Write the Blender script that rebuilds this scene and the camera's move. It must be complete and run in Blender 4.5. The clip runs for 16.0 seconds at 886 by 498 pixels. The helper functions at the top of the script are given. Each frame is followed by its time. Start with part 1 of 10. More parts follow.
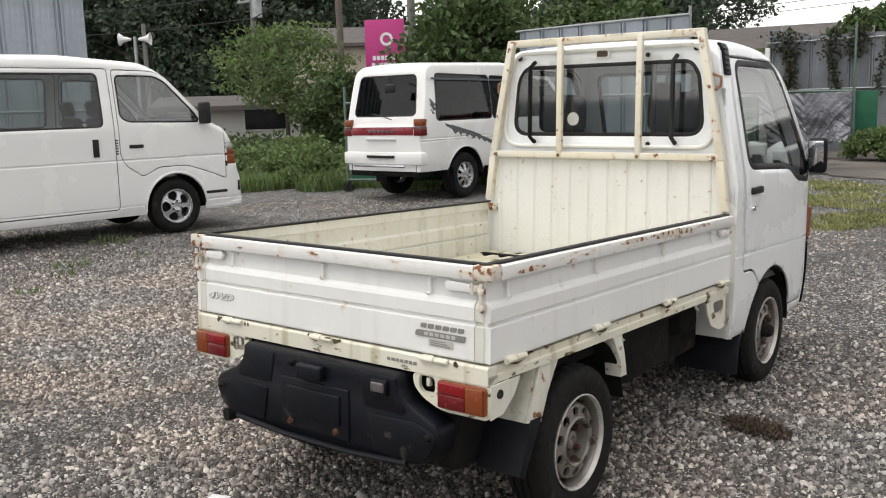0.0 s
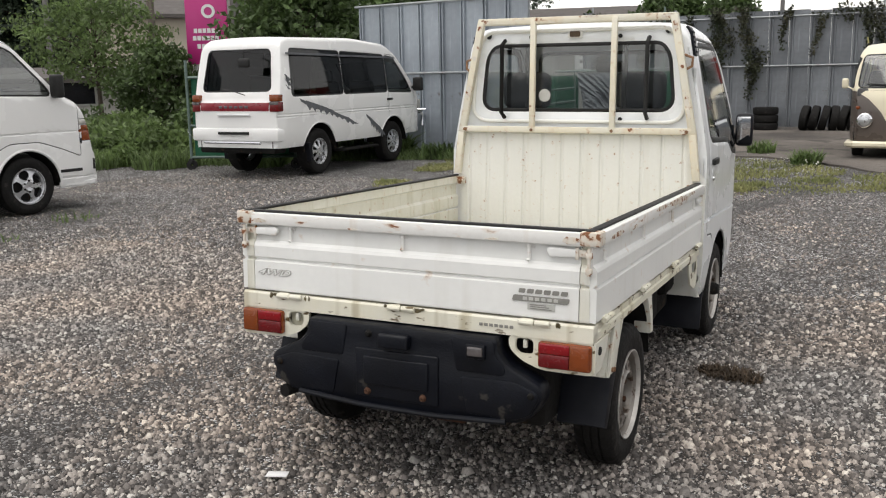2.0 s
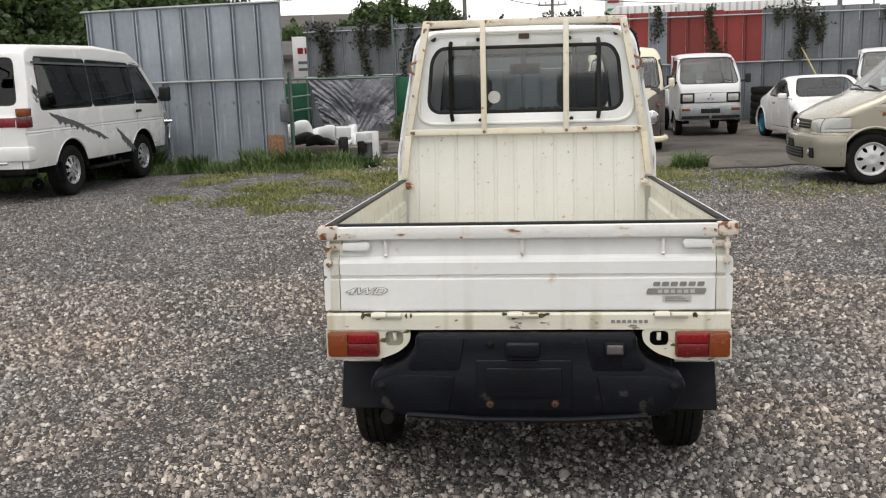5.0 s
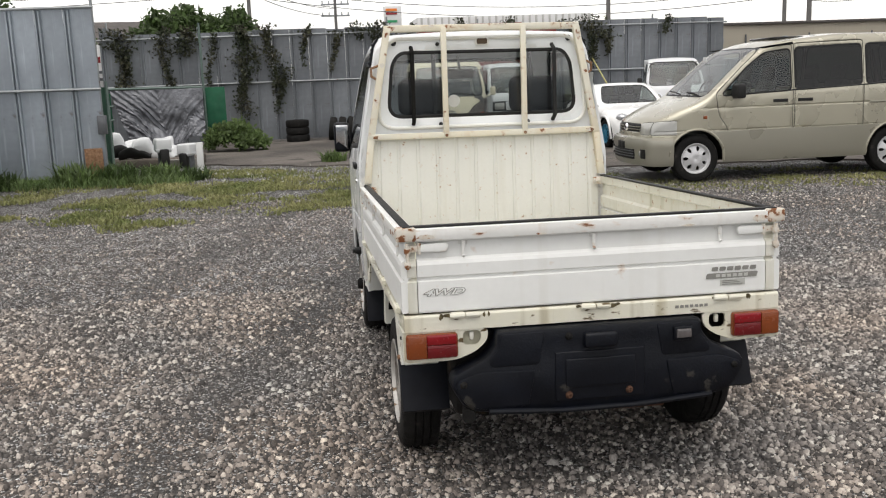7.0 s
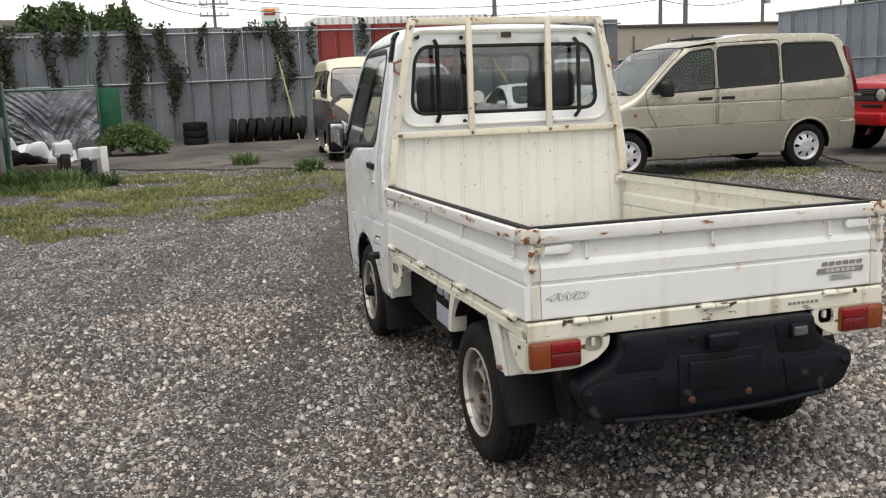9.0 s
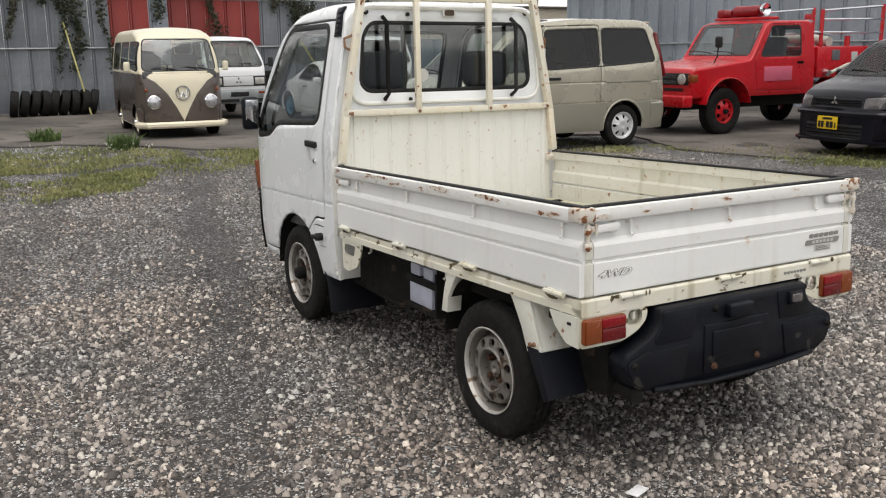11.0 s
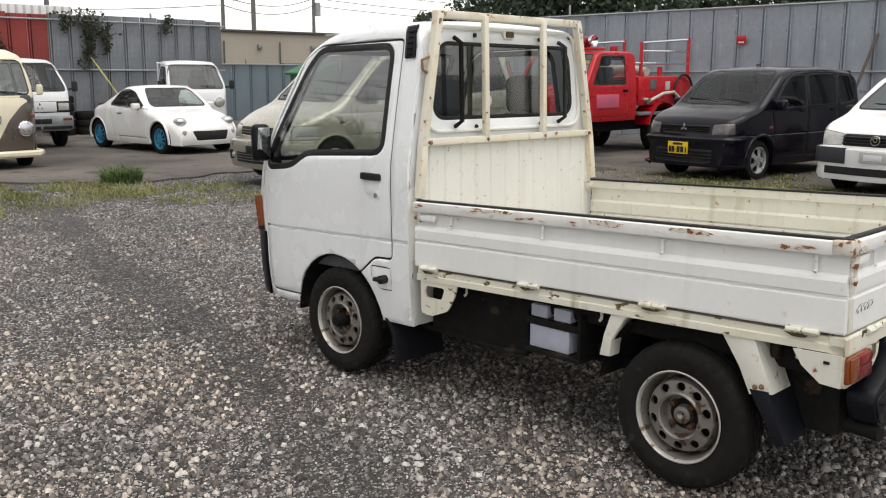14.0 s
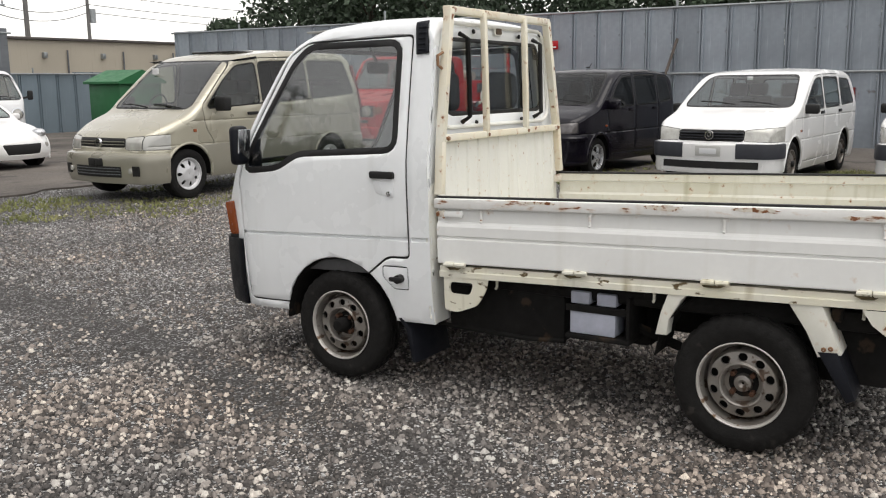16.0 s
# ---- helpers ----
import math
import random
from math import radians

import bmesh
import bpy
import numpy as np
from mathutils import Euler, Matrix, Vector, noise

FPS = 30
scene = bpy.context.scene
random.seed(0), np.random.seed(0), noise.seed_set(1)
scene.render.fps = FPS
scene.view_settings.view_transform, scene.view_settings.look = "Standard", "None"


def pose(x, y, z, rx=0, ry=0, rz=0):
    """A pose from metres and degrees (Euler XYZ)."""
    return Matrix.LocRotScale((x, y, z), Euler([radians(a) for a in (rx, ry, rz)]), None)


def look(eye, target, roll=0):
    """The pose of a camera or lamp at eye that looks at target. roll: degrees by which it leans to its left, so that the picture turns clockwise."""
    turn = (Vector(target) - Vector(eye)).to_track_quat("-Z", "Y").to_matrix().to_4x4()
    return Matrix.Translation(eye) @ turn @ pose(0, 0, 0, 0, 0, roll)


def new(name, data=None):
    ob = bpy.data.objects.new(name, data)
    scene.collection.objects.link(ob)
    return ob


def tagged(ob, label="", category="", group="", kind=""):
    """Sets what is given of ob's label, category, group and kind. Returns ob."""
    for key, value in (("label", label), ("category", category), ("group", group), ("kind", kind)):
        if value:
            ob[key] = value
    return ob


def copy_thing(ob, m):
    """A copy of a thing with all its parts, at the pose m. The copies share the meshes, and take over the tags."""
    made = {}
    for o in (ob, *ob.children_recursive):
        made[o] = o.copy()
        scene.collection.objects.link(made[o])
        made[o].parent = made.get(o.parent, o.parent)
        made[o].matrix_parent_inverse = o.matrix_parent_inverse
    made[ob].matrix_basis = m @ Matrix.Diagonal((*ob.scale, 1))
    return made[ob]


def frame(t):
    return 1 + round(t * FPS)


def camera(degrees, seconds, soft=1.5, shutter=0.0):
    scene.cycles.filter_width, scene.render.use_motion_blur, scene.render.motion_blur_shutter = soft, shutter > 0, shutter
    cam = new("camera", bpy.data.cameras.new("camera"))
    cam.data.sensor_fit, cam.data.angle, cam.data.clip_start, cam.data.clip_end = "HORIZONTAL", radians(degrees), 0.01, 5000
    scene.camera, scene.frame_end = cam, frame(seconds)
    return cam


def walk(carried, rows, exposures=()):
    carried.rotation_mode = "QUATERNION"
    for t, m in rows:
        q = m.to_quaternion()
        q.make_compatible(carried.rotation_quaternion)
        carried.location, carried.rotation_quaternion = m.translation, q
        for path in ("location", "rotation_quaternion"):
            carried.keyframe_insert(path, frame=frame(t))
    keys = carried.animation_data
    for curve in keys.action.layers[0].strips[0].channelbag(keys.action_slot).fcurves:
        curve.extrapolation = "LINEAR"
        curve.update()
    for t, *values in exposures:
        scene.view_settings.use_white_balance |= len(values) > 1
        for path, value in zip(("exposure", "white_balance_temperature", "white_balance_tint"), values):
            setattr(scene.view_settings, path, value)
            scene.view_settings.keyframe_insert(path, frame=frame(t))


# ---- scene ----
cam = camera(51.4, 16.0, 1.15)
PATH = [
    (0, (2.215, -2.069, 1.432), (0.973, -0.532, 1.122), -1.7),
    (0.5, (2.076, -2.319, 1.451), (0.918, -0.72, 1.132), -2.0),
    (1, (1.893, -2.397, 1.431), (0.833, -0.734, 1.1), -2.5),
    (1.5, (1.699, -2.483, 1.432), (0.745, -0.759, 1.089), -1.5),
    (2, (1.486, -2.688, 1.454), (0.621, -0.923, 1.084), -1.1),
    (2.5, (1.29, -2.811, 1.446), (0.489, -1.019, 1.064), -1.1),
    (3, (1.068, -2.843, 1.469), (0.372, -1.006, 1.093), -1.2),
    (3.5, (0.821, -2.92, 1.455), (0.26, -1.041, 1.06), -1.8),
    (4, (0.572, -2.983, 1.458), (0.101, -1.078, 1.073), -2.0),
    (4.5, (0.301, -2.925, 1.462), (-0.111, -0.998, 1.118), -1.9),
    (5, (0.07, -2.978, 1.463), (-0.147, -1.024, 1.093), -2.0),
    (5.2, (-0.047, -3.034, 1.47), (-0.191, -1.076, 1.093), -2.3),
    (7.3, (-1.044, -2.962, 1.459), (-0.753, -1.015, 1.106), -2.3),
    (7.5, (-1.122, -2.917, 1.45), (-0.811, -0.971, 1.107), -2.4),
    (8, (-1.368, -2.851, 1.446), (-0.952, -0.929, 1.082), -1.4),
    (8.5, (-1.552, -2.782, 1.46), (-1.067, -0.88, 1.077), -2.5),
    (9, (-1.656, -2.62, 1.457), (-1.134, -0.725, 1.087), -2.2),
    (9.5, (-1.832, -2.534, 1.434), (-1.185, -0.682, 1.047), -1.2),
    (9.7, (-1.941, -2.518, 1.448), (-1.229, -0.69, 1.057), -1.3),
    (11.8, (-2.681, -1.958, 1.484), (-1.619, -0.318, 1.057), -0.4),
    (12, (-2.736, -1.873, 1.464), (-1.645, -0.248, 1.053), -0.6),
    (12.5, (-2.889, -1.672, 1.462), (-1.714, -0.1, 1.078), -0.1),
    (13, (-3.142, -1.499, 1.484), (-1.89, 0.014, 1.105), -0.3),
    (13.5, (-3.324, -1.294, 1.455), (-2.02, 0.173, 1.071), -0.4),
    (14, (-3.434, -1.053, 1.469), (-2.055, 0.346, 1.094), 0.1),
    (14.5, (-3.646, -0.868, 1.469), (-2.175, 0.435, 1.097), 0.0),
    (15, (-3.793, -0.666, 1.461), (-2.282, 0.587, 1.079), -0.3),
    (15.5, (-3.911, -0.403, 1.463), (-2.335, 0.774, 1.102), -0.5),
    (16, (-4.086, -0.235, 1.419), (-2.415, 0.803, 1.059), -0.6),
]
walk(cam, [(t, look(eye, target, roll)) for t, eye, target, roll in PATH], ((0.0, 0.19), (1.5, 0.10), (3.0, 0.03), (8.5, -0.01), (13.0, 0.03), (16.0, 0.07)))

# ---- sky and light ----
world = bpy.data.worlds.new("sky")
scene.world = world
world.use_nodes = True
wn = world.node_tree
sky = wn.nodes.new("ShaderNodeTexSky")
sky.sky_type, sky.sun_disc = 'NISHITA', False
sky.sun_elevation, sky.sun_rotation = radians(75), radians(200)
sky.air_density, sky.dust_density = 1.0, 1.0
grey = wn.nodes.new("ShaderNodeHueSaturation")
grey.inputs["Saturation"].default_value = 0.10
wn.links.new(sky.outputs[0], grey.inputs["Color"])
warm = wn.nodes.new("ShaderNodeMix")
warm.data_type, warm.blend_type = 'RGBA', 'MULTIPLY'
warm.inputs[0].default_value, warm.inputs[7].default_value = 1.0, (1.035, 1.0, 0.965, 1)
wn.links.new(grey.outputs[0], warm.inputs[6])
wn.links.new(warm.outputs[2], wn.nodes["Background"].inputs[0])
wn.nodes["Background"].inputs[1].default_value = 0.235
sun = new("sun", bpy.data.lights.new("sun", 'SUN'))
sun.data.energy, sun.data.angle, sun.data.color = 1.6, radians(60), (1.0, 0.96, 0.90)
sun.matrix_world = look((-1.5, -4, 14), (0, 0, 0))


# ---- materials ----
def material(name, color, rough=0.5, metal=0.0, vary=0.12, scale=3.0, fine=60.0, bump=0.0, bscale=90.0, tint=None,
             spots=None, streaks=None, coat=0.0, island=0.0, random_tone=0.0, spec=0.5, thin=0.0, long_spots=None):
    """A procedural surface: colour that varies at two scales, spots (colour, scale, threshold), streaks (colour, amount), relief."""
    m = bpy.data.materials.new(name)
    m.use_nodes = True
    t = m.node_tree
    b = t.nodes["Principled BSDF"]
    b.inputs["Metallic"].default_value, b.inputs["Coat Weight"].default_value = metal, coat
    b.inputs["Coat Roughness"].default_value = 0.08
    b.inputs["Specular IOR Level"].default_value = spec
    at = t.nodes.new("ShaderNodeTexCoord").outputs["Object"]

    def noise_at(s, detail=4.0, source=None):
        n = t.nodes.new("ShaderNodeTexNoise")
        n.inputs["Scale"].default_value, n.inputs["Detail"].default_value = s, detail
        t.links.new(source or at, n.inputs["Vector"])
        return n.outputs["Fac"]

    def span(value, a, c, lo=0.0, hi=1.0):
        n = t.nodes.new("ShaderNodeMapRange")
        for k, v in enumerate((a, c, lo, hi)):
            n.inputs[k + 1].default_value = v
        t.links.new(value, n.inputs[0])
        return n.outputs[0]

    def mix(fac, c1, c2):
        n = t.nodes.new("ShaderNodeMix")
        n.data_type = 'RGBA'
        for socket, v in ((n.inputs[0], fac), (n.inputs[6], c1), (n.inputs[7], c2)):
            if hasattr(v, "is_output"):
                t.links.new(v, socket)
            else:
                socket.default_value = v
        return n.outputs[2]

    def shade(k):
        return tuple(max(0.0, min(1.0, c * k)) for c in color) + (1.0,)
    big = mix(span(noise_at(scale), 0.3, 0.7), shade(1 - vary), tuple(tint) + (1.0,) if tint else shade(1 + vary))
    col = mix(span(noise_at(fine), 0.35, 0.65, 0.0, 0.35), big, shade(1 - 1.5 * vary))
    rough_value = span(noise_at(scale * 2.3), 0.3, 0.7, max(0.02, rough - 0.08), min(1.0, rough + 0.1))
    if streaks:
        stretch = t.nodes.new("ShaderNodeMapping")
        stretch.inputs["Scale"].default_value = (14, 14, 0.9)
        t.links.new(at, stretch.inputs[0])
        col = mix(span(noise_at(1.0, 5.0, stretch.outputs[0]), 0.56, 0.78, 0.0, streaks[1]), col, tuple(streaks[0]) + (1.0,))
    if spots:
        source = None
        if long_spots:
            drawn = t.nodes.new("ShaderNodeMapping")
            drawn.inputs["Scale"].default_value = long_spots
            t.links.new(at, drawn.inputs[0])
            source = drawn.outputs[0]
        field = noise_at(spots[1], 6.0, source)
        if spots[0] == RUST:
            col = mix(span(field, spots[2] - 0.08, spots[2] + 0.02, 0.0, 0.38), col, (0.50, 0.30, 0.14, 1.0))
        where = span(field, spots[2], spots[2] + 0.05)
        col = mix(where, col, tuple(spots[0]) + (1.0,))
    if island or random_tone:
        if island:
            r = t.nodes.new("ShaderNodeNewGeometry").outputs["Random Per Island"]
        else:
            r = t.nodes.new("ShaderNodeObjectInfo").outputs["Random"]
        amount = island or random_tone
        hsv = t.nodes.new("ShaderNodeHueSaturation")
        t.links.new(span(r, 0, 1, 1 - amount, 1 + amount), hsv.inputs["Value"])
        t.links.new(col, hsv.inputs["Color"])
        col = hsv.outputs[0]
    t.links.new(col, b.inputs["Base Color"])
    t.links.new(rough_value, b.inputs["Roughness"])
    if bump:
        n = t.nodes.new("ShaderNodeBump")
        n.inputs["Strength"].default_value, n.inputs["Distance"].default_value = bump, 0.01
        t.links.new(noise_at(bscale, 5.0), n.inputs["Height"])
        t.links.new(n.outputs[0], b.inputs["Normal"])
    if thin:
        through_leaf, both = t.nodes.new("ShaderNodeBsdfTranslucent"), t.nodes.new("ShaderNodeMixShader")
        t.links.new(col, through_leaf.inputs[0])
        both.inputs[0].default_value = thin
        t.links.new(b.outputs[0], both.inputs[1])
        t.links.new(through_leaf.outputs[0], both.inputs[2])
        t.links.new(both.outputs[0], t.nodes["Material Output"].inputs[0])
    return m


def glass(name, tint, gloss=0.03, face=0.06):
    m = bpy.data.materials.new(name)
    m.use_nodes = True
    t = m.node_tree
    t.nodes.remove(t.nodes["Principled BSDF"])
    clear, shine, mix, slant, steep, gain = (t.nodes.new("ShaderNode" + k) for k in ("BsdfTransparent", "BsdfGlossy", "MixShader", "LayerWeight", "Math", "Math"))
    clear.inputs[0].default_value, shine.inputs["Roughness"].default_value = (*tint, 1), gloss
    slant.inputs["Blend"].default_value = 0.5
    steep.operation, gain.operation = 'POWER', 'MULTIPLY_ADD'
    steep.inputs[1].default_value = 4.5
    gain.inputs[1].default_value, gain.inputs[2].default_value = 1 - face, face
    t.links.new(slant.outputs["Facing"], steep.inputs[0])
    t.links.new(steep.outputs[0], gain.inputs[0])
    t.links.new(gain.outputs[0], mix.inputs[0])
    t.links.new(clear.outputs[0], mix.inputs[1])
    t.links.new(shine.outputs[0], mix.inputs[2])
    t.links.new(mix.outputs[0], t.nodes["Material Output"].inputs[0])
    return m


RUST = (0.20, 0.075, 0.025)
MAT = dict(
    gate=material("white_gate_paint", (0.81, 0.815, 0.795), 0.40, vary=0.04, scale=2.0, fine=40, spots=(RUST, 16.0, 0.735), streaks=((0.50, 0.47, 0.38), 0.20), bump=0.04, bscale=14),
    cream=material("yellowed_bed_paint", (0.70, 0.685, 0.59), 0.55, vary=0.06, scale=3.0, fine=30, tint=(0.75, 0.745, 0.69), spots=(RUST, 28.0, 0.675), streaks=((0.33, 0.31, 0.17), 0.6), bump=0.08, bscale=30),
    grimy=material("mossy_rust_stained_cream_paint", (0.76, 0.745, 0.65), 0.6, vary=0.06, scale=5.0, fine=30, tint=(0.70, 0.665, 0.52), spots=((0.11, 0.075, 0.03), 22.0, 0.615), long_spots=(0.7, 0.7, 1.6), streaks=((0.26, 0.20, 0.08), 0.70), bump=0.15, bscale=50),
    rusty=material("rust_stained_cream_paint", (0.74, 0.715, 0.62), 0.6, vary=0.06, scale=4.0, fine=50, tint=(0.72, 0.65, 0.49), spots=(RUST, 24.0, 0.66), streaks=((0.50, 0.30, 0.13), 0.35), bump=0.15, bscale=60),
    chipped=material("badly_rusted_white_paint", (0.66, 0.62, 0.55), 0.65, vary=0.08, scale=9.0, spots=(RUST, 38.0, 0.53), bump=0.25, bscale=120),
    rail=material("chipped_white_rail", (0.76, 0.755, 0.73), 0.5, vary=0.06, scale=3.0, spots=(RUST, 26.0, 0.645), long_spots=(0.42, 0.42, 1.6), streaks=((0.48, 0.34, 0.20), 0.4), bump=0.1, bscale=50),
    floor=material("dirty_bed_floor_paint", (0.62, 0.60, 0.48), 0.65, vary=0.1, scale=3.0, fine=30, tint=(0.50, 0.47, 0.34), spots=((0.15, 0.13, 0.075), 9.0, 0.60), bump=0.15, bscale=40),
    rust=material("rust", (0.22, 0.10, 0.045), 0.85, vary=0.3, scale=25, fine=120, tint=(0.36, 0.22, 0.13), bump=0.5, bscale=120),
    moss=material("dark_mossy_grime", (0.075, 0.062, 0.032), 0.9, vary=0.5, scale=30, fine=120, tint=(0.20, 0.16, 0.08), bump=0.4, bscale=150),
    rust_dark=material("dark_rust", (0.075, 0.032, 0.016), 0.9, vary=0.3, scale=25, fine=120, bump=0.5, bscale=120),
    cab=material("white_cab_paint", (0.80, 0.82, 0.83), 0.28, vary=0.03, scale=1.5, fine=25, coat=0.35, streaks=((0.5, 0.5, 0.46), 0.18)),
    panel=material("white_cab_back_paint", (0.74, 0.74, 0.70), 0.4, vary=0.04, scale=2.0, spots=(RUST, 42.0, 0.705), streaks=((0.5, 0.47, 0.36), 0.4)),
    black=material("black_plastic", (0.0035, 0.0045, 0.008), 0.42, vary=0.4, scale=6, fine=80, bump=0.14, bscale=120, spots=((0.035, 0.033, 0.030), 14.0, 0.66), spec=0.24),
    flap=material("black_rubber_flap", (0.006, 0.007, 0.011), 0.6, vary=0.25, scale=6, bump=0.1, bscale=160, spec=0.22),
    rubber=material("black_rubber", (0.012, 0.012, 0.012), 0.55, vary=0.2, scale=20, spec=0.35),
    tyre=material("tyre_rubber", (0.009, 0.0085, 0.008), 0.75, vary=0.3, scale=12, fine=90, bump=0.3, bscale=90, spots=((0.030, 0.027, 0.024), 12.0, 0.64), spec=0.25),
    steel=material("dirty_silver_wheel_paint", (0.36, 0.34, 0.315), 0.38, metal=0.45, vary=0.3, scale=14, fine=90, tint=(0.20, 0.175, 0.15), spots=((0.075, 0.05, 0.035), 22.0, 0.57), bump=0.1),
    lip=material("worn_silver_wheel_lip", (0.52, 0.50, 0.47), 0.4, metal=0.35, vary=0.15, scale=18, fine=90, spots=((0.20, 0.13, 0.08), 26.0, 0.62), bump=0.1),
    alloy=material("silver_alloy", (0.55, 0.56, 0.58), 0.3, metal=0.7, vary=0.06, scale=9),
    hubcap=material("silver_hubcap", (0.62, 0.62, 0.63), 0.35, metal=0.3, vary=0.06, scale=9),
    chassis=material("black_underbody", (0.010, 0.0095, 0.009), 0.85, vary=0.4, scale=8, fine=50, bump=0.3, bscale=60, spots=((0.040, 0.028, 0.019), 9.0, 0.64), spec=0.2),
    white=material("white_car_paint", (0.80, 0.80, 0.79), 0.22, vary=0.02, scale=1.0, coat=0.5),
    white2=material("plain_white_paint", (0.66, 0.67, 0.68), 0.4, vary=0.05, scale=2.0, coat=0.2),
    gold=material("champagne_metallic_paint", (0.44, 0.415, 0.33), 0.28, metal=0.4, vary=0.03, scale=1.0, coat=0.6),
    gold_low=material("darker_champagne_paint", (0.33, 0.315, 0.26), 0.32, metal=0.35, vary=0.03, scale=1.0, coat=0.5),
    red=material("fire_red_paint", (0.44, 0.006, 0.012), 0.3, vary=0.08, scale=1.5, coat=0.2),
    ink=material("black_car_paint", (0.0055, 0.0045, 0.0085), 0.18, vary=0.1, scale=2, coat=0.15, spec=0.25),
    brown=material("brown_van_paint", (0.082, 0.064, 0.055), 0.3, vary=0.05, scale=2, coat=0.4),
    ivory=material("ivory_van_paint", (0.72, 0.66, 0.50), 0.35, vary=0.04, scale=2, coat=0.3),
    burgundy=material("burgundy_trim", (0.22, 0.012, 0.022), 0.3, vary=0.08, coat=0.4),
    decal=material("dark_grey_decal", (0.11, 0.115, 0.125), 0.4, vary=0.25, scale=12),
    badge=material("grey_badge", (0.24, 0.235, 0.215), 0.5, vary=0.15, scale=30),
    palebadge=material("pale_grey_badge", (0.50, 0.50, 0.47), 0.5, vary=0.1, scale=30),
    navy=material("blue_black_bumper_plastic", (0.026, 0.028, 0.036), 0.5, vary=0.2, scale=5),
    chrome=material("chrome", (0.75, 0.76, 0.78), 0.1, metal=1.0, vary=0.03),
    lamp_red=material("red_lens", (0.13, 0.003, 0.005), 0.2, vary=0.15, scale=30, coat=0.25, bump=0.2, bscale=160),
    lamp_bright=material("bright_red_reflector", (0.23, 0.004, 0.008), 0.2, vary=0.1, scale=40, coat=0.25),
    lamp_amber=material("amber_lens", (0.21, 0.046, 0.008), 0.2, vary=0.12, scale=30, coat=0.25, bump=0.2, bscale=160),
    lamp_smoke=material("smoked_lamp_lens", (0.10, 0.09, 0.09), 0.12, vary=0.3, scale=20, coat=0.7),
    lamp_clear=material("clear_lamp_lens", (0.48, 0.475, 0.44), 0.12, vary=0.18, scale=14, coat=0.7, metal=0.15),
    seat=material("dark_seat_cloth", (0.035, 0.034, 0.036), 0.9, vary=0.2, scale=20, bump=0.2),
    dash=material("dark_grey_dashboard", (0.075, 0.075, 0.078), 0.6, vary=0.2, scale=10),
    lining=material("pale_grey_lining", (0.32, 0.32, 0.30), 0.8, vary=0.1, scale=4),
    battery=material("translucent_battery_plastic", (0.42, 0.44, 0.52), 0.5, vary=0.1, scale=12),
    yellow=material("yellow_plate", (0.72, 0.47, 0.01), 0.4, vary=0.05),
    plate=material("grey_plate", (0.45, 0.45, 0.43), 0.45, vary=0.08),
    glass=glass("window_glass", (0.80, 0.83, 0.82), 0.03, 0.15),
    cab_glass=glass("dusty_cab_rear_glass", (0.74, 0.78, 0.77), 0.05, 0.11),
    screen=glass("windscreen_glass", (0.80, 0.87, 0.84), 0.04, 0.16),
    dark_glass=glass("privacy_glass", (0.12, 0.125, 0.125), 0.03, 0.04),
    tint_glass=glass("tinted_glass", (0.62, 0.68, 0.66), 0.03, 0.06),
    sheet=material("weathered_grey_steel_sheet", (0.175, 0.19, 0.21), 0.55, metal=0.2, vary=0.2, scale=0.9, fine=9, tint=(0.235, 0.25, 0.27), spots=((0.10, 0.065, 0.05), 3.0, 0.66), streaks=((0.30, 0.325, 0.35), 0.55), random_tone=0.16),
    sheet_pale=material("galvanised_grey_sheet", (0.30, 0.335, 0.375), 0.45, metal=0.22, vary=0.18, scale=0.9, fine=9, spots=((0.15, 0.135, 0.13), 2.5, 0.64), streaks=((0.46, 0.50, 0.57), 0.75), random_tone=0.14),
    sheet_red=material("faded_red_steel_sheet", (0.24, 0.032, 0.026), 0.55, vary=0.2, scale=0.9, fine=20, streaks=((0.16, 0.05, 0.05), 0.6), random_tone=0.2),
    sheet_blue=material("faded_blue_grey_sheet", (0.17, 0.215, 0.25), 0.5, vary=0.1, scale=0.8, streaks=((0.24, 0.28, 0.32), 0.5), random_tone=0.08),
    pipe=material("galvanised_pipe", (0.32, 0.34, 0.35), 0.4, metal=0.6, vary=0.15, scale=8, spots=((0.16, 0.085, 0.05), 9.0, 0.68)),
    green_pipe=material("green_grey_pipe", (0.13, 0.18, 0.16), 0.5, metal=0.3, vary=0.15, scale=8),
    tarp=material("silver_tarpaulin", (0.13, 0.135, 0.15), 0.34, metal=0.3, vary=0.25, scale=6, bump=1.0, bscale=24),
    green_net=material("green_mesh_sheet", (0.012, 0.10, 0.05), 0.8, vary=0.25, scale=3, fine=160),
    asphalt=material("old_asphalt", (0.098, 0.086, 0.077), 0.9, vary=0.4, scale=0.45, fine=24, tint=(0.185, 0.163, 0.143), bump=0.7, bscale=70, spots=((0.060, 0.053, 0.047), 1.4, 0.56)),
    leaf=material("green_leaf", (0.075, 0.118, 0.038), 0.55, vary=0.35, scale=2.0, island=0.45, thin=0.35),
    leaf_dark=material("dark_green_leaf", (0.058, 0.085, 0.052), 0.6, vary=0.35, scale=0.6, island=0.45, thin=0.25),
    leaf_light=material("light_green_leaf", (0.135, 0.195, 0.068), 0.55, vary=0.3, scale=1.5, island=0.4, thin=0.45),
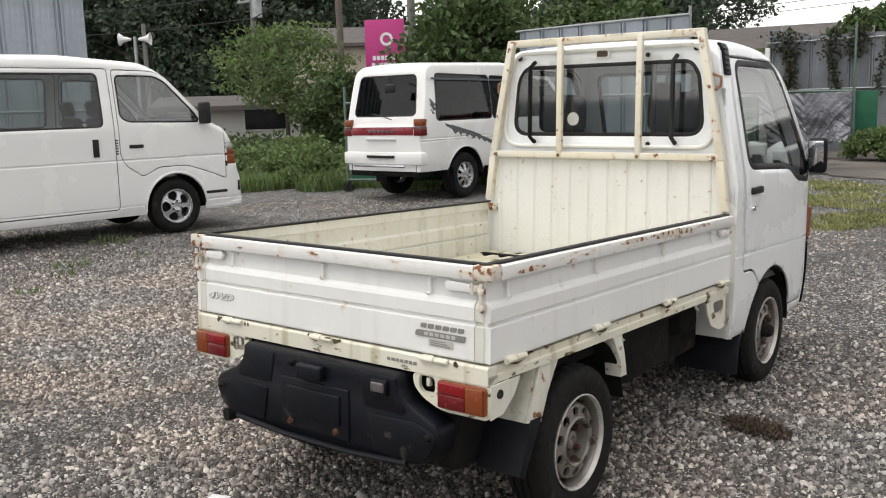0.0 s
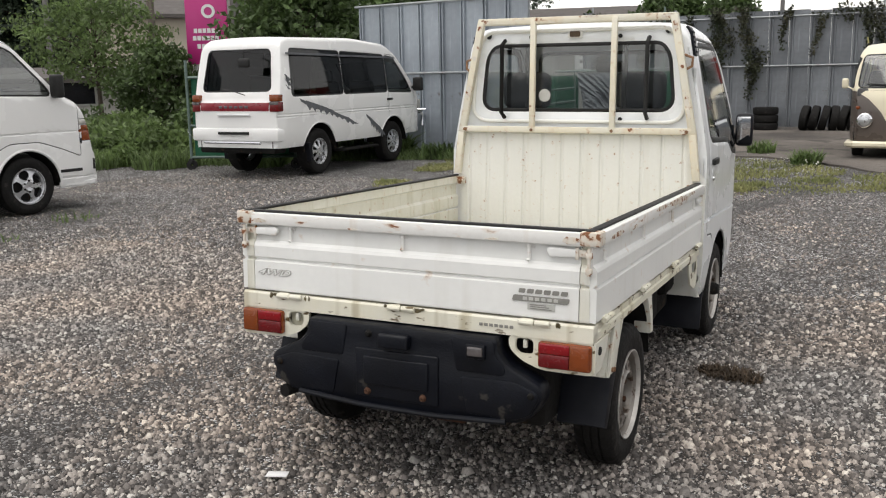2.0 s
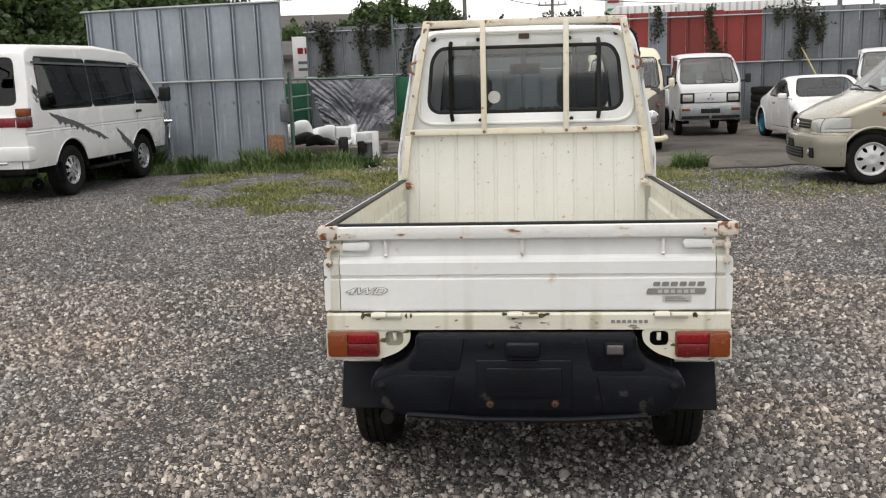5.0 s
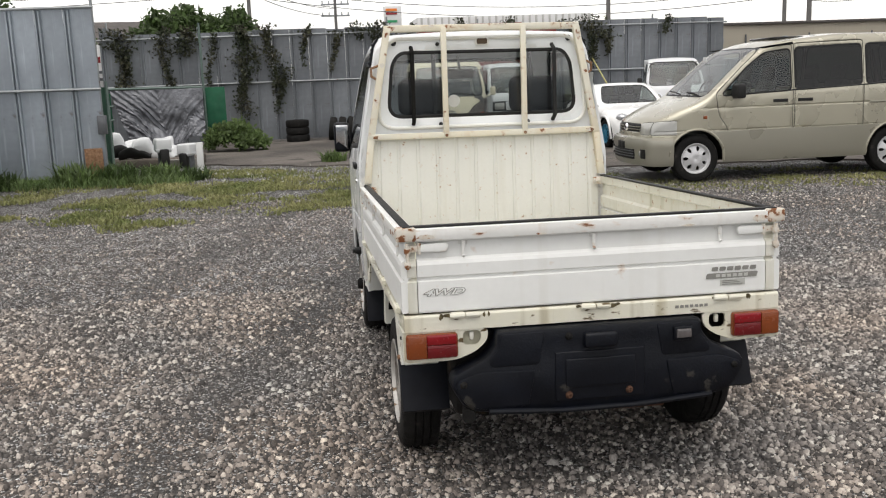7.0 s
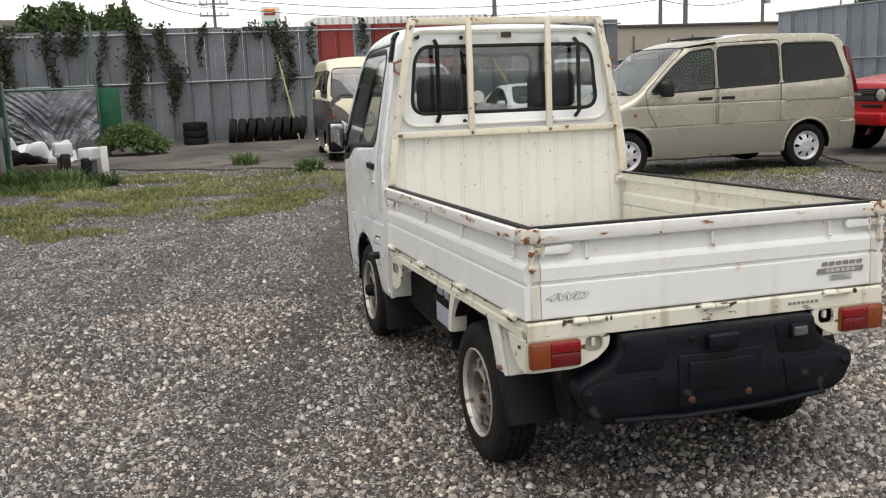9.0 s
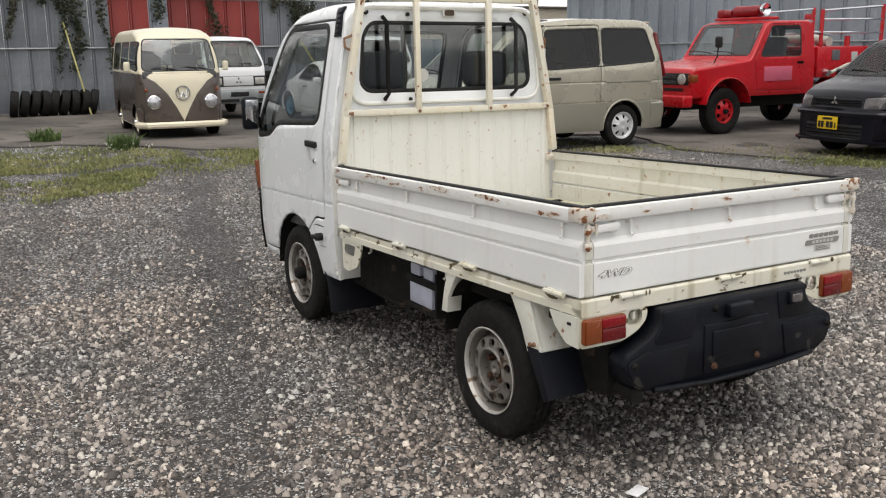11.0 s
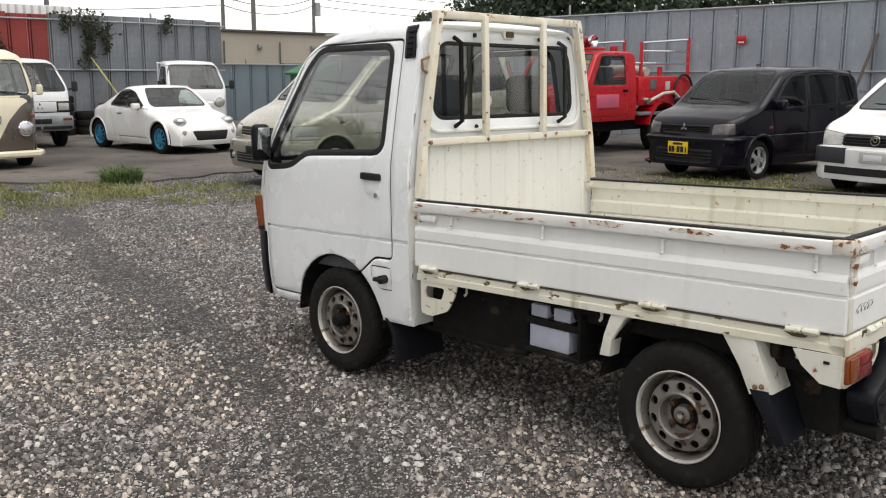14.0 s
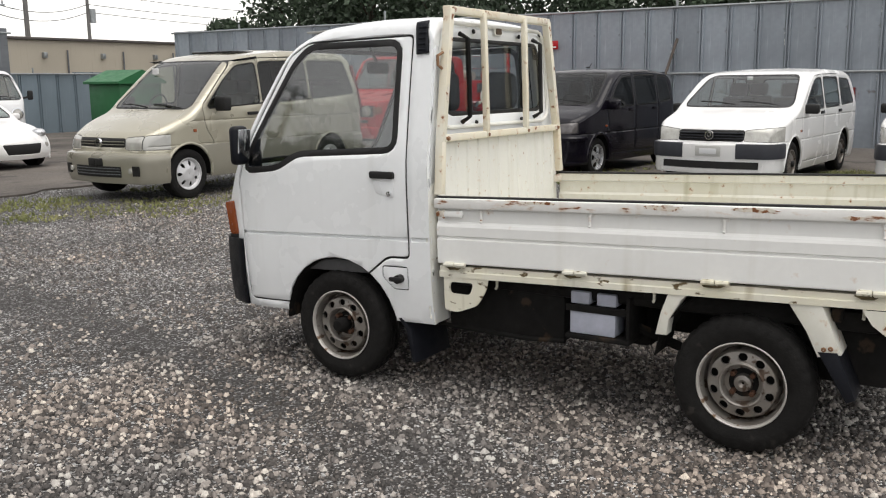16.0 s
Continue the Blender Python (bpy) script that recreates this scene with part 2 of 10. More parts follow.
    grass=material("grass_blade", (0.215, 0.262, 0.085), 0.7, vary=0.3, scale=1.2, tint=(0.38, 0.36, 0.17), island=0.4, thin=0.4),
    vine=material("dull_vine_leaf", (0.030, 0.048, 0.018), 0.65, vary=0.35, scale=2.0, tint=(0.06, 0.055, 0.03), island=0.5),
    straw=material("dead_brown_weed", (0.065, 0.045, 0.028), 0.9, vary=0.3, scale=5, island=0.5),
    flower=material("white_clover", (0.55, 0.55, 0.48), 0.7, vary=0.1),
    bark=material("bark", (0.065, 0.05, 0.038), 0.9, vary=0.3, scale=6, bump=0.6, bscale=40),
    wood=material("grey_pole_wood", (0.12, 0.10, 0.085), 0.85, vary=0.2, scale=5, bump=0.3),
    concrete=material("concrete", (0.30, 0.285, 0.26), 0.85, vary=0.15, scale=3, fine=40, bump=0.25, bscale=60),
    pole_grey=material("weathered_pole_concrete", (0.155, 0.15, 0.145), 0.85, vary=0.15, scale=3),
    beige=material("beige_building_wall", (0.42, 0.38, 0.31), 0.8, vary=0.06, scale=0.6, streaks=((0.30, 0.27, 0.22), 0.4)),
    plaster=material("pale_grey_wall", (0.44, 0.43, 0.41), 0.8, vary=0.08, scale=0.5),
    roof=material("dark_brown_roof", (0.085, 0.075, 0.07), 0.7, vary=0.15, scale=1.5),
    pink=material("magenta_sign", (0.42, 0.018, 0.17), 0.4, vary=0.04, scale=1.0),
    sign_white=material("white_sign_paint", (0.7, 0.7, 0.7), 0.5, vary=0.04),
    sign_orange=material("orange_sign_paint", (0.75, 0.2, 0.02), 0.5, vary=0.04),
    sign_green=material("green_sign_paint", (0.02, 0.3, 0.12), 0.5, vary=0.04),
    container=material("green_container_paint", (0.02, 0.13, 0.045), 0.5, vary=0.1),
    cable=material("black_cable", (0.03, 0.03, 0.03), 0.6),
    yellow_pole=material("yellow_pole_paint", (0.46, 0.42, 0.17), 0.5, vary=0.15),
    cyan=material("bright_blue_wheel", (0.05, 0.26, 0.42), 0.35, metal=0.3, vary=0.1),
    pinkpatch=material("faded_pink_patch", (0.52, 0.10, 0.16), 0.5, vary=0.1),
    hose=material("pale_canvas_hose", (0.5, 0.48, 0.43), 0.8, vary=0.15, scale=20),
)


# ---- builders ----
def ring_points(cx, cz, rx, rz, n, a0=0.0):
    return [(cx + rx * math.cos(a0 + 2 * math.pi * k / n), cz + rz * math.sin(a0 + 2 * math.pi * k / n)) for k in range(n)]


def round_poly(points, r, n=4):
    """The polygon with its corners rounded."""
    out = []
    for i, p in enumerate(points):
        p, a, c = Vector(p), Vector(points[i - 1]), Vector(points[(i + 1) % len(points)])
        k = min(r, (a - p).length * 0.45, (c - p).length * 0.45)
        s, e = p + (a - p).normalized() * k, p + (c - p).normalized() * k
        for j in range(n + 1):
            t = j / n
            out.append(tuple(s * (1 - t) ** 2 + p * 2 * t * (1 - t) + e * t * t))
    return out


def grow(points, d):
    """The polygon moved outwards by d."""
    area = sum(points[i - 1][0] * points[i][1] - points[i][0] * points[i - 1][1] for i in range(len(points)))
    d, out = (d if area > 0 else -d), []
    for i, p in enumerate(points):
        a, c = Vector(points[i - 1]), Vector(points[(i + 1) % len(points)])
        e = c - a
        if e.length < 1e-6:
            out.append(p)
            continue
        nrm = Vector((e.y, -e.x)).normalized()
        out.append((p[0] + nrm.x * d, p[1] + nrm.y * d))
    return out


def inside(points, u, v):
    hit = False
    for i in range(len(points)):
        (a, b), (c, d) = points[i - 1], points[i]
        if (b > v) != (d > v) and u < (c - a) * (v - b) / (d - b) + a:
            hit = not hit
    return hit


def rbox(bm, x0, x1, y0, y1, z0, z1, bevel=0.0, seg=2, m=None):
    made = bmesh.ops.create_cube(bm, size=1)["verts"]
    for v in made:
        v.co = Vector((x0 + (v.co.x + 0.5) * (x1 - x0), y0 + (v.co.y + 0.5) * (y1 - y0), z0 + (v.co.z + 0.5) * (z1 - z0)))
    if bevel:
        edges = {e for v in made for e in v.link_edges}
        out = bmesh.ops.bevel(bm, geom=list(edges), offset=bevel, segments=seg, affect='EDGES', profile=0.5, clamp_overlap=True)
        made = list({v for f in out["faces"] for v in f.verts} | {v for v in made if v.is_valid})
    if m is not None:
        bmesh.ops.transform(bm, matrix=m, verts=made)
    return made


def prism(bm, points, axis, a, b, bevel=0.0):
    """A polygon drawn in the plane across an axis, and drawn out along it from a to b."""
    def at(p, w):
        return {"x": (w, p[0], p[1]), "y": (p[0], w, p[1]), "z": (p[0], p[1], w)}[axis]
    lo, hi = [bm.verts.new(at(p, a)) for p in points], [bm.verts.new(at(p, b)) for p in points]
    n = len(points)
    faces = [bm.faces.new(lo), bm.faces.new(hi[::-1])]
    faces += [bm.faces.new((lo[i], hi[i], hi[(i + 1) % n], lo[(i + 1) % n])) for i in range(n)]
    bmesh.ops.recalc_face_normals(bm, faces=faces)
    if bevel:
        edges = {e for f in faces[:2] for e in f.edges}
        bmesh.ops.bevel(bm, geom=list(edges), offset=bevel, segments=2, affect='EDGES', profile=0.5, clamp_overlap=True)
    return lo + hi


def tube(bm, points, r, n=8, closed=False, r_end=None):
    """A round bar along points."""
    points = [Vector(p) for p in points]
    rings, side = [], None
    for i, p in enumerate(points):
        d = (points[min(i + 1, len(points) - 1)] - points[max(i - 1, 0)]).normalized()
        side = (side - d * side.dot(d)).normalized() if side and abs(side.dot(d)) < 0.99 else d.orthogonal().normalized()
        up = d.cross(side)
        q = r if r_end is None else r + (r_end - r) * i / (len(points) - 1)
        rings.append([bm.verts.new(p + (side * math.cos(2 * math.pi * k / n) + up * math.sin(2 * math.pi * k / n)) * q) for k in range(n)])
    for a, b in zip(rings, rings[1:]):
        for k in range(n):
            bm.faces.new((a[k], a[(k + 1) % n], b[(k + 1) % n], b[k]))
    bm.faces.new(rings[0][::-1]), bm.faces.new(rings[-1])
    return [v for g in rings for v in g]


def lathe(bm, profile, n=40, axis="x", centre=(0, 0, 0)):
    """A profile of (place along the axis, radius), turned round it."""
    rings = []
    for w, r in profile:
        row = []
        for k in range(n):
            c, s = r * math.cos(2 * math.pi * k / n), r * math.sin(2 * math.pi * k / n)
            p = {"x": (w, c, s), "y": (s, w, c), "z": (c, s, w)}[axis]
            row.append(bm.verts.new(Vector(p) + Vector(centre)))
        rings.append(row)
    for a, b in zip(rings, rings[1:]):
        for k in range(n):
            bm.faces.new((a[k], a[(k + 1) % n], b[(k + 1) % n], b[k]))


def finish(bm, name, mat, smooth=False, thick=0.0):
    me = bpy.data.meshes.new(name)
    bm.normal_update()
    bm.to_mesh(me)
    bm.free()
    me.materials.append(MAT[mat] if isinstance(mat, str) else mat)
    if smooth:
        me.polygons.foreach_set("use_smooth", [True] * len(me.polygons))
        me.set_sharp_from_angle(angle=radians(38))
    return me


def part(name, bm, mat, parent, label="", smooth=True, thick=0.0, m=None):
    """One mesh object under a thing or a part."""
    if m is not None:
        bmesh.ops.transform(bm, matrix=m, verts=bm.verts)
    ob = new(name, finish(bm, name, mat, smooth))
    ob.parent = parent
    if thick:
        mod = ob.modifiers.new("thickness", 'SOLIDIFY')
        mod.thickness, mod.offset = abs(thick), -1 if thick > 0 else 1
        if smooth:
            even = ob.modifiers.new("even_normals", 'WEIGHTED_NORMAL')
            even.weight, even.keep_sharp = 100, True
    return tagged(ob, label)


def single(name, bm, mat, label, category, group="", kind="", smooth=True, m=None):
    """A thing that is one mesh."""
    ob = new(name, finish(bm, name, mat, smooth))
    if m is not None:
        ob.matrix_world = m
    return tagged(ob, label, category, group, kind)


def thing(name, label, category, m=None, group="", kind=""):
    ob = new(name)
    if m is not None:
        ob.matrix_world = m
    return tagged(ob, label, category, group, kind)


def cut(bm, points, along="x", keep=None):
    """Cut the shell along a polygon seen along an axis; returns the faces inside it. keep: which faces to look at."""
    i, j = (1, 2) if along == "x" else (0, 2) if along == "y" else (0, 1)
    lo = (min(p[0] for p in points) - 0.02, min(p[1] for p in points) - 0.02)
    hi = (max(p[0] for p in points) + 0.02, max(p[1] for p in points) + 0.02)

    def near(f):
        if keep and not keep(f.calc_center_median()):
            return False
        us, vs = [v.co[i] for v in f.verts], [v.co[j] for v in f.verts]
        return max(us) > lo[0] and min(us) < hi[0] and max(vs) > lo[1] and min(vs) < hi[1]
    pool = {f for f in bm.faces if near(f)}
    for k in range(len(points)):
        a, b = points[k - 1], points[k]
        if abs(a[0] - b[0]) + abs(a[1] - b[1]) < 1e-5:
            continue
        e_lo = (min(a[0], b[0]) - 0.01, min(a[1], b[1]) - 0.01)
        e_hi = (max(a[0], b[0]) + 0.01, max(a[1], b[1]) + 0.01)
        faces = []
        for f in pool:
            us, vs = [v.co[i] for v in f.verts], [v.co[j] for v in f.verts]
            if max(us) > e_lo[0] and min(us) < e_hi[0] and max(vs) > e_lo[1] and min(vs) < e_hi[1]:
                faces.append(f)
        co, no = Vector((0, 0, 0)), Vector((0, 0, 0))
        co[i], co[j] = a
        no[i], no[j] = b[1] - a[1], a[0] - b[0]
        geom = list({x for f in faces for x in (*f.verts, *f.edges)}) + faces
        out = bmesh.ops.bisect_plane(bm, geom=geom, plane_co=co, plane_no=no.normalized(), dist=1e-5)
        pool |= {x for x in out["geom"] if isinstance(x, bmesh.types.BMFace)}
    found = []
    for f in bm.faces:
        c = f.calc_center_median()
        if (not keep or keep(c)) and inside(points, c[i], c[j]):
            found.append(f)
    return found


def take(bm, faces):
    """Move these faces out of the shell into a bmesh of their own."""
    index, verts, other = set(faces), {}, bmesh.new()
    for f in faces:
        row = []
        for v in f.verts:
            if v not in verts:
                verts[v] = other.verts.new(v.co)
            row.append(verts[v])
        other.faces.new(row)
    bmesh.ops.delete(bm, geom=list(index), context='FACES')
    return other


def smooth_line(points, step=0.1, r=0.12):
    """A profile with eased corners, in steps."""
    eased = [points[0]]
    for a, p, c in zip(points, points[1:], points[2:]):
        a, p, c = Vector(a), Vector(p), Vector(c)
        k = min(r, (a - p).length * 0.4, (c - p).length * 0.4)
        s, e = p + (a - p).normalized() * k, p + (c - p).normalized() * k
        eased += [tuple(s * (1 - t) ** 2 + p * 2 * t * (1 - t) + e * t * t) for t in (0, 0.33, 0.67, 1)]
    eased.append(points[-1])
    out = [eased[0]]
    for a, b in zip(eased, eased[1:]):
        n = max(1, int(math.dist(a, b) / step))
        out += [(a[0] + (b[0] - a[0]) * k / n, a[1] + (b[1] - a[1]) * k / n) for k in range(1, n + 1)]
    return out


def bowed(bow, front, rear, half, x, y):
    """How far the nose (or, negative, the tail) is set back at a distance from the middle."""
    u = min(1.0, abs(x) / half) ** 2
    return bow[0] * u * max(0.0, 1 - (front - y) / 1.0) ** 1.5 - bow[1] * u * max(0.0, 1 - (y - rear) / 0.7) ** 1.5


def shell(top, width, bottom, belt, lean, round_top=0.10, crown=0.02, ends=(0.20, 0.07, 0.14, 0.05), tuck=0.03, swell=0.0, ease=0.12, bow=(0.0, 0.0), creases=()):
    """A car body's skin. top: the line over bonnet, glass and roof from the front's foot to the rear's foot, as (y, z); lean: how far
    the sides lean in above the belt, per metre; ends: length and amount by which front and rear corners round in; bow: how far the
    front and the rear curve in plan; creases: heights of pressed lines along the sides."""
    line = smooth_line(top, 0.09, ease)
    front, rear = max(p[0] for p in line), min(p[0] for p in line)
    bm, rows = bmesh.new(), []
    for y, z in line:
        z = max(z, bottom + 0.004)
        w = width / 2
        f = max(0.0, 1 - (front - y) / ends[0])
        g = max(0.0, 1 - (y - rear) / ends[2])
        w -= ends[1] * f * f + ends[3] * g * g
        r = min(round_top, (z - bottom) * 0.45)

        def side(h):
            x = w - max(0.0, h - belt) * lean - max(0.0, h - belt) ** 2 * lean * 0.25
            x -= tuck * max(0.0, 1 - (h - bottom) / 0.25) ** 2
            return x - swell * max(0.0, belt - h) * 0.1
        heights = [(bottom + (z - r - bottom) * k / 14, 0.0) for k in range(15)]
        for h in creases:
            heights += [(min(h + d, z - r), e if h + d < z - r else 0.0) for d, e in ((-0.016, 0.0), (-0.004, 0.010), (0.004, 0.010), (0.016, 0.0))]
        section = [(side(h) - e, h) for h, e in sorted(heights)]
        xs = side(z - r)
        c = min(crown, r * 0.3)
        for k in range(1, 6):
            a = k / 6 * math.pi / 2
            section.append((xs - r * (1 - math.cos(a)), z - r + (r - c) * math.sin(a)))
        x1 = xs - r
        for k in range(0, 6):
            x = x1 * (1 - k / 5)
            section.append((x, z - c * (x / x1) ** 2 if x1 > 0 else z))
        rows.append([bm.verts.new((x, y - bowed(bow, front, rear, width / 2, x, y), h)) for x, h in section] + [bm.verts.new((-x, y - bowed(bow, front, rear, width / 2, x, y), h)) for x, h in section[-2::-1]])
    for a, b in zip(rows, rows[1:]):
        for k in range(len(a) - 1):
            bm.faces.new((a[k], b[k], b[k + 1], a[k + 1]))
    bmesh.ops.remove_doubles(bm, verts=bm.verts, dist=0.0008)
    bmesh.ops.dissolve_degenerate(bm, edges=bm.edges, dist=0.0005)
    bmesh.ops.recalc_face_normals(bm, faces=bm.faces)
    if sum(f.normal.z * f.calc_area() for f in bm.faces) < 0:
        bmesh.ops.reverse_faces(bm, faces=bm.faces)
    return bm


def window(bm, points, along, parent, glass_mat="glass", frame=0.022, keep=None, name="window", frame_mat="rubber"):
    """Cuts a window into a skin: a rubber frame and a pane."""
    ring = cut(bm, grow(points, frame), along, keep)
    rim = take(bm, ring)
    pane = take(rim, cut(rim, points, along, keep))
    f = part(name + "_frame", rim, frame_mat, parent, "black rubber window frame" if frame_mat == "rubber" else "", thick=0.012)
    part("pane", pane, glass_mat, f, thick=0)
    return f


def leaf_door(bm, points, parent, mat, gap=0.006, name="door", keep=None, thick=0.012, both=True):
    """Cuts doors into both sides of a skin, with an open joint round them."""
    band = take(bm, cut(bm, points, "x", keep))
    inner = take(band, cut(band, grow(points, -gap), "x", keep))
    out = []
    for sign in (-1, 1):
        faces = [f for f in inner.faces if f.calc_center_median().x * sign > 0]
        if faces:
            out.append(part(name, take(inner, faces), mat, parent, thick=thick))
            # black strip set back in the joint, standing in for its shade
            seal = take(band, [f for f in band.faces if f.calc_center_median().x * sign > 0])
            for v in seal.verts:
                v.co.x -= sign * 0.007
            part("door_seal", seal, "rubber", out[-1], "black strip that darkens the door gap")
    inner.free()
    band.free()
    return out


def wheel(parent, x, y, z, r, width, rim_r, rim_mat="alloy", holes=5, hole=(0.42, 0.90, 0.62), dish=0.03, cap=0.05, name="wheel", cap_mat=None, tread=False, nuts=0, n=48, bowl=False):
    """A wheel under a vehicle: tyre, pressed or cast rim with real openings, hub. hole: inner and outer radius as shares, share of the angle."""
    s = 1 if x > 0 else -1
    hub = new(name)
    hub.parent = parent
    hub.matrix_local = Matrix.Translation((x, y, z)) @ (Matrix() if s > 0 else Matrix.Rotation(math.pi, 4, 'Z'))
    w = width
    bm = bmesh.new()
    if tread:
        crown = [(-w * 0.88, r * 0.985)]
        for q in (-0.70, -0.50, -0.30):
            crown += [(w * (q - 0.035), r * 1.005), (w * (q - 0.02), r * 0.972), (w * (q + 0.02), r * 0.972), (w * (q + 0.035), r * 1.005)]
        crown.append((-w * 0.1, r * 0.985))
    else:
        crown = [(-w * 0.88, r * 0.985), (-w * 0.5, r), (-w * 0.1, r * 0.985)]
    lathe(bm, [(-w, rim_r * 0.97), (-w * 1.02, r * 0.80), (-w * 0.98, r * 0.92)] + crown + [(0.0, r * 0.93), (w * 0.03, r * 0.82), (w * 0.032, r * 0.79), (w * 0.024, r * 0.775), (w * 0.02, rim_r * 1.06), (-w * 0.03, rim_r * 0.99)], 2 * n if tread else n)
    if tread:
        for v in bm.verts:
            q = math.hypot(v.co.y, v.co.z)
            k = round(math.atan2(v.co.z, v.co.y) / (2 * math.pi) * 2 * n)
            if q > r * 0.975 and k % 3 == (1 if v.co.x < -w * 0.5 else 0):
                v.co.y *= 0.978
                v.co.z *= 0.978
    part("tyre", bm, "tyre", hub)
    bm = bmesh.new()
    if bowl:
        lip = bmesh.new()
        lathe(lip, [(-w * 0.03, rim_r * 0.99), (0.004, rim_r * 1.01), (0.006, rim_r * 0.985), (0.003, rim_r * 0.965), (-dish * 0.25, rim_r * 0.95)], n)
        part("rim_lip", lip, "lip", hub, "worn silver rim lip")
        lathe(bm, [(-dish * 0.25, rim_r * 0.95), (-dish * 0.6, rim_r * 0.91), (-dish * 2.0, rim_r * 0.875), (-dish * 2.0, rim_r * 0.83), (-dish * 0.8, rim_r * 0.80), (-dish * 0.48, rim_r * hole[1])], n)
        lathe(bm, [(-dish * 0.25, rim_r * hole[0]), (-dish * 0.08, rim_r * hole[0] * 0.93), (-dish * 0.2, rim_r * hole[0] * 0.86), (-dish * 1.2, rim_r * hole[0] * 0.80), (-dish * 1.25, rim_r * 0.22), (-dish * 0.7, rim_r * 0.19), (-dish * 0.6, rim_r * 0.10), (-dish * 0.9, 0.004)], n)
    else:
        lathe(bm, [(-w * 0.9, rim_r * 0.86), (-w * 0.1, rim_r * 0.88), (-w * 0.03, rim_r * 0.99), (0.004, rim_r * 1.0), (0.004, rim_r * 0.955), (-dish * 0.4, rim_r * 0.93), (-dish, rim_r * hole[1])], n)
    if not bowl:
        lathe(bm, [(-dish + (dish + cap * 0.3) * 0.7, rim_r * hole[0]), (cap * 0.2, rim_r * hole[0] * 0.75), (cap * 0.1, rim_r * 0.17), (0.0, 0.004)], n)
    ri, ro = rim_r * hole[0], rim_r * hole[1]
    xi, xo = (-dish * 0.25, -dish * 0.48) if bowl else (-dish + (dish + cap * 0.3) * 0.7, -dish)
    for k in range(holes):
        a0, a1 = 2 * math.pi * k / holes, 2 * math.pi * (k + 1) / holes
        am, rm = (a0 + a1) / 2, (ri + ro) / 2
        outer, inner, m = [], [], 16
        for j in range(m):
            t = 2 * math.pi * j / m
            u, v = math.cos(t), math.sin(t)
            q = max(abs(u), abs(v))
            ua, vr = u / q, v / q
            hw = hole[2]
            for row, ang, rad in ((outer, ua, vr), (inner, u * hw, v * (0.9 if hole[1] - hole[0] > 0.3 else 0.80))):
                a = am + ang * (a1 - a0) / 2
                rr = rm + rad * (ro - ri) / 2
                xx = xi + (xo - xi) * (rr - ri) / (ro - ri)
                row.append(bm.verts.new((xx, rr * math.cos(a), rr * math.sin(a))))
            inner[-1].co.x += 0.002
        back = [bm.verts.new(p.co + Vector((-0.012, 0, 0))) for p in inner]
        for j in range(m):
            q = (j + 1) % m
            bm.faces.new((outer[j], outer[q], inner[q], inner[j]))
            bm.faces.new((inner[j], inner[q], back[q], back[j]))
    bmesh.ops.remove_doubles(bm, verts=bm.verts, dist=0.0006)
    bmesh.ops.recalc_face_normals(bm, faces=bm.faces)
    part("rim", bm, rim_mat, hub)
    bm = bmesh.new()
    lathe(bm, [(-0.075, 0.002), (-0.07, rim_r * 0.8), (-0.055, rim_r * 0.8), (-0.05, 0.03)], 24)
    part("brake_drum", bm, "chassis", hub)
    if cap_mat:
        bm = bmesh.new()
        x0 = -dish if bowl else 0.0
        lathe(bm, [(x0, rim_r * 0.21), (x0 + cap * 0.8, rim_r * 0.20), (x0 + cap, rim_r * 0.15), (x0 + cap * 1.02, 0.002)], 24)
        part("hub_cap", bm, cap_mat, hub)
    for k in range(nuts):
        a = 2 * math.pi * (k + 0.5) / nuts
        bm = bmesh.new()
        lathe(bm, [(-0.01, 0.012), (cap * 0.2 + 0.008, 0.011), (cap * 0.2 + 0.012, 0.001)], 6)
        part("wheel_nut", bm, "rust_dark" if bowl else "chassis", hub, m=Matrix.Translation((-dish if bowl else 0.0, rim_r * 0.31 * math.cos(a), rim_r * 0.30 * math.sin(a))))
    return hub


def seat_pair(parent, y, z, mat="seat", x=0.33, w=0.42, tall=0.55, rest=True, lean=12):
    for s in (-1, 1):
        bm = bmesh.new()
        rbox(bm, s * x - w / 2, s * x + w / 2, y - 0.05, y + 0.45, z, z + 0.14, 0.04)
        rbox(bm, s * x - w / 2, s * x + w / 2, -0.06, 0.06, 0, tall, 0.05, m=Matrix.Translation((0, y, z + 0.1)) @ Matrix.Rotation(radians(lean), 4, 'X'))
        if rest:
            rbox(bm, s * x - 0.14, s * x + 0.14, -0.05, 0.05, tall + 0.01, tall + 0.2, 0.05, 3, m=Matrix.Translation((0, y, z + 0.1)) @ Matrix.Rotation(radians(lean), 4, 'X'))
        part("seat", bm, mat, parent)


def lettering(text, size, m, parent, mat, name="lettering", depth=0.003, shear=0.0, bold=0.0):
    cu = bpy.data.curves.new(name, 'FONT')
    cu.body, cu.size, cu.extrude, cu.shear, cu.offset = text, size, depth, shear, bold
    cu.resolution_u = 3
    tmp = bpy.data.objects.new(name, cu)
    scene.collection.objects.link(tmp)
    me = bpy.data.meshes.new_from_object(tmp.evaluated_get(bpy.context.evaluated_depsgraph_get()))
    bpy.data.objects.remove(tmp)
    me.materials.clear()
    me.materials.append(MAT[mat])
    me.transform(m)
    ob = new(name, me)
    ob.parent = parent
    return ob


def heading(x, y, hx, hy, z=0.0):
    return pose(x, y, z, 0, 0, math.degrees(math.atan2(hy, hx)) - 90)


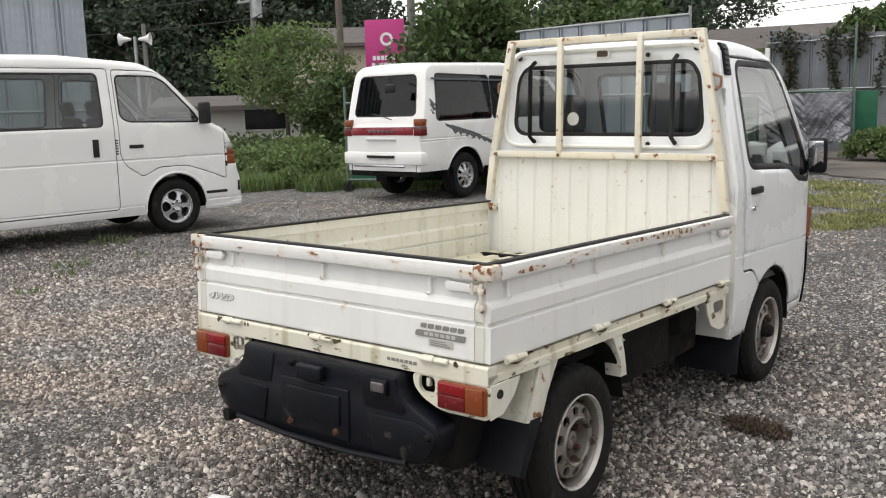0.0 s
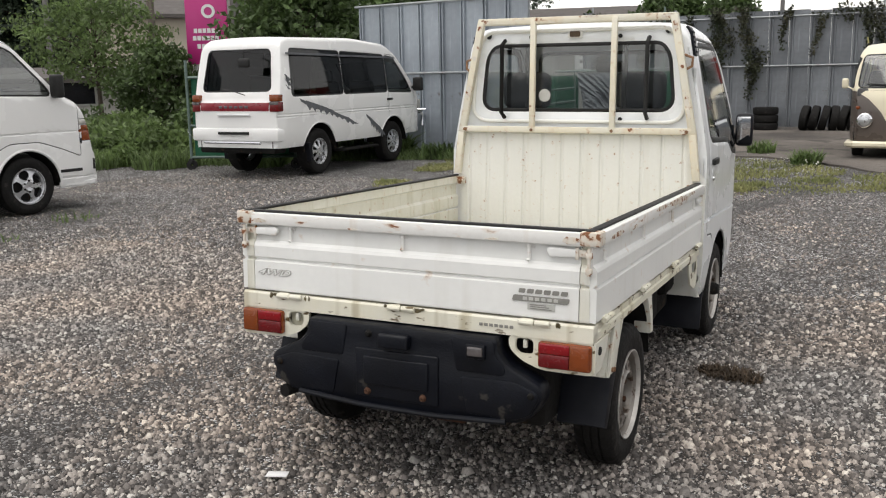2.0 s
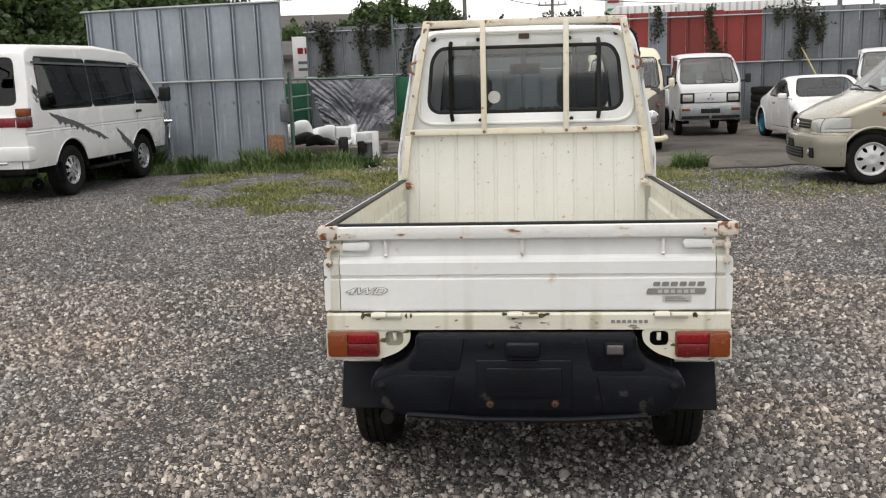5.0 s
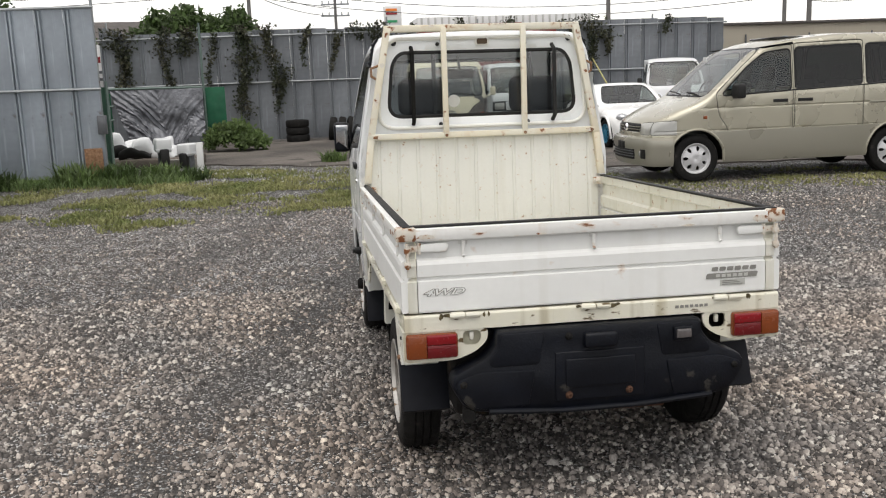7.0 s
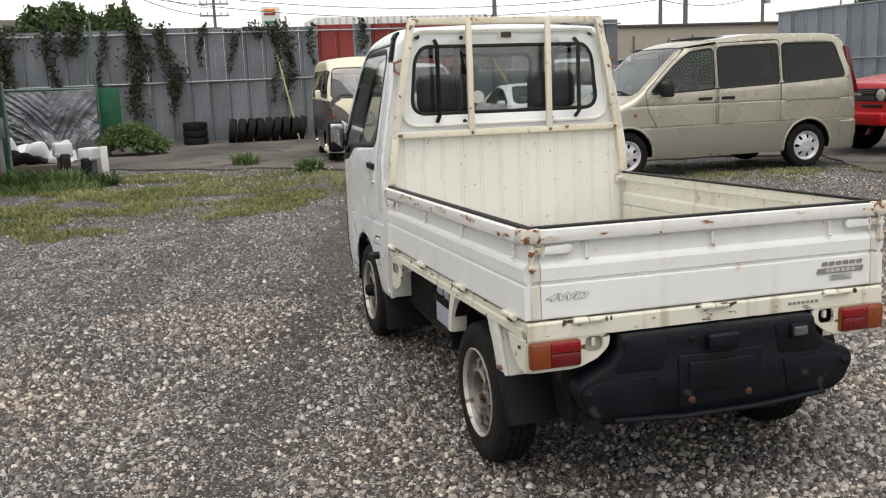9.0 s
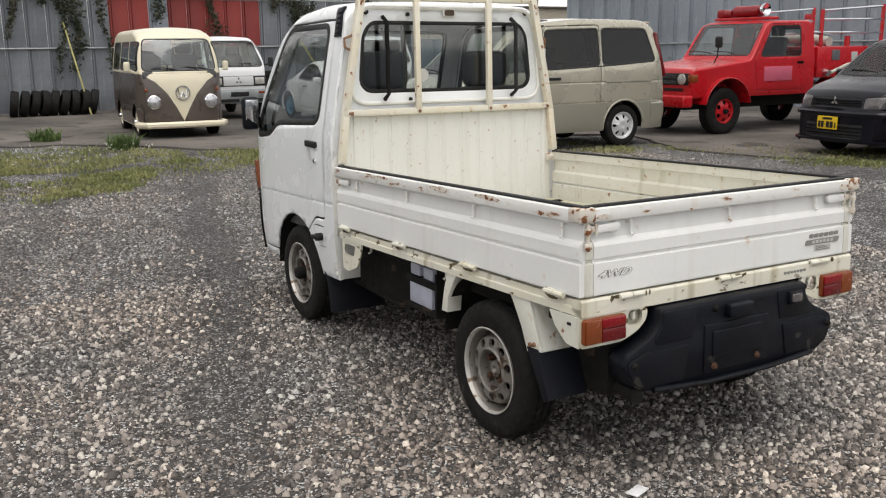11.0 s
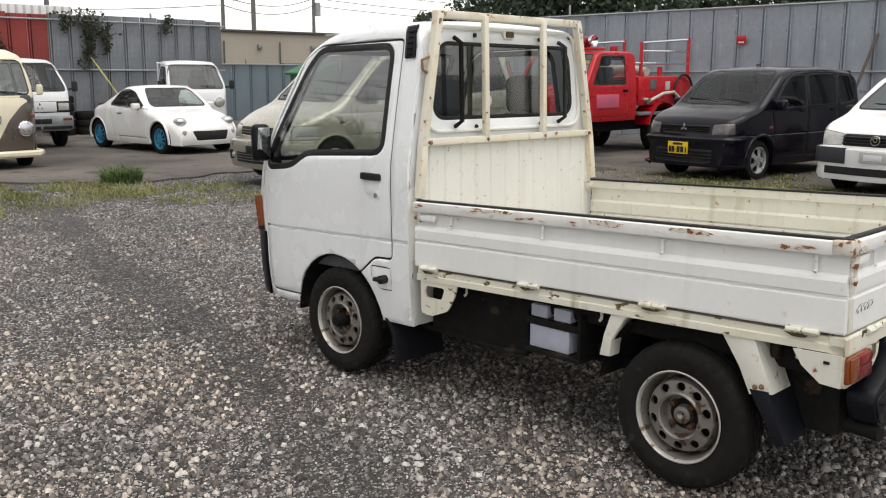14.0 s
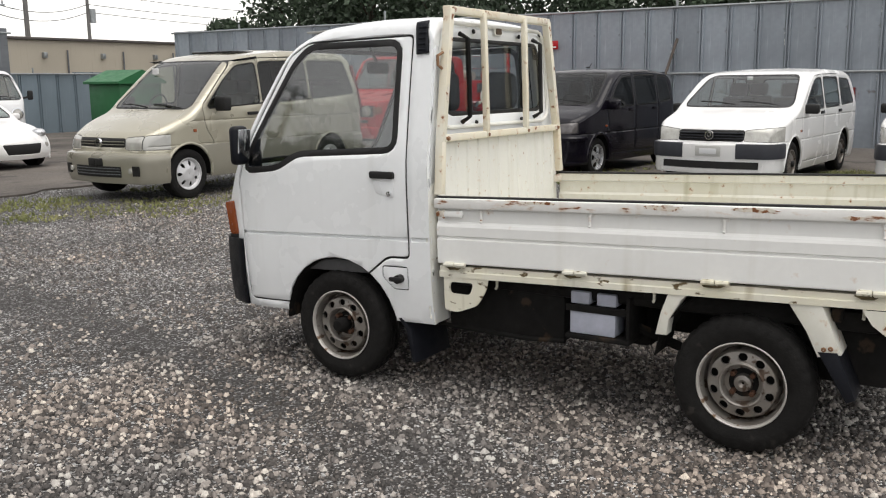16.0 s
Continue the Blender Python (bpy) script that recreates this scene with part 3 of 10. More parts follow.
# ---- ground ----
def ground_material():
    m = bpy.data.materials.new("crushed_gravel")
    m.use_nodes = True
    t = m.node_tree
    b = t.nodes["Principled BSDF"]
    at = t.nodes.new("ShaderNodeTexCoord").outputs["Object"]

    def node(kind, **values):
        n = t.nodes.new("ShaderNode" + kind)
        for k, v in values.items():
            n.inputs[k].default_value = v
        return n
    cells = node("TexVoronoi", Scale=95.0)
    cells2 = node("TexVoronoi", Scale=150.0)
    wide = node("TexNoise", Scale=0.55, Detail=5.0)
    dirt = node("TexNoise", Scale=2.6, Detail=6.0)
    for n in (cells, cells2, wide, dirt):
        t.links.new(at, n.inputs["Vector"])
    grey = t.nodes.new("ShaderNodeSeparateColor")
    t.links.new(cells.outputs["Color"], grey.inputs[0])
    tone = t.nodes.new("ShaderNodeValToRGB")
    for place, c in ((0.0, (0.036, 0.033, 0.031)), (0.40, (0.082, 0.076, 0.072)), (0.75, (0.150, 0.138, 0.129)), (1.0, (0.26, 0.24, 0.22))):
        e = tone.color_ramp.elements.new(place)
        e.color = (*c, 1)
    tone.color_ramp.elements.remove(tone.color_ramp.elements[0])
    t.links.new(grey.outputs[0], tone.inputs[0])
    soil = node("MapRange")
    for k, v in enumerate((0.47, 0.66, 0.0, 0.55)):
        soil.inputs[k + 1].default_value = v
    # two muddy wheel lines across the yard: distance from x = 0.24 y - 1.72 and its twin
    part_xyz = t.nodes.new("ShaderNodeSeparateXYZ")
    t.links.new(at, part_xyz.inputs[0])

    def math_node(kind, a, b):
        n = t.nodes.new("ShaderNodeMath")
        n.operation = kind
        for k, v in enumerate((a, b)):
            if hasattr(v, "is_output"):
                t.links.new(v, n.inputs[k])
            else:
                n.inputs[k].default_value = v
        return n.outputs[0]
    slant = math_node('SUBTRACT', part_xyz.outputs[0], math_node('MULTIPLY', part_xyz.outputs[1], 0.24))
    wander = math_node('MULTIPLY', math_node('SUBTRACT', wide.outputs[0], 0.5), 0.5)
    near_line = math_node('MINIMUM', math_node('ABSOLUTE', math_node('ADD', math_node('ADD', slant, 1.72), wander), 0.0), math_node('ABSOLUTE', math_node('ADD', math_node('ADD', slant, 3.15), wander), 0.0))
    rut = node("MapRange")
    for k, v in enumerate((0.10, 0.30, 0.23, 0.0)):
        rut.inputs[k + 1].default_value = v
    t.links.new(near_line, rut.inputs[0])
    t.links.new(math_node('ADD', dirt.outputs[0], rut.outputs[0]), soil.inputs[0])
    mix = t.nodes.new("ShaderNodeMix")
    mix.data_type = 'RGBA'
    mix.inputs[7].default_value = (0.058, 0.053, 0.050, 1)
    t.links.new(soil.outputs[0], mix.inputs[0])
    t.links.new(tone.outputs[0], mix.inputs[6])
    patch = node("MapRange")
    for k, v in enumerate((0.35, 0.65, 0.72, 1.12)):
        patch.inputs[k + 1].default_value = v
    t.links.new(wide.outputs[0], patch.inputs[0])
    hsv = node("HueSaturation")
    t.links.new(patch.outputs[0], hsv.inputs["Value"])
    t.links.new(mix.outputs[2], hsv.inputs["Color"])
    t.links.new(hsv.outputs[0], b.inputs["Base Color"])
    b.inputs["Roughness"].default_value = 0.8
    add = node("Math")
    add.operation = 'ADD'
    t.links.new(cells.outputs["Distance"], add.inputs[0])
    t.links.new(cells2.outputs["Distance"], add.inputs[1])
    bump = node("Bump", Strength=1.0, Distance=0.014)
    bump.invert = True
    t.links.new(add.outputs[0], bump.inputs["Height"])
    t.links.new(bump.outputs[0], b.inputs["Normal"])
    return m


MAT["gravel"] = ground_material()
bm = bmesh.new()
bmesh.ops.create_grid(bm, x_segments=120, y_segments=120, size=1)
for v in bm.verts:
    v.co.x, v.co.y = (math.copysign(abs(v.co.x) ** 2.6, v.co.x) * 320, math.copysign(abs(v.co.y) ** 2.6, v.co.y) * 320 + 4)
    d = math.hypot(v.co.x, v.co.y - 1)
    v.co.z = -0.012 + 0.014 * noise.noise(Vector((v.co.x * 0.5, v.co.y * 0.5, 0))) * min(1, max(0, d - 3) / 4)
single("ground", bm, "gravel", "grey crushed-stone gravel yard with muddy tyre lines", "ground", kind="structure")

# worn asphalt of the back of the yard, its edge broken
edge = [(-3.4, 15.4), (-1.6, 14.2), (0.2, 13.2), (1.3, 11.6), (2.2, 10.9), (4.2, 10.9), (5.6, 10.7), (8.0, 9.9), (7.0, 7.6), (7.3, 6.4), (8.2, 5.0), (8.4, 2.0), (8.6, -3.0), (9.0, -9.0)]
pts = []
for a, b in zip(edge, edge[1:]):
    n = max(2, int(math.dist(a, b) / 0.18))
    for k in range(n):
        x, y = a[0] + (b[0] - a[0]) * k / n, a[1] + (b[1] - a[1]) * k / n
        pts.append((x + 0.22 * noise.noise(Vector((x * 1.3, y * 1.3, 3))), y + 0.30 * noise.noise(Vector((x * 1.6, y * 1.6, 9)))))
bm = bmesh.new()
prism(bm, pts + [(24, -9), (24, 26), (-6.5, 26), (-6.5, 19.5), (-5.0, 17.0)], "z", -0.05, 0.014)
bmesh.ops.triangulate(bm, faces=bm.faces)
single("asphalt_yard", bm, "asphalt", "old grey asphalt with a crumbling edge", "pavement", kind="structure", smooth=False)


# ---- fences of steel sheets ----
def sheet_mesh(width, height, mat):
    bm = bmesh.new()
    d = 0.048
    line = [(0, 0)]
    for x in (0.016, 0.076):
        line += [(x, 0), (x + 0.006, d), (x + 0.030, d), (x + 0.036, 0)]
    line += [(width * 0.5, 0.004), (width - 0.004, 0)]
    lo = [bm.verts.new((x, -y, 0)) for x, y in line]
    hi = [bm.verts.new((x, -y, height)) for x, y in line]
    lo2 = [bm.verts.new((x, -y + 0.004, 0)) for x, y in line]
    hi2 = [bm.verts.new((x, -y + 0.004, height)) for x, y in line]
    n = len(line)
    for k in range(n - 1):
        bm.faces.new((lo[k], lo[k + 1], hi[k + 1], hi[k]))
        bm.faces.new((lo2[k + 1], lo2[k], hi2[k], hi2[k + 1]))
        bm.faces.new((hi[k], hi[k + 1], hi2[k + 1], hi2[k]))
    return finish(bm, "fence_sheet", mat)


def fence(name, label, a, b, z0, z1, width, mats, rails, posts=2.4, lean=0.0):
    """A fence from a to b in plan. mats: material by share of the length. Sheets face the yard."""
    a, b = Vector((*a, 0)), Vector((*b, 0))
    run = (b - a).length
    ang = math.atan2(b.y - a.y, b.x - a.x)
    root = thing(name, label, "fence", Matrix.Translation(a) @ Matrix.Rotation(ang, 4, 'Z') @ Matrix.Rotation(radians(lean), 4, 'X'), kind="structure")
    n = max(1, round(run / width))
    w = run / n
    cache = {}
    rnd = random.Random(len(name) + int(run * 10))
    for k in range(n):
        share = (k + 0.5) / n
        mat = next(m for s, m in mats if share <= s)
        key = (mat, rnd.randrange(2))
        if key not in cache:
            cache[key] = sheet_mesh(w, (z1 - z0) - 0.03 * key[1], mat)
        o = new("fence_sheet", cache[key])
        o.parent = root
        o.location = (k * w, 0.006 * rnd.random(), z0)
        o.rotation_euler = (radians(rnd.uniform(-0.25, 0.25)), 0, 0)
    for z in rails:
        bm = bmesh.new()
        tube(bm, [(-0.05, -0.072, z), (run * 0.5, -0.072, z + 0.01), (run + 0.05, -0.072, z)], 0.024, 8)
        part("rail", bm, "pipe", root)
    k = 0.0
    while posts and k <= run + 0.1:
        bm = bmesh.new()
        tube(bm, [(k, 0.07, 0.0), (k, 0.07, z1 + 0.12 * (int(k * 7) % 3))], 0.026, 8)
        part("post", bm, "pipe", root)
        k += posts
    return root


fence("fence_panel", "grey corrugated steel fence panel beside the weeds", (-7.95, 13.10), (-4.30, 12.60), 0.08, 2.80, 0.44, ((1.0, "sheet_pale"),), (1.50, 2.77), 1.83)
fence("fence_back_lower", "lower tier of a weathered grey sheet fence", (-6.1, 21.52), (10.3, 21.52), 0.06, 1.56, 0.47, ((1.0, "sheet"),), (1.53,), 0)
fence("fence_back_upper", "upper tier of a weathered sheet fence, part grey and part red", (-6.1, 21.5), (10.3, 21.5), 1.53, 2.85, 0.47, ((0.485, "sheet"), (0.545, "sheet_red"), (0.575, "sheet_pale"), (0.72, "sheet_red"), (1.0, "sheet")), (2.70,))
fence("fence_corner", "weathered grey steel sheet fence in the corner", (-6.1, 24.5), (-6.1, 21.5), 0.06, 3.05, 0.47, ((1.0, "sheet"),), (1.55,))
fence("fence_right", "grey steel sheet fence behind the parked cars", (14.6, 20.2), (14.6, -9.0), 0.1, 2.84, 0.55, ((1.0, "sheet_pale"),), (1.5, 2.80))
fence("fence_low", "low faded blue-grey sheet fence", (10.3, 24.0), (15.2, 24.0), 0.0, 1.78, 0.6, ((1.0, "sheet_blue"),), (1.72,))
fence("fence_left", "tall pale grey steel sheet fence by the road", (-12.9, 3.4), (-11.55, 6.1), 0.0, 3.9, 0.45, ((1.0, "sheet_pale"),), (1.5, 3.3), 2.0)

# plain unseen fence added behind the camera, for mirror reflections and bounced light
fence("fence_south", "unseen plain sheet fence added behind the camera for reflections", (-26.0, -18.0), (24.0, -18.0), 0.0, 2.9, 1.0, ((1.0, "sheet_pale"),), (1.5,))


# ---- the small pickup truck in the middle of the yard ----
TRUCK = pose(0.0, 0.018, 0, 0, 0.4, 0.8)
RAKE = Matrix.Translation((0, 0, 0.68)) @ Matrix.Rotation(radians(-1.9), 4, 'X') @ Matrix.Translation((0, 0, -0.68))

# the bed's gates and rear sill are a little lower than their drawn sections
BED = RAKE @ Matrix.Translation((0, 0, 0.75)) @ Matrix.Diagonal((1, 1, 0.96, 1)) @ Matrix.Translation((0, 0, -0.75))
BED_PARTS = set("bed_floor side_gate tail_gate rim_strip top_seal bed_side_rail corner_post corner_cap corner_bolt rear_sill label_bar badge_bar badge_plate sticker sticker_line lamp_bracket bracket_side side_plug tail_lamp stop_lens reflector turn_lens rust_patch dirt_clump grime_patch".split())

truck = thing("pickup_truck", "small white flatbed pickup truck with rusty drop-side bed, parked on gravel", "truck", TRUCK)


def tp(name, bm, mat, parent=None, label="", smooth=True, thick=0.0):
    return part(name, bm, mat, parent or truck, label, smooth, thick, BED if name in BED_PARTS else RAKE)


# wheels stay level on the gravel
for s in (-1, 1):
    wheel(truck, s * 0.655, 0.563, 0.265, 0.268, 0.145, 0.168, "steel", 10, (0.53, 0.765, 0.52), 0.042, 0.06, "rear_wheel", None, True, 4, bowl=True)
    wheel(truck, s * 0.665, 2.445, 0.262, 0.265, 0.145, 0.168, "steel", 10, (0.53, 0.765, 0.52), 0.042, 0.07, "front_wheel", "chassis", True, 4, bowl=True)


def gate_profile(o):
    """The pressed-steel section of a drop side, as (outward place, height)."""
    return [(o - 0.034, 0.684), (o - 0.002, 0.680), (o, 0.686), (o, 0.791), (o - 0.011, 0.796), (o - 0.011, 0.803), (o - 0.001, 0.809), (o, 0.850), (o - 0.004, 0.862),
            (o - 0.016, 0.872), (o - 0.017, 0.930), (o + 0.004, 0.933), (o + 0.007, 0.940), (o + 0.007, 0.972), (o + 0.002, 0.979), (o - 0.036, 0.980), (o - 0.036, 0.940),
            (o - 0.024, 0.933), (o - 0.024, 0.872), (o - 0.036, 0.860), (o - 0.036, 0.806), (o - 0.024, 0.802), (o - 0.024, 0.796), (o - 0.036, 0.791)]


def sweep(bm, profile, a, b, along):
    """The section drawn out between two places; along: +1 left side, -1 right side, 0 the tail."""
    rows = []
    for w in (a, b):
        if along == 0:
            rows.append([bm.verts.new((w, -o, h)) for o, h in profile])
        else:
            rows.append([bm.verts.new((-along * o, w, h)) for o, h in profile])
    n = len(profile)
    for k in range(n):
        bm.faces.new((rows[0][k], rows[0][(k + 1) % n], rows[1][(k + 1) % n], rows[1][k]))
    bm.faces.new(rows[0]), bm.faces.new(rows[1][::-1])
    bmesh.ops.recalc_face_normals(bm, faces=bm.faces)


def hook(parent, x, y, z, ox, oy):
    bm = bmesh.new()
    rbox(bm, -0.016, 0.016, -0.004, 0.0, -0.006, 0.010, 0.001)
    tube(bm, [(0, -0.004, 0.006), (0, -0.013, -0.002), (0, -0.013, -0.040), (0, -0.020, -0.047)], 0.0060, 8)
    a = math.atan2(oy, ox) + math.pi / 2
    part("rope_hook", bm, "rail", parent, "chipped white rope hook", m=BED @ Matrix.Translation((x, y, z)) @ Matrix.Rotation(a, 4, 'Z'))


def hinge(parent, x, y, z, ox, oy):
    bm = bmesh.new()
    tube(bm, [(-0.052, -0.010, 0), (-0.002, -0.010, 0)], 0.010, 8)
    tube(bm, [(0.002, -0.010, 0.001), (0.052, -0.010, 0.001)], 0.010, 8)
    rbox(bm, -0.048, -0.004, -0.010, 0.0, -0.003, 0.013, 0.002)
    rbox(bm, 0.004, 0.048, -0.010, 0.0, -0.013, 0.003, 0.002)
    a = math.atan2(oy, ox) + math.pi / 2
    part("gate_hinge", bm, "grimy", parent, "rust-stained cream hinge", m=BED @ Matrix.Translation((x, y, z)) @ Matrix.Rotation(a, 4, 'Z'))


def latch(parent, x, y, z, ox, oy, flip):
    a = math.atan2(oy, ox) + math.pi / 2
    m = BED @ Matrix.Translation((x, y, z)) @ Matrix.Rotation(a, 4, 'Z')
    bm = bmesh.new()
    prism(bm, round_poly([(-0.005 * flip, -0.013), (0.085 * flip, -0.016), (0.095 * flip, 0.006), (0.085 * flip, 0.017), (-0.005 * flip, 0.013)], 0.008), "y", -0.020, -0.006, 0.003)
    lever = part("gate_latch", bm, "gate", parent, "white lever latch", m=m)
    bm = bmesh.new()
    rbox(bm, min(-0.045 * flip, 0.0), max(-0.045 * flip, 0.0), -0.016, 0.0, -0.012, 0.012, 0.003)
    tube(bm, [(-0.005 * flip, -0.016, -0.02), (-0.005 * flip, -0.016, 0.02)], 0.006, 8)
    part("latch_pivot", bm, "chipped", lever, "rusted latch pivot", m=m)


# bed: floor, gates, sill frame, posts
bm = bmesh.new()
rbox(bm, -0.645, 0.645, 0.03, 1.90, 0.690, 0.700)
for k in range(13):
    x = -0.6 + k * 0.1
    prism(bm, [(x - 0.026, 0.700), (x - 0.018, 0.711), (x + 0.018, 0.711), (x + 0.026, 0.700)], "y", 0.04, 1.885)
tp("bed_floor", bm, "floor", None, "ribbed cream steel bed floor with dirt", smooth=False)
for s in (1, -1):
    bm = bmesh.new()
    sweep(bm, gate_profile(0.678), 0.004, 1.888, s)
    g = tp("side_gate", bm, "gate", None, "white pressed-steel drop side with chipped rim, cream inside", smooth=False)
    g.data.materials.append(MAT["cream"])
    for f in g.data.polygons:
        f.material_index = 1 if f.normal.x * s > 0.5 else 0
    bm = bmesh.new()
    rbox(bm, -s * 0.684 - 0.003, -s * 0.684 + 0.003, 0.0, 1.892, 0.936, 0.978, 0.002)
    tp("rim_strip", bm, "rail", g, "rust-chipped white rim strip")
    bm = bmesh.new()
    rbox(bm, -s * 0.652 - 0.014, -s * 0.652 + 0.014, 0.0, 1.888, 0.978, 0.988, 0.003)
    tp("top_seal", bm, "rubber", g, "black rubber top seal")
    for y in (0.10, 0.64, 1.17, 1.665):
        hook(g, -s * 0.662, y, 0.922, -s, 0)
    for y in (0.13, 0.67, 1.235, 1.80):
        hinge(g, -s * 0.674, y, 0.676, -s, 0)
    latch(g, -s * 0.662, 1.845, 0.908, -s, 0, s)
    bm = bmesh.new()
    prism(bm, [(0.60, 0.615), (0.674, 0.615), (0.674, 0.640), (0.667, 0.644), (0.667, 0.667), (0.60, 0.667)], "y", 0.0, 1.885)
    if s > 0:
        bmesh.ops.scale(bm, vec=(-1, 1, 1), verts=bm.verts)
        bmesh.ops.recalc_face_normals(bm, faces=bm.faces)
    tp("bed_side_rail", bm, "grimy", None, "grimy cream bed rail with rust", smooth=False)
    bm = bmesh.new()
    sweep(bm, gate_profile(0.0), s * 0.625, s * 0.656, 0)
    tp("corner_post", bm, "cream", None, "cream corner post streaked with rust", smooth=False)
    bm = bmesh.new()
    rbox(bm, s * 0.622 - 0.0, s * 0.690, -0.012, 0.05, 0.936, 0.984, 0.006) if s > 0 else rbox(bm, -0.690, -0.622, -0.012, 0.05, 0.936, 0.984, 0.006)
    tp("corner_cap", bm, "chipped", None, "rusted rim corner")
    bm = bmesh.new()
    for dz in (0.0, -0.05):
        rbox(bm, s * 0.655 - 0.010, s * 0.655 + 0.010, -0.018, 0.0, 0.895 + dz, 0.915 + dz, 0.003)
    tube(bm, [(s * 0.655, -0.012, 0.84), (s * 0.655, -0.012, 0.93)], 0.006, 8)
    tp("corner_bolt", bm, "chipped", None, "rusty corner latch bolt")
bm = bmesh.new()
sweep(bm, gate_profile(0.0), -0.622, 0.622, 0)
tail = tp("tail_gate", bm, "gate", None, "white tailgate with grey badges and light rust", smooth=False)
tail.data.materials.append(MAT["cream"])
for f in tail.data.polygons:
    f.material_index = 1 if f.normal.y > 0.5 else 0
bm = bmesh.new()
rbox(bm, -0.63, 0.63, -0.010, -0.004, 0.936, 0.978, 0.002)
tp("rim_strip", bm, "rail", tail, "chipped white rim strip")
bm = bmesh.new()
rbox(bm, -0.655, 0.655, 0.010, 0.036, 0.978, 0.988, 0.003)
tp("top_seal", bm, "rubber", tail, "black rubber top seal")
for x in (-0.463, -0.006, 0.452):
    hook(tail, x, 0.016, 0.922, 0, -1)
for x in (-0.466, -0.006, 0.478):
    hinge(tail, x, 0.002, 0.664, 0, -1)
latch(tail, -0.608, 0.016, 0.910, 0, -1, 1)
latch(tail, 0.608, 0.016, 0.910, 0, -1, -1)
# badges: outlined drive badge, plain bars for the maker's and model's names
R90 = Matrix.Rotation(math.pi / 2, 4, 'X')
for mt, fat, off in (("badge", 0.0022, -0.0012), ("gate", 0.0002, -0.0022)):
    ob = lettering("4WD", 0.040, BED @ Matrix.Translation((-0.607, off, 0.741)) @ R90 @ Matrix.Diagonal((1.50, 0.80, 1, 1)), tail, mt, "drive_badge", 0.001, 0.38, fat)
    tagged(ob, "outlined grey four-wheel-drive badge")
for k in range(6):
    bm = bmesh.new()
    x = 0.420 + k * 0.0285
    prism(bm, round_poly([(x, 0.7640), (x + 0.022, 0.7640), (x + 0.025, 0.7790), (x + 0.003, 0.7790)], 0.004), "y", -0.0035, -0.0005)
    tp("badge_bar", bm, "badge", tail, "grey metal badge bar", smooth=False)
bm = bmesh.new()
prism(bm, round_poly([(0.398, 0.736), (0.588, 0.736), (0.594, 0.756), (0.404, 0.756)], 0.006), "y", -0.0035, -0.0005)
tp("badge_plate", bm, "badge", tail, "grey badge strip", smooth=False)
for k in range(6):
    bm = bmesh.new()
    x = 0.436 + k * 0.021
    rbox(bm, x, x + 0.014, -0.0048, -0.0034, 0.7405, 0.7515)
    tp("badge_bar", bm, "palebadge", tail, "pale badge bar", smooth=False)
bm = bmesh.new()
rbox(bm, 0.452, 0.545, -0.0025, -0.0005, 0.708, 0.731)
tp("sticker", bm, "palebadge", tail, "faded grey sticker", smooth=False)
for k in range(3):
    bm = bmesh.new()
    rbox(bm, 0.460, 0.535 - 0.01 * k, -0.0035, -0.0024, 0.7115 + 0.0065 * k, 0.7145 + 0.0065 * k)
    tp("sticker_line", bm, "badge", tail, smooth=False)

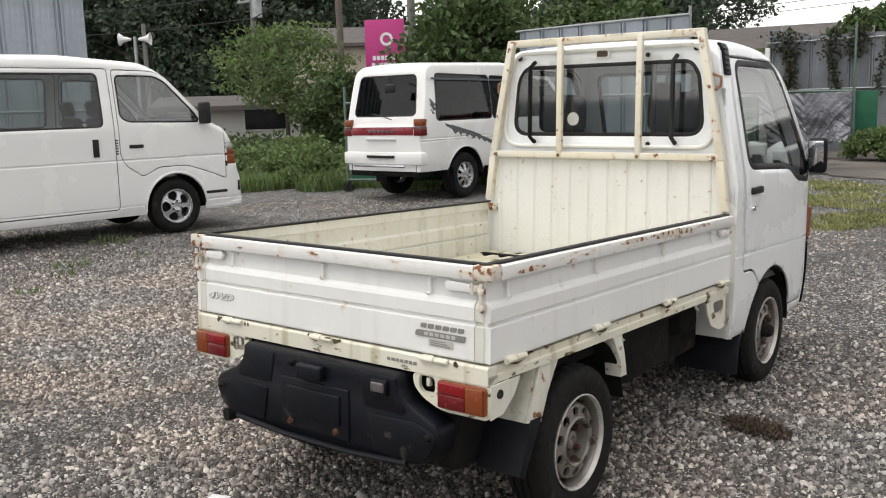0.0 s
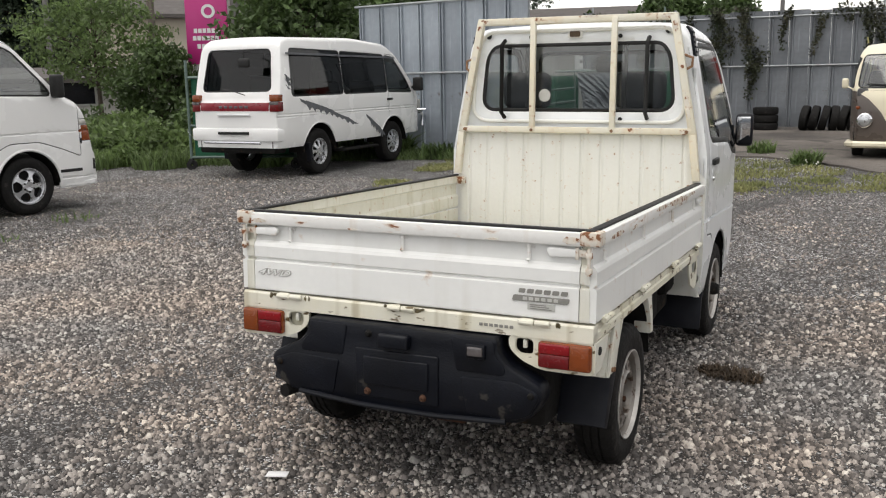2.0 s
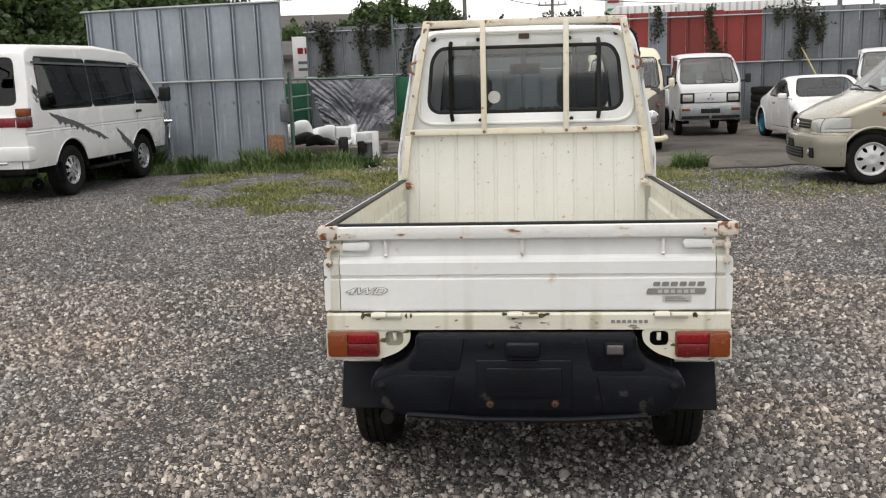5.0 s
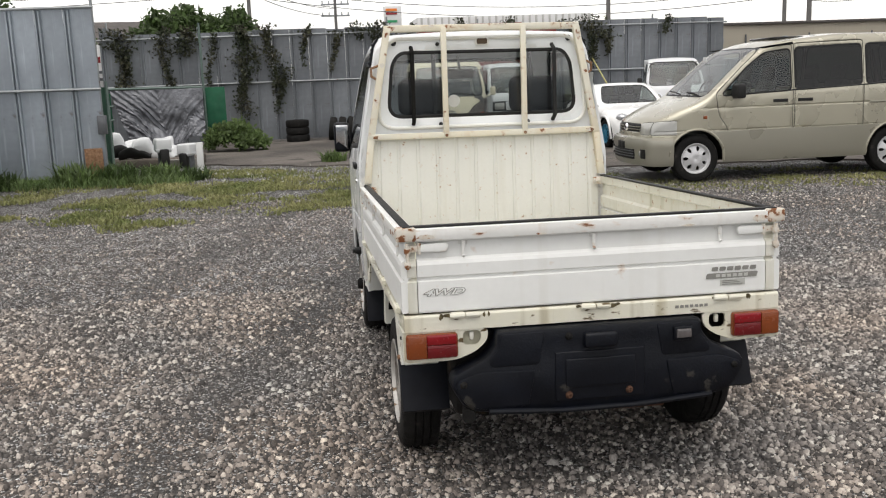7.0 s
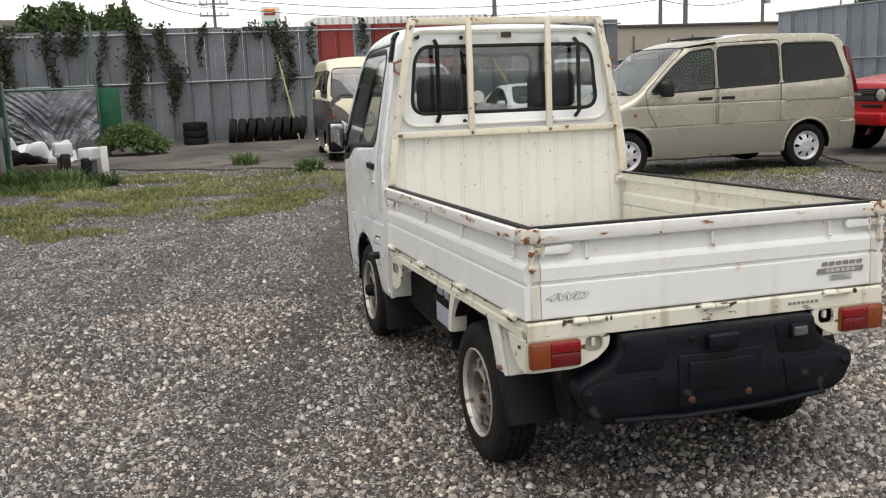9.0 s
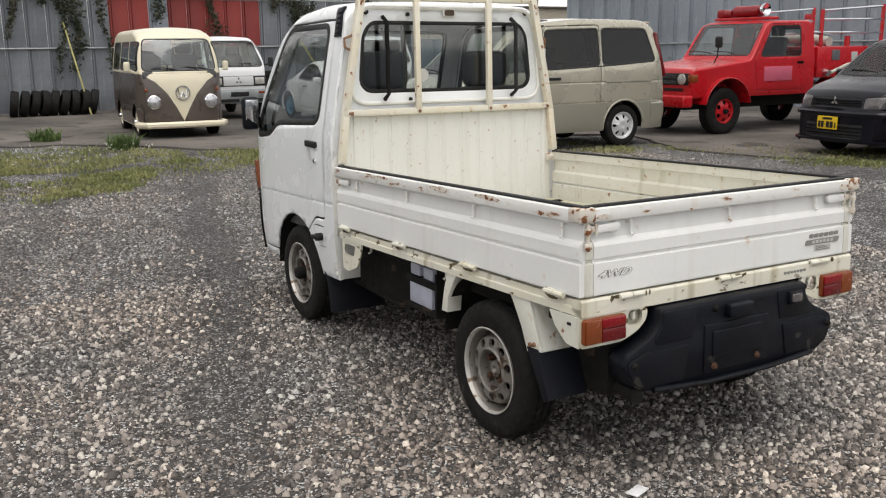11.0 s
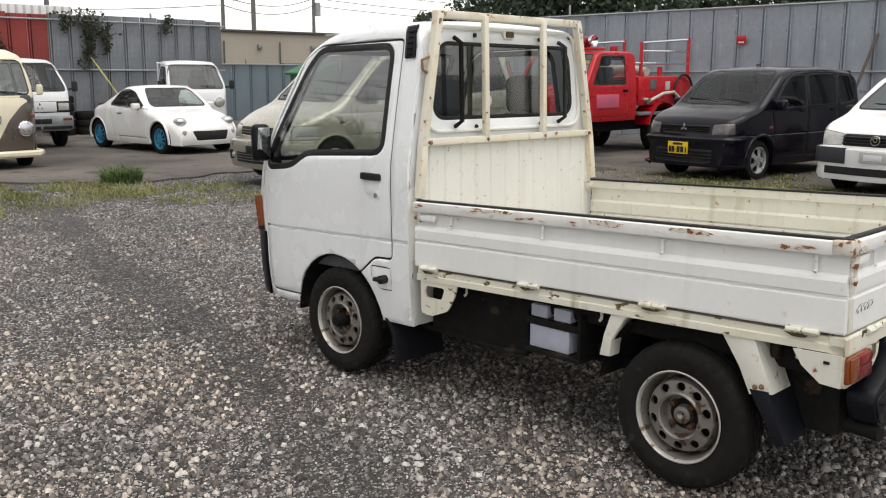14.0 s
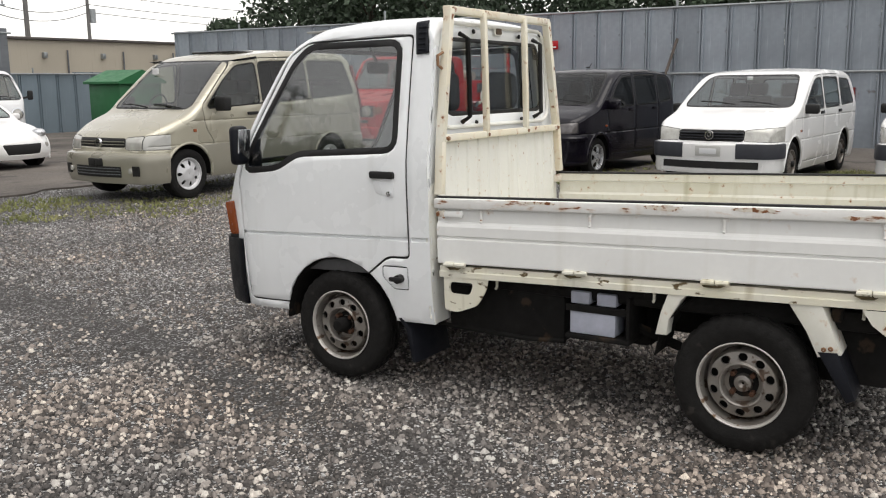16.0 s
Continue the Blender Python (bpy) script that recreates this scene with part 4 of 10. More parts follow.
# rear sill, load label, lamp brackets and lamps
bm = bmesh.new()
prism(bm, [(-0.004, 0.612), (0.05, 0.612), (0.05, 0.672), (0.002, 0.672), (-0.004, 0.664)], "x", -0.674, 0.674, 0.003)
sill = tp("rear_sill", bm, "grimy", None, "grimy cream rear sill with rust and moss", smooth=False)
for k in range(7):
    bm = bmesh.new()
    rbox(bm, 0.285 + k * 0.018, 0.285 + k * 0.018 + 0.012, -0.0062, -0.0038, 0.636, 0.646)
    tp("label_bar", bm, "badge", sill, smooth=False)
for s in (-1, 1):
    outline = round_poly([(s * 0.677, 0.612), (s * 0.386, 0.612), (s * 0.390, 0.566), (s * 0.430, 0.530), (s * 0.490, 0.506), (s * 0.52, 0.502), (s * 0.677, 0.502)], 0.02)
    bm = bmesh.new()
    prism(bm, outline, "y", 0.0, 0.012)
    hole = round_poly([(s * 0.412, 0.606), (s * 0.474, 0.606), (s * 0.474, 0.552), (s * 0.425, 0.552), (s * 0.412, 0.568)], 0.018)
    take(bm, cut(bm, hole, "y")).free()
    bracket = tp("lamp_bracket", bm, "grimy", None, "cream lamp bracket with an oval opening", smooth=False)
    if s < 0:
        bm = bmesh.new()
        rbox(bm, -0.48, -0.405, 0.022, 0.030, 0.545, 0.610, 0.002)
        tp("bracket_side", bm, "floor", bracket, "olive stained backing plate")
    bm = bmesh.new()
    prism(bm, [(0.006, 0.504), (0.006, 0.612), (0.16, 0.612), (0.13, 0.56), (0.07, 0.51)], "x", s * 0.677 - 0.003, s * 0.677 + 0.003)
    tp("bracket_side", bm, "cream", bracket, smooth=False)
    bm = bmesh.new()
    if s > 0:
        lathe(bm, [(s * 0.682, 0.002), (s * 0.684, 0.014), (s * 0.678, 0.016)], 12, "x", (0, 0.05, 0.578))
    else:
        rbox(bm, s * 0.684, s * 0.678, 0.042, 0.060, 0.578, 0.588, 0.001)
    tp("side_plug", bm, "rubber", bracket, "black rubber plug")
    bm = bmesh.new()
    rbox(bm, s * 0.443 - 0.007, s * 0.443 + 0.007, 0.004, 0.02, 0.578, 0.606, 0.003)
    tp("rope_peg", bm, "cream", bracket)
    bm = bmesh.new()
    prism(bm, round_poly([(s * 0.494, 0.516), (s * 0.671, 0.516), (s * 0.671, 0.606), (s * 0.494, 0.606)], 0.012), "y", -0.014, 0.004, 0.003)
    lamp = tp("tail_lamp", bm, "lamp_amber", None, "red and amber tail lamp")
    for nm, mt, a, b, lo, hi in (("stop_lens", "lamp_red", 0.499, 0.6005, 0.520, 0.5655), ("reflector", "lamp_bright", 0.499, 0.6005, 0.5665, 0.602), ("turn_lens", "lamp_amber", 0.6015, 0.666, 0.520, 0.602)):
        bm = bmesh.new()
        rbox(bm, min(s * a, s * b), max(s * a, s * b), -0.022, -0.013, lo, hi, 0.004)
        tp(nm, bm, mt, lamp, {"stop_lens": "dark red stop lens", "reflector": "bright red reflector", "turn_lens": "amber turn lens"}[nm])

# bumper with plate mount
outline = round_poly([(-0.366, 0.611), (0.366, 0.611), (0.370, 0.560), (0.405, 0.520), (0.515, 0.470), (0.527, 0.43), (0.49, 0.362), (0.44, 0.332), (0.30, 0.325), (0.12, 0.312), (-0.12, 0.312), (-0.30, 0.325), (-0.44, 0.332), (-0.49, 0.362), (-0.527, 0.43), (-0.515, 0.470), (-0.405, 0.520), (-0.370, 0.560)], 0.02)
bm = bmesh.new()
prism(bm, outline, "y", -0.045, 0.05, 0.014)
bumper = tp("rear_bumper", bm, "black", None, "scuffed black plastic rear bumper without plate")
for q in (-1, 1):
    bm = bmesh.new()
    prism(bm, round_poly([(q * 0.235, 0.470), (q * 0.43, 0.474), (q * 0.505, 0.448), (q * 0.512, 0.425), (q * 0.482, 0.368), (q * 0.43, 0.345), (q * 0.26, 0.345)], 0.012), "y", -0.050, -0.040, 0.004)
    tp("bumper_step", bm, "black", bumper)
    bm = bmesh.new()
    prism(bm, round_poly([(q * 0.20, 0.600), (q * 0.355, 0.600), (q * 0.358, 0.555), (q * 0.395, 0.512), (q * 0.39, 0.488), (q * 0.22, 0.488)], 0.012), "y", -0.048, -0.040, 0.003)
    tp("bumper_shoulder", bm, "black", bumper)
for nm, x0, x1, y0, z0, z1 in (("plate_mount", -0.165, 0.155, -0.052, 0.352, 0.525), ("plate_bracket", -0.13, 0.12, -0.060, 0.40, 0.50), ("lamp_hood", -0.065, 0.050, -0.078, 0.538, 0.590)):
    bm = bmesh.new()
    rbox(bm, x0, x1, y0, -0.040, z0, z1, 0.010 if nm == "lamp_hood" else 0.004, 3)
    tp(nm, bm, "black", bumper)
bm = bmesh.new()
tube(bm, [(-0.40, -0.050, 0.336), (-0.15, -0.056, 0.322), (0.15, -0.056, 0.322), (0.40, -0.050, 0.336)], 0.010, 8)
tp("lower_lip", bm, "black", bumper)
for x, z in ((-0.118, 0.372), (0.098, 0.375)):
    bm = bmesh.new()
    lathe(bm, [(-0.062, 0.002), (-0.062, 0.008), (-0.050, 0.015)], 10, "y", (x, 0, z))
    tp("rusty_bolt", bm, "rust_dark", bumper, "rusty plate bolt")
for x, z in ((-0.115, 0.578), (-0.485, 0.435), (0.485, 0.435)):
    bm = bmesh.new()
    lathe(bm, [(-0.060 if z > 0.5 else -0.064, 0.002), (-0.058 if z > 0.5 else -0.062, 0.008), (-0.045, 0.014)], 10, "y", (x, 0, z))
    tp("bumper_bolt", bm, "chassis", bumper, "dull steel bolt")
bm = bmesh.new()
rbox(bm, 0.258, 0.328, -0.062, -0.04, 0.538, 0.588, 0.006)
pl = tp("plate_lamp", bm, "black", bumper)
bm = bmesh.new()
rbox(bm, 0.266, 0.320, -0.068, -0.058, 0.548, 0.580, 0.005)
tp("plate_lamp_lens", bm, "lamp_smoke", pl, "cloudy clear plate lamp")
bm = bmesh.new()
rbox(bm, 0.06, 0.24, -0.02, 0.03, 0.295, 0.318, 0.005)
tp("frame_end", bm, "rust_dark", None, "rusty frame end below the bumper")
bm = bmesh.new()
tube(bm, [(-0.47, -0.06, 0.325), (-0.45, 0.05, 0.325), (-0.40, 0.25, 0.36)], 0.024, 12)
part("exhaust_pipe", bm, "chassis", truck, "sooty exhaust pipe")

# fender arms and mud flaps
for s in (-1, 1):
    def mirrored(bm):
        if s > 0:
            bmesh.ops.scale(bm, vec=(-1, 1, 1), verts=bm.verts)
            bmesh.ops.recalc_face_normals(bm, faces=bm.faces)
        return bm
    bm = bmesh.new()
    prism(bm, [(0.905, 0.455), (0.860, 0.455), (0.850, 0.52), (0.800, 0.60), (0.770, 0.632), (0.850, 0.632), (0.885, 0.54)], "x", -0.668, -0.60, 0.004)
    tp("fender_arm", mirrored(bm), "cream", None, "cream steel fender arm")
    bm = bmesh.new()
    prism(bm, [(0.42, 0.64), (0.30, 0.64), (0.225, 0.445), (0.305, 0.43), (0.345, 0.52)], "x", -0.668, -0.655, 0.003)
    prism(bm, [(0.345, 0.64), (0.30, 0.64), (0.225, 0.445), (0.25, 0.43)], "x", -0.655, -0.53, 0.003)
    arm = tp("rear_fender", mirrored(bm), "cream", None, "cream steel rear fender plate")
    for y, z in ((0.262, 0.465), (0.285, 0.46)):
        bm = bmesh.new()
        lathe(bm, [(-0.676, 0.002), (-0.674, 0.008), (-0.666, 0.010)], 8, "x", (0, y, z))
        tp("flap_bolt", mirrored(bm), "rust", arm)
    bm = bmesh.new()
    prism(bm, [(0.305, 0.45), (0.238, 0.452), (0.175, 0.285), (0.205, 0.27)], "x", -0.672, -0.50, 0.004)
    tp("mud_flap", mirrored(bm), "flap", None, "black rubber mud flap")
    bm = bmesh.new()
    prism(bm, [(2.165, 0.47), (2.145, 0.47), (2.055, 0.36), (2.03, 0.205), (2.05, 0.205), (2.08, 0.355)], "x", -0.668, -0.36, 0.004)
    tp("front_mud_flap", mirrored(bm), "flap", None, "black rubber front mud flap")
    for y in (1.62, 0.92, 0.16):
        bm = bmesh.new()
        tube(bm, [(-0.63, y, 0.62), (-0.632, y, 0.585), (-0.645, y, 0.578)], 0.006, 6)
        tp("rope_peg", mirrored(bm), "cream", None)
    # step bracket behind the cab
    bm = bmesh.new()
    prism(bm, round_poly([(1.865, 0.635), (1.865, 0.470), (1.80, 0.465), (1.70, 0.50), (1.655, 0.57), (1.64, 0.635)], 0.02), "x", -0.670, -0.662)
    take(bm, cut(bm, round_poly([(1.835, 0.60), (1.835, 0.548), (1.735, 0.545), (1.715, 0.60)], 0.02), "x")).free()
    tp("side_bracket", mirrored(bm), "grimy", None, "cream bracket with a square opening", smooth=False)

# chassis, engine, axles, battery
bm = bmesh.new()
for s in (-1, 1):
    rbox(bm, s * 0.30 - 0.03, s * 0.30 + 0.03, 0.10, 3.0, 0.44, 0.54, 0.006)
for y in (0.25, 0.95, 1.35, 1.75):
    rbox(bm, -0.6, 0.6, y - 0.02, y + 0.02, 0.54, 0.66, 0.006)
chassis = part("chassis", bm, "chassis", truck, "black rusty chassis")
# wide engine, and added boxes and pans that block light under the truck
for nm, box in (("engine", (-0.50, 0.50, 0.06, 0.42, 0.28, 0.60)), ("gearbox", (-0.16, 0.16, 0.50, 1.0, 0.30, 0.52)), ("fuel_tank", (0.05, 0.55, 1.05, 1.55, 0.30, 0.52)), ("air_box", (0.38, 0.58, 1.58, 1.78, 0.40, 0.64)), ("under_tray", (-0.57, 0.10, 1.32, 1.90, 0.30, 0.52)), ("heater_box", (-0.38, 0.04, 1.0, 1.30, 0.28, 0.56)), ("exhaust_box", (-0.42, 0.30, 0.05, 0.26, 0.27, 0.36)), ("spare_carrier", (0.02, 0.52, 1.56, 1.92, 0.27, 0.42)), ("floor_pan", (-0.58, 0.58, 0.10, 1.88, 0.50, 0.585))):
    bm = bmesh.new()
    rbox(bm, *box, 0.03)
    part(nm, bm, "chassis", chassis)
# liners added over the rear wheels to keep light out beneath the bed
for q in (-1, 1):
    bm = bmesh.new()
    arcs = []
    for k in range(13):
        a = math.pi * (0.02 + 0.96 * k / 12)
        arcs.append([bm.verts.new((x, 0.563 + 0.335 * math.cos(a), 0.315 + 0.325 * math.sin(a))) for x in (q * 0.652, q * 0.44)])
    for a, b in zip(arcs, arcs[1:]):
        bm.faces.new((a[0], a[1], b[1], b[0]))
    part("wheel_liner", bm, "chassis", chassis, "black rear wheel liner added to block light", thick=0.006)
    bm = bmesh.new()
    tube(bm, [(q * 0.46, 0.10, 0.36), (q * 0.50, 0.55, 0.245), (q * 0.48, 1.05, 0.40)], 0.022, 6)
    tube(bm, [(q * 0.50, 0.56, 0.25), (q * 0.45, 0.62, 0.58)], 0.032, 8)
    part("spring_and_damper", bm, "chassis", chassis)
bm = bmesh.new()
tube(bm, [(-0.56, 1.95, 0.31), (-0.565, 1.5, 0.30), (-0.57, 1.32, 0.315)], 0.012, 6)
tube(bm, [(-0.50, 1.90, 0.40), (-0.52, 1.6, 0.36), (-0.50, 1.35, 0.38)], 0.016, 6)
part("brake_pipe", bm, "chassis", chassis)
for y in (0.563, 2.445):
    bm = bmesh.new()
    tube(bm, [(-0.6, y, 0.27), (0.6, y, 0.27)], 0.035, 10)
    part("axle", bm, "chassis", chassis)
bm = bmesh.new()
rbox(bm, -0.62, -0.40, 1.02, 1.30, 0.345, 0.365, 0.004)
rbox(bm, -0.62, -0.40, 1.02, 1.035, 0.365, 0.54, 0.003)
rbox(bm, -0.612, -0.606, 1.03, 1.30, 0.462, 0.492, 0.002)
rbox(bm, -0.48, -0.40, 1.035, 1.30, 0.365, 0.56, 0.004)
tray = part("battery_tray", bm, "chassis", truck)
bm = bmesh.new()
rbox(bm, -0.605, -0.485, 1.085, 1.285, 0.367, 0.465, 0.006)
part("battery", bm, "battery", tray, "pale translucent battery")
for y in (1.085, 1.20):
    bm = bmesh.new()
    rbox(bm, -0.60, -0.50, y, y + 0.085, 0.492, 0.545, 0.006)
    part("reservoir", bm, "battery", tray, "pale translucent reservoir")

# cab
skin = shell([(3.14, 0.40), (3.22, 0.55), (3.235, 0.75), (3.20, 0.95), (3.12, 1.09), (2.76, 1.68), (2.58, 1.762), (2.25, 1.785), (1.97, 1.775), (1.925, 1.735), (1.92, 0.40)],
             1.372, 0.395, 1.10, 0.165, 0.085, 0.015, (0.34, 0.115, 0.02, 0.0), 0.02)
left = lambda c: c.x < 0
take(skin, cut(skin, [(p[0], p[1]) for p in ring_points(2.452, 0.360, 0.325, 0.318, 28)] , "x")).free()
take(skin, cut(skin, [(2.13, 0.3), (2.775, 0.3), (2.775, 0.42), (2.13, 0.42)], "x")).free()
wd = round_poly([(2.115, 1.195), (2.66, 1.180), (2.79, 1.112), (2.985, 1.098), (2.945, 1.175), (2.70, 1.575), (2.615, 1.650), (2.115, 1.642)], 0.045)
for s in (-1, 1):
    window(skin, wd, "x", truck, "glass", 0.030, lambda c: c.y > 2.05 and c.x * s > 0, "door_window")
doors = leaf_door(skin, round_poly([(2.03, 0.69), (2.15, 0.69), (2.27, 0.60), (2.60, 0.50), (2.74, 0.43), (3.03, 0.43), (3.07, 1.02), (2.99, 1.20), (2.74, 1.63), (2.63, 1.69), (2.03, 1.688)], 0.03), truck, "cab", 0.011, "cab_door", lambda c: c.y > 1.95)
rear_keep = lambda c: c.y < 1.95
wr = round_poly([(-0.505, 1.338), (0.505, 1.338), (0.478, 1.60), (0.44, 1.655), (-0.44, 1.655), (-0.478, 1.60)], 0.07, 6)
window(skin, wr, "y", truck, "cab_glass", 0.018, rear_keep, "rear_window")
window(skin, round_poly([(-0.56, 1.13), (0.56, 1.13), (0.47, 1.66), (-0.47, 1.66)], 0.06), "y", truck, "glass", 0.022, lambda c: c.y > 2.6, "windscreen")
back = take(skin, cut(skin, [(-0.75, 0.38), (0.75, 0.38), (0.75, 1.72), (-0.75, 1.72)], "y", lambda c: c.y < 1.9225))
tp("cab_back", back, "panel", None, "white cab back wall", thick=0.02)
black = take(skin, cut(skin, [(3.055, 0.3), (3.4, 0.3), (3.4, 0.735), (3.055, 0.735)], "x"))
tp("front_bumper", black, "black", None, "grey-black plastic bumper corner", thick=-0.012)
lid = leaf_door(skin, round_poly([(2.045, 0.545), (2.125, 0.545), (2.185, 0.60), (2.185, 0.655), (2.045, 0.655)], 0.012), truck, "cab", 0.006, "fuel_lid", lambda c: c.x < 0 and c.y < 2.3)
for ob in lid:
    bm = bmesh.new()
    tube(bm, [(-0.68, 2.085, 0.60), (-0.72, 2.085, 0.60)], 0.020, 12)
    rbox(bm, -0.735, -0.715, 2.05, 2.12, 0.592, 0.612, 0.005)
    part("fuel_cap", bm, "rubber", ob, "black fuel cap")
vents = take(skin, cut(skin, [(1.945, 1.60), (2.005, 1.595), (2.018, 1.73), (1.965, 1.735)], "x"))
for s in (-1, 1):
    v = tp("air_vent", take(vents, [f for f in vents.faces if f.calc_center_median().x * s > 0]), "black", None, "black louvred air vent", thick=-0.012)
    for k in range(5):
        z = 1.612 + k * 0.024
        xx = 0.686 - (z - 1.10) * 0.165 - (z - 1.10) ** 2 * 0.041
        bm = bmesh.new()
        rbox(bm, s * xx - 0.016, s * xx + 0.016, 1.958, 1.998, z, z + 0.009, 0.002)
        tp("louvre", bm, "black", v)
vents.free()
for side in (-1, 1):
    for poly in ([(2.02, 0.788), (1.93, 0.789), (1.93, 0.773), (2.02, 0.772)],):
        cut(skin, grow(poly, 0.003), "x", lambda c: c.x * side > 0)
        for f in cut(skin, poly, "x", lambda c: c.x * side > 0):
            for v in f.verts:
                v.co.x -= side * 0.006
cab = tp("cab_shell", skin, "cab", None, "white cab shell", thick=0.015)
for ob in [o for o in truck.children if o.name.split(".")[0] in ("cab_door", "fuel_lid", "door_window_frame", "rear_window_frame", "windscreen_frame")]:
    ob.data.transform(RAKE)
    for ch in ob.children:
        ch.data.transform(RAKE)
for d in doors:
    s = 1 if d.data.vertices[0].co.x > 0 else -1
    bm = bmesh.new()
    bm.from_mesh(d.data)
    bmesh.ops.transform(bm, matrix=RAKE.inverted(), verts=bm.verts)
    for poly, depth in (([(2.00, 0.788), (3.2, 0.780), (3.2, 0.768), (2.00, 0.776)], 0.014),):
        seen = set()
        cut(bm, grow(poly, 0.003), "x")
        for f in cut(bm, poly, "x"):
            for v in f.verts:
                if v not in seen:
                    seen.add(v)
                    v.co.x -= s * depth
    bmesh.ops.transform(bm, matrix=RAKE, verts=bm.verts)
    bm.to_mesh(d.data)
    bm.free()
    d.data.polygons.foreach_set("use_smooth", [True] * len(d.data.polygons))
    d.data.set_sharp_from_angle(angle=radians(25))
for d in doors:
    s = 1 if d.data.vertices[0].co.x > 0 else -1
    bm = bmesh.new()
    prism(bm, round_poly([(2.095, 1.052), (2.225, 1.056), (2.225, 1.088), (2.095, 1.084)], 0.01), "x", s * 0.684, s * 0.702, 0.004)
    tp("door_handle", bm, "rubber", d, "black door handle")
    bm = bmesh.new()
    lathe(bm, [(s * 0.696, 0.001), (s * 0.695, 0.012), (s * 0.684, 0.014)], 12, "x", (0, 2.128, 0.985))
    tp("door_lock", bm, "chrome", d, "small metal lock")
    bm = bmesh.new()
    prism(bm, round_poly([(2.10, 0.965), (2.20, 0.985), (2.22, 1.045), (2.10, 1.045)], 0.02), "x", s * 0.6845, s * 0.6875, 0.001)
    tp("handle_recess", bm, "cab", d)
for s in (-1, 1):
    bm = bmesh.new()
    prism(bm, round_poly([(3.095, 0.755), (3.15, 0.755), (3.175, 0.92), (3.13, 0.925)], 0.012), "x", s * 0.60, s * 0.652, 0.006)
    lamp = tp("side_lamp", bm, "lamp_amber", None, "amber front side lamp")
    bm = bmesh.new()
    rbox(bm, min(s * 0.60, s * 0.645), max(s * 0.60, s * 0.645), 3.10, 3.16, 0.735, 0.757, 0.004)
    tp("lamp_base", bm, "rubber", lamp)
    bm = bmesh.new()
    rbox(bm, s * 0.722 - 0.050, s * 0.722 + 0.050, 2.955, 3.010, 1.115, 1.305, 0.024, 3)
    tube(bm, [(s * 0.715, 2.985, 1.16), (s * 0.68, 3.0, 1.17), (s * 0.65, 2.98, 1.17)], 0.018, 8)
    prism(bm, [(2.90, 1.10), (3.0, 1.10), (2.90, 1.24)], "x", s * 0.655, s * 0.672)
    mir = tp("door_mirror", bm, "black", None, "black door mirror")
    bm = bmesh.new()
    rbox(bm, -0.038, 0.038, -0.0035, 0.0035, -0.078, 0.078, 0.003, m=Matrix.Translation((s * 0.722, 2.952, 1.210)) @ Matrix.Rotation(radians(8), 4, 'X') @ Matrix.Rotation(radians(s * 6), 4, 'Z'))
    tp("mirror_glass", bm, "chrome", mir, "mirror glass")
    # wheel housing
    bm = bmesh.new()
    rows = []
    for k in range(15):
        a = math.pi * k / 14
        rows.append([bm.verts.new((x, 2.452 + 0.322 * math.cos(a), 0.355 + 0.315 * math.sin(a))) for x in (s * 0.665, s * 0.40)])
    for a, b in zip(rows, rows[1:]):
        bm.faces.new((a[0], a[1], b[1], b[0]))
    tp("wheel_housing", bm, "chassis", None, thick=0.01)
    # cab sill return and inner floor
    bm = bmesh.new()
    rbox(bm, min(s * 0.45, s * 0.665), max(s * 0.45, s * 0.665), 1.93, 2.10, 0.40, 0.47, 0.01)
    tp("rear_cab_sill", bm, "cab", None)
bm = bmesh.new()
rbox(bm, -0.64, 0.64, 1.94, 3.10, 0.60, 0.66, 0.01)
rbox(bm, -0.40, 0.40, 2.10, 3.15, 0.42, 0.62, 0.02)
floor_part = tp("cab_floor", bm, "dash", None)
bm = bmesh.new()
rbox(bm, -0.62, 0.62, 2.80, 3.10, 0.92, 1.06, 0.03)
rbox(bm, 0.18, 0.52, 2.78, 2.96, 1.04, 1.12, 0.03)
tp("dashboard", bm, "dash", None, "dark grey dashboard")
bm = bmesh.new()
ring = [Vector((0.33 + 0.18 * math.cos(2 * math.pi * k / 24), 2.62 + 0.07 * math.sin(2 * math.pi * k / 24), 1.06 + 0.15 * math.sin(2 * math.pi * k / 24))) for k in range(25)]
tube(bm, ring, 0.013, 8)
tube(bm, [(0.33, 2.62, 1.06), (0.33, 2.80, 0.98)], 0.03, 8)
tp("steering_wheel", bm, "rubber", None, "dark steering wheel")
for s in (-1, 1):
    bm = bmesh.new()
    rbox(bm, s * 0.31 - 0.24, s * 0.31 + 0.24, 2.05, 2.52, 0.72, 0.88, 0.04)
    rbox(bm, s * 0.31 - 0.23, s * 0.31 + 0.23, 2.0, 2.10, 0.85, 1.34, 0.05)
    st = tp("seat", bm, "seat", None, "dark cloth seat")
    bm = bmesh.new()
    rbox(bm, s * 0.31 - 0.135, s * 0.31 + 0.135, 2.02, 2.11, 1.335, 1.53, 0.06, 4)
    tp("head_rest", bm, "seat", st)
bm = bmesh.new()
rbox(bm, -0.09, 0.09, 2.62, 2.65, 1.545, 1.605, 0.02)
tube(bm, [(0, 2.64, 1.60), (0, 2.68, 1.68)], 0.008, 6)
tp("inside_mirror", bm, "rubber", None, "dark inside mirror")
bm = bmesh.new()
rbox(bm, -0.50, 0.50, 2.02, 2.70, 1.735, 1.745, 0.004)
tp("cab_lining", bm, "lining", None)
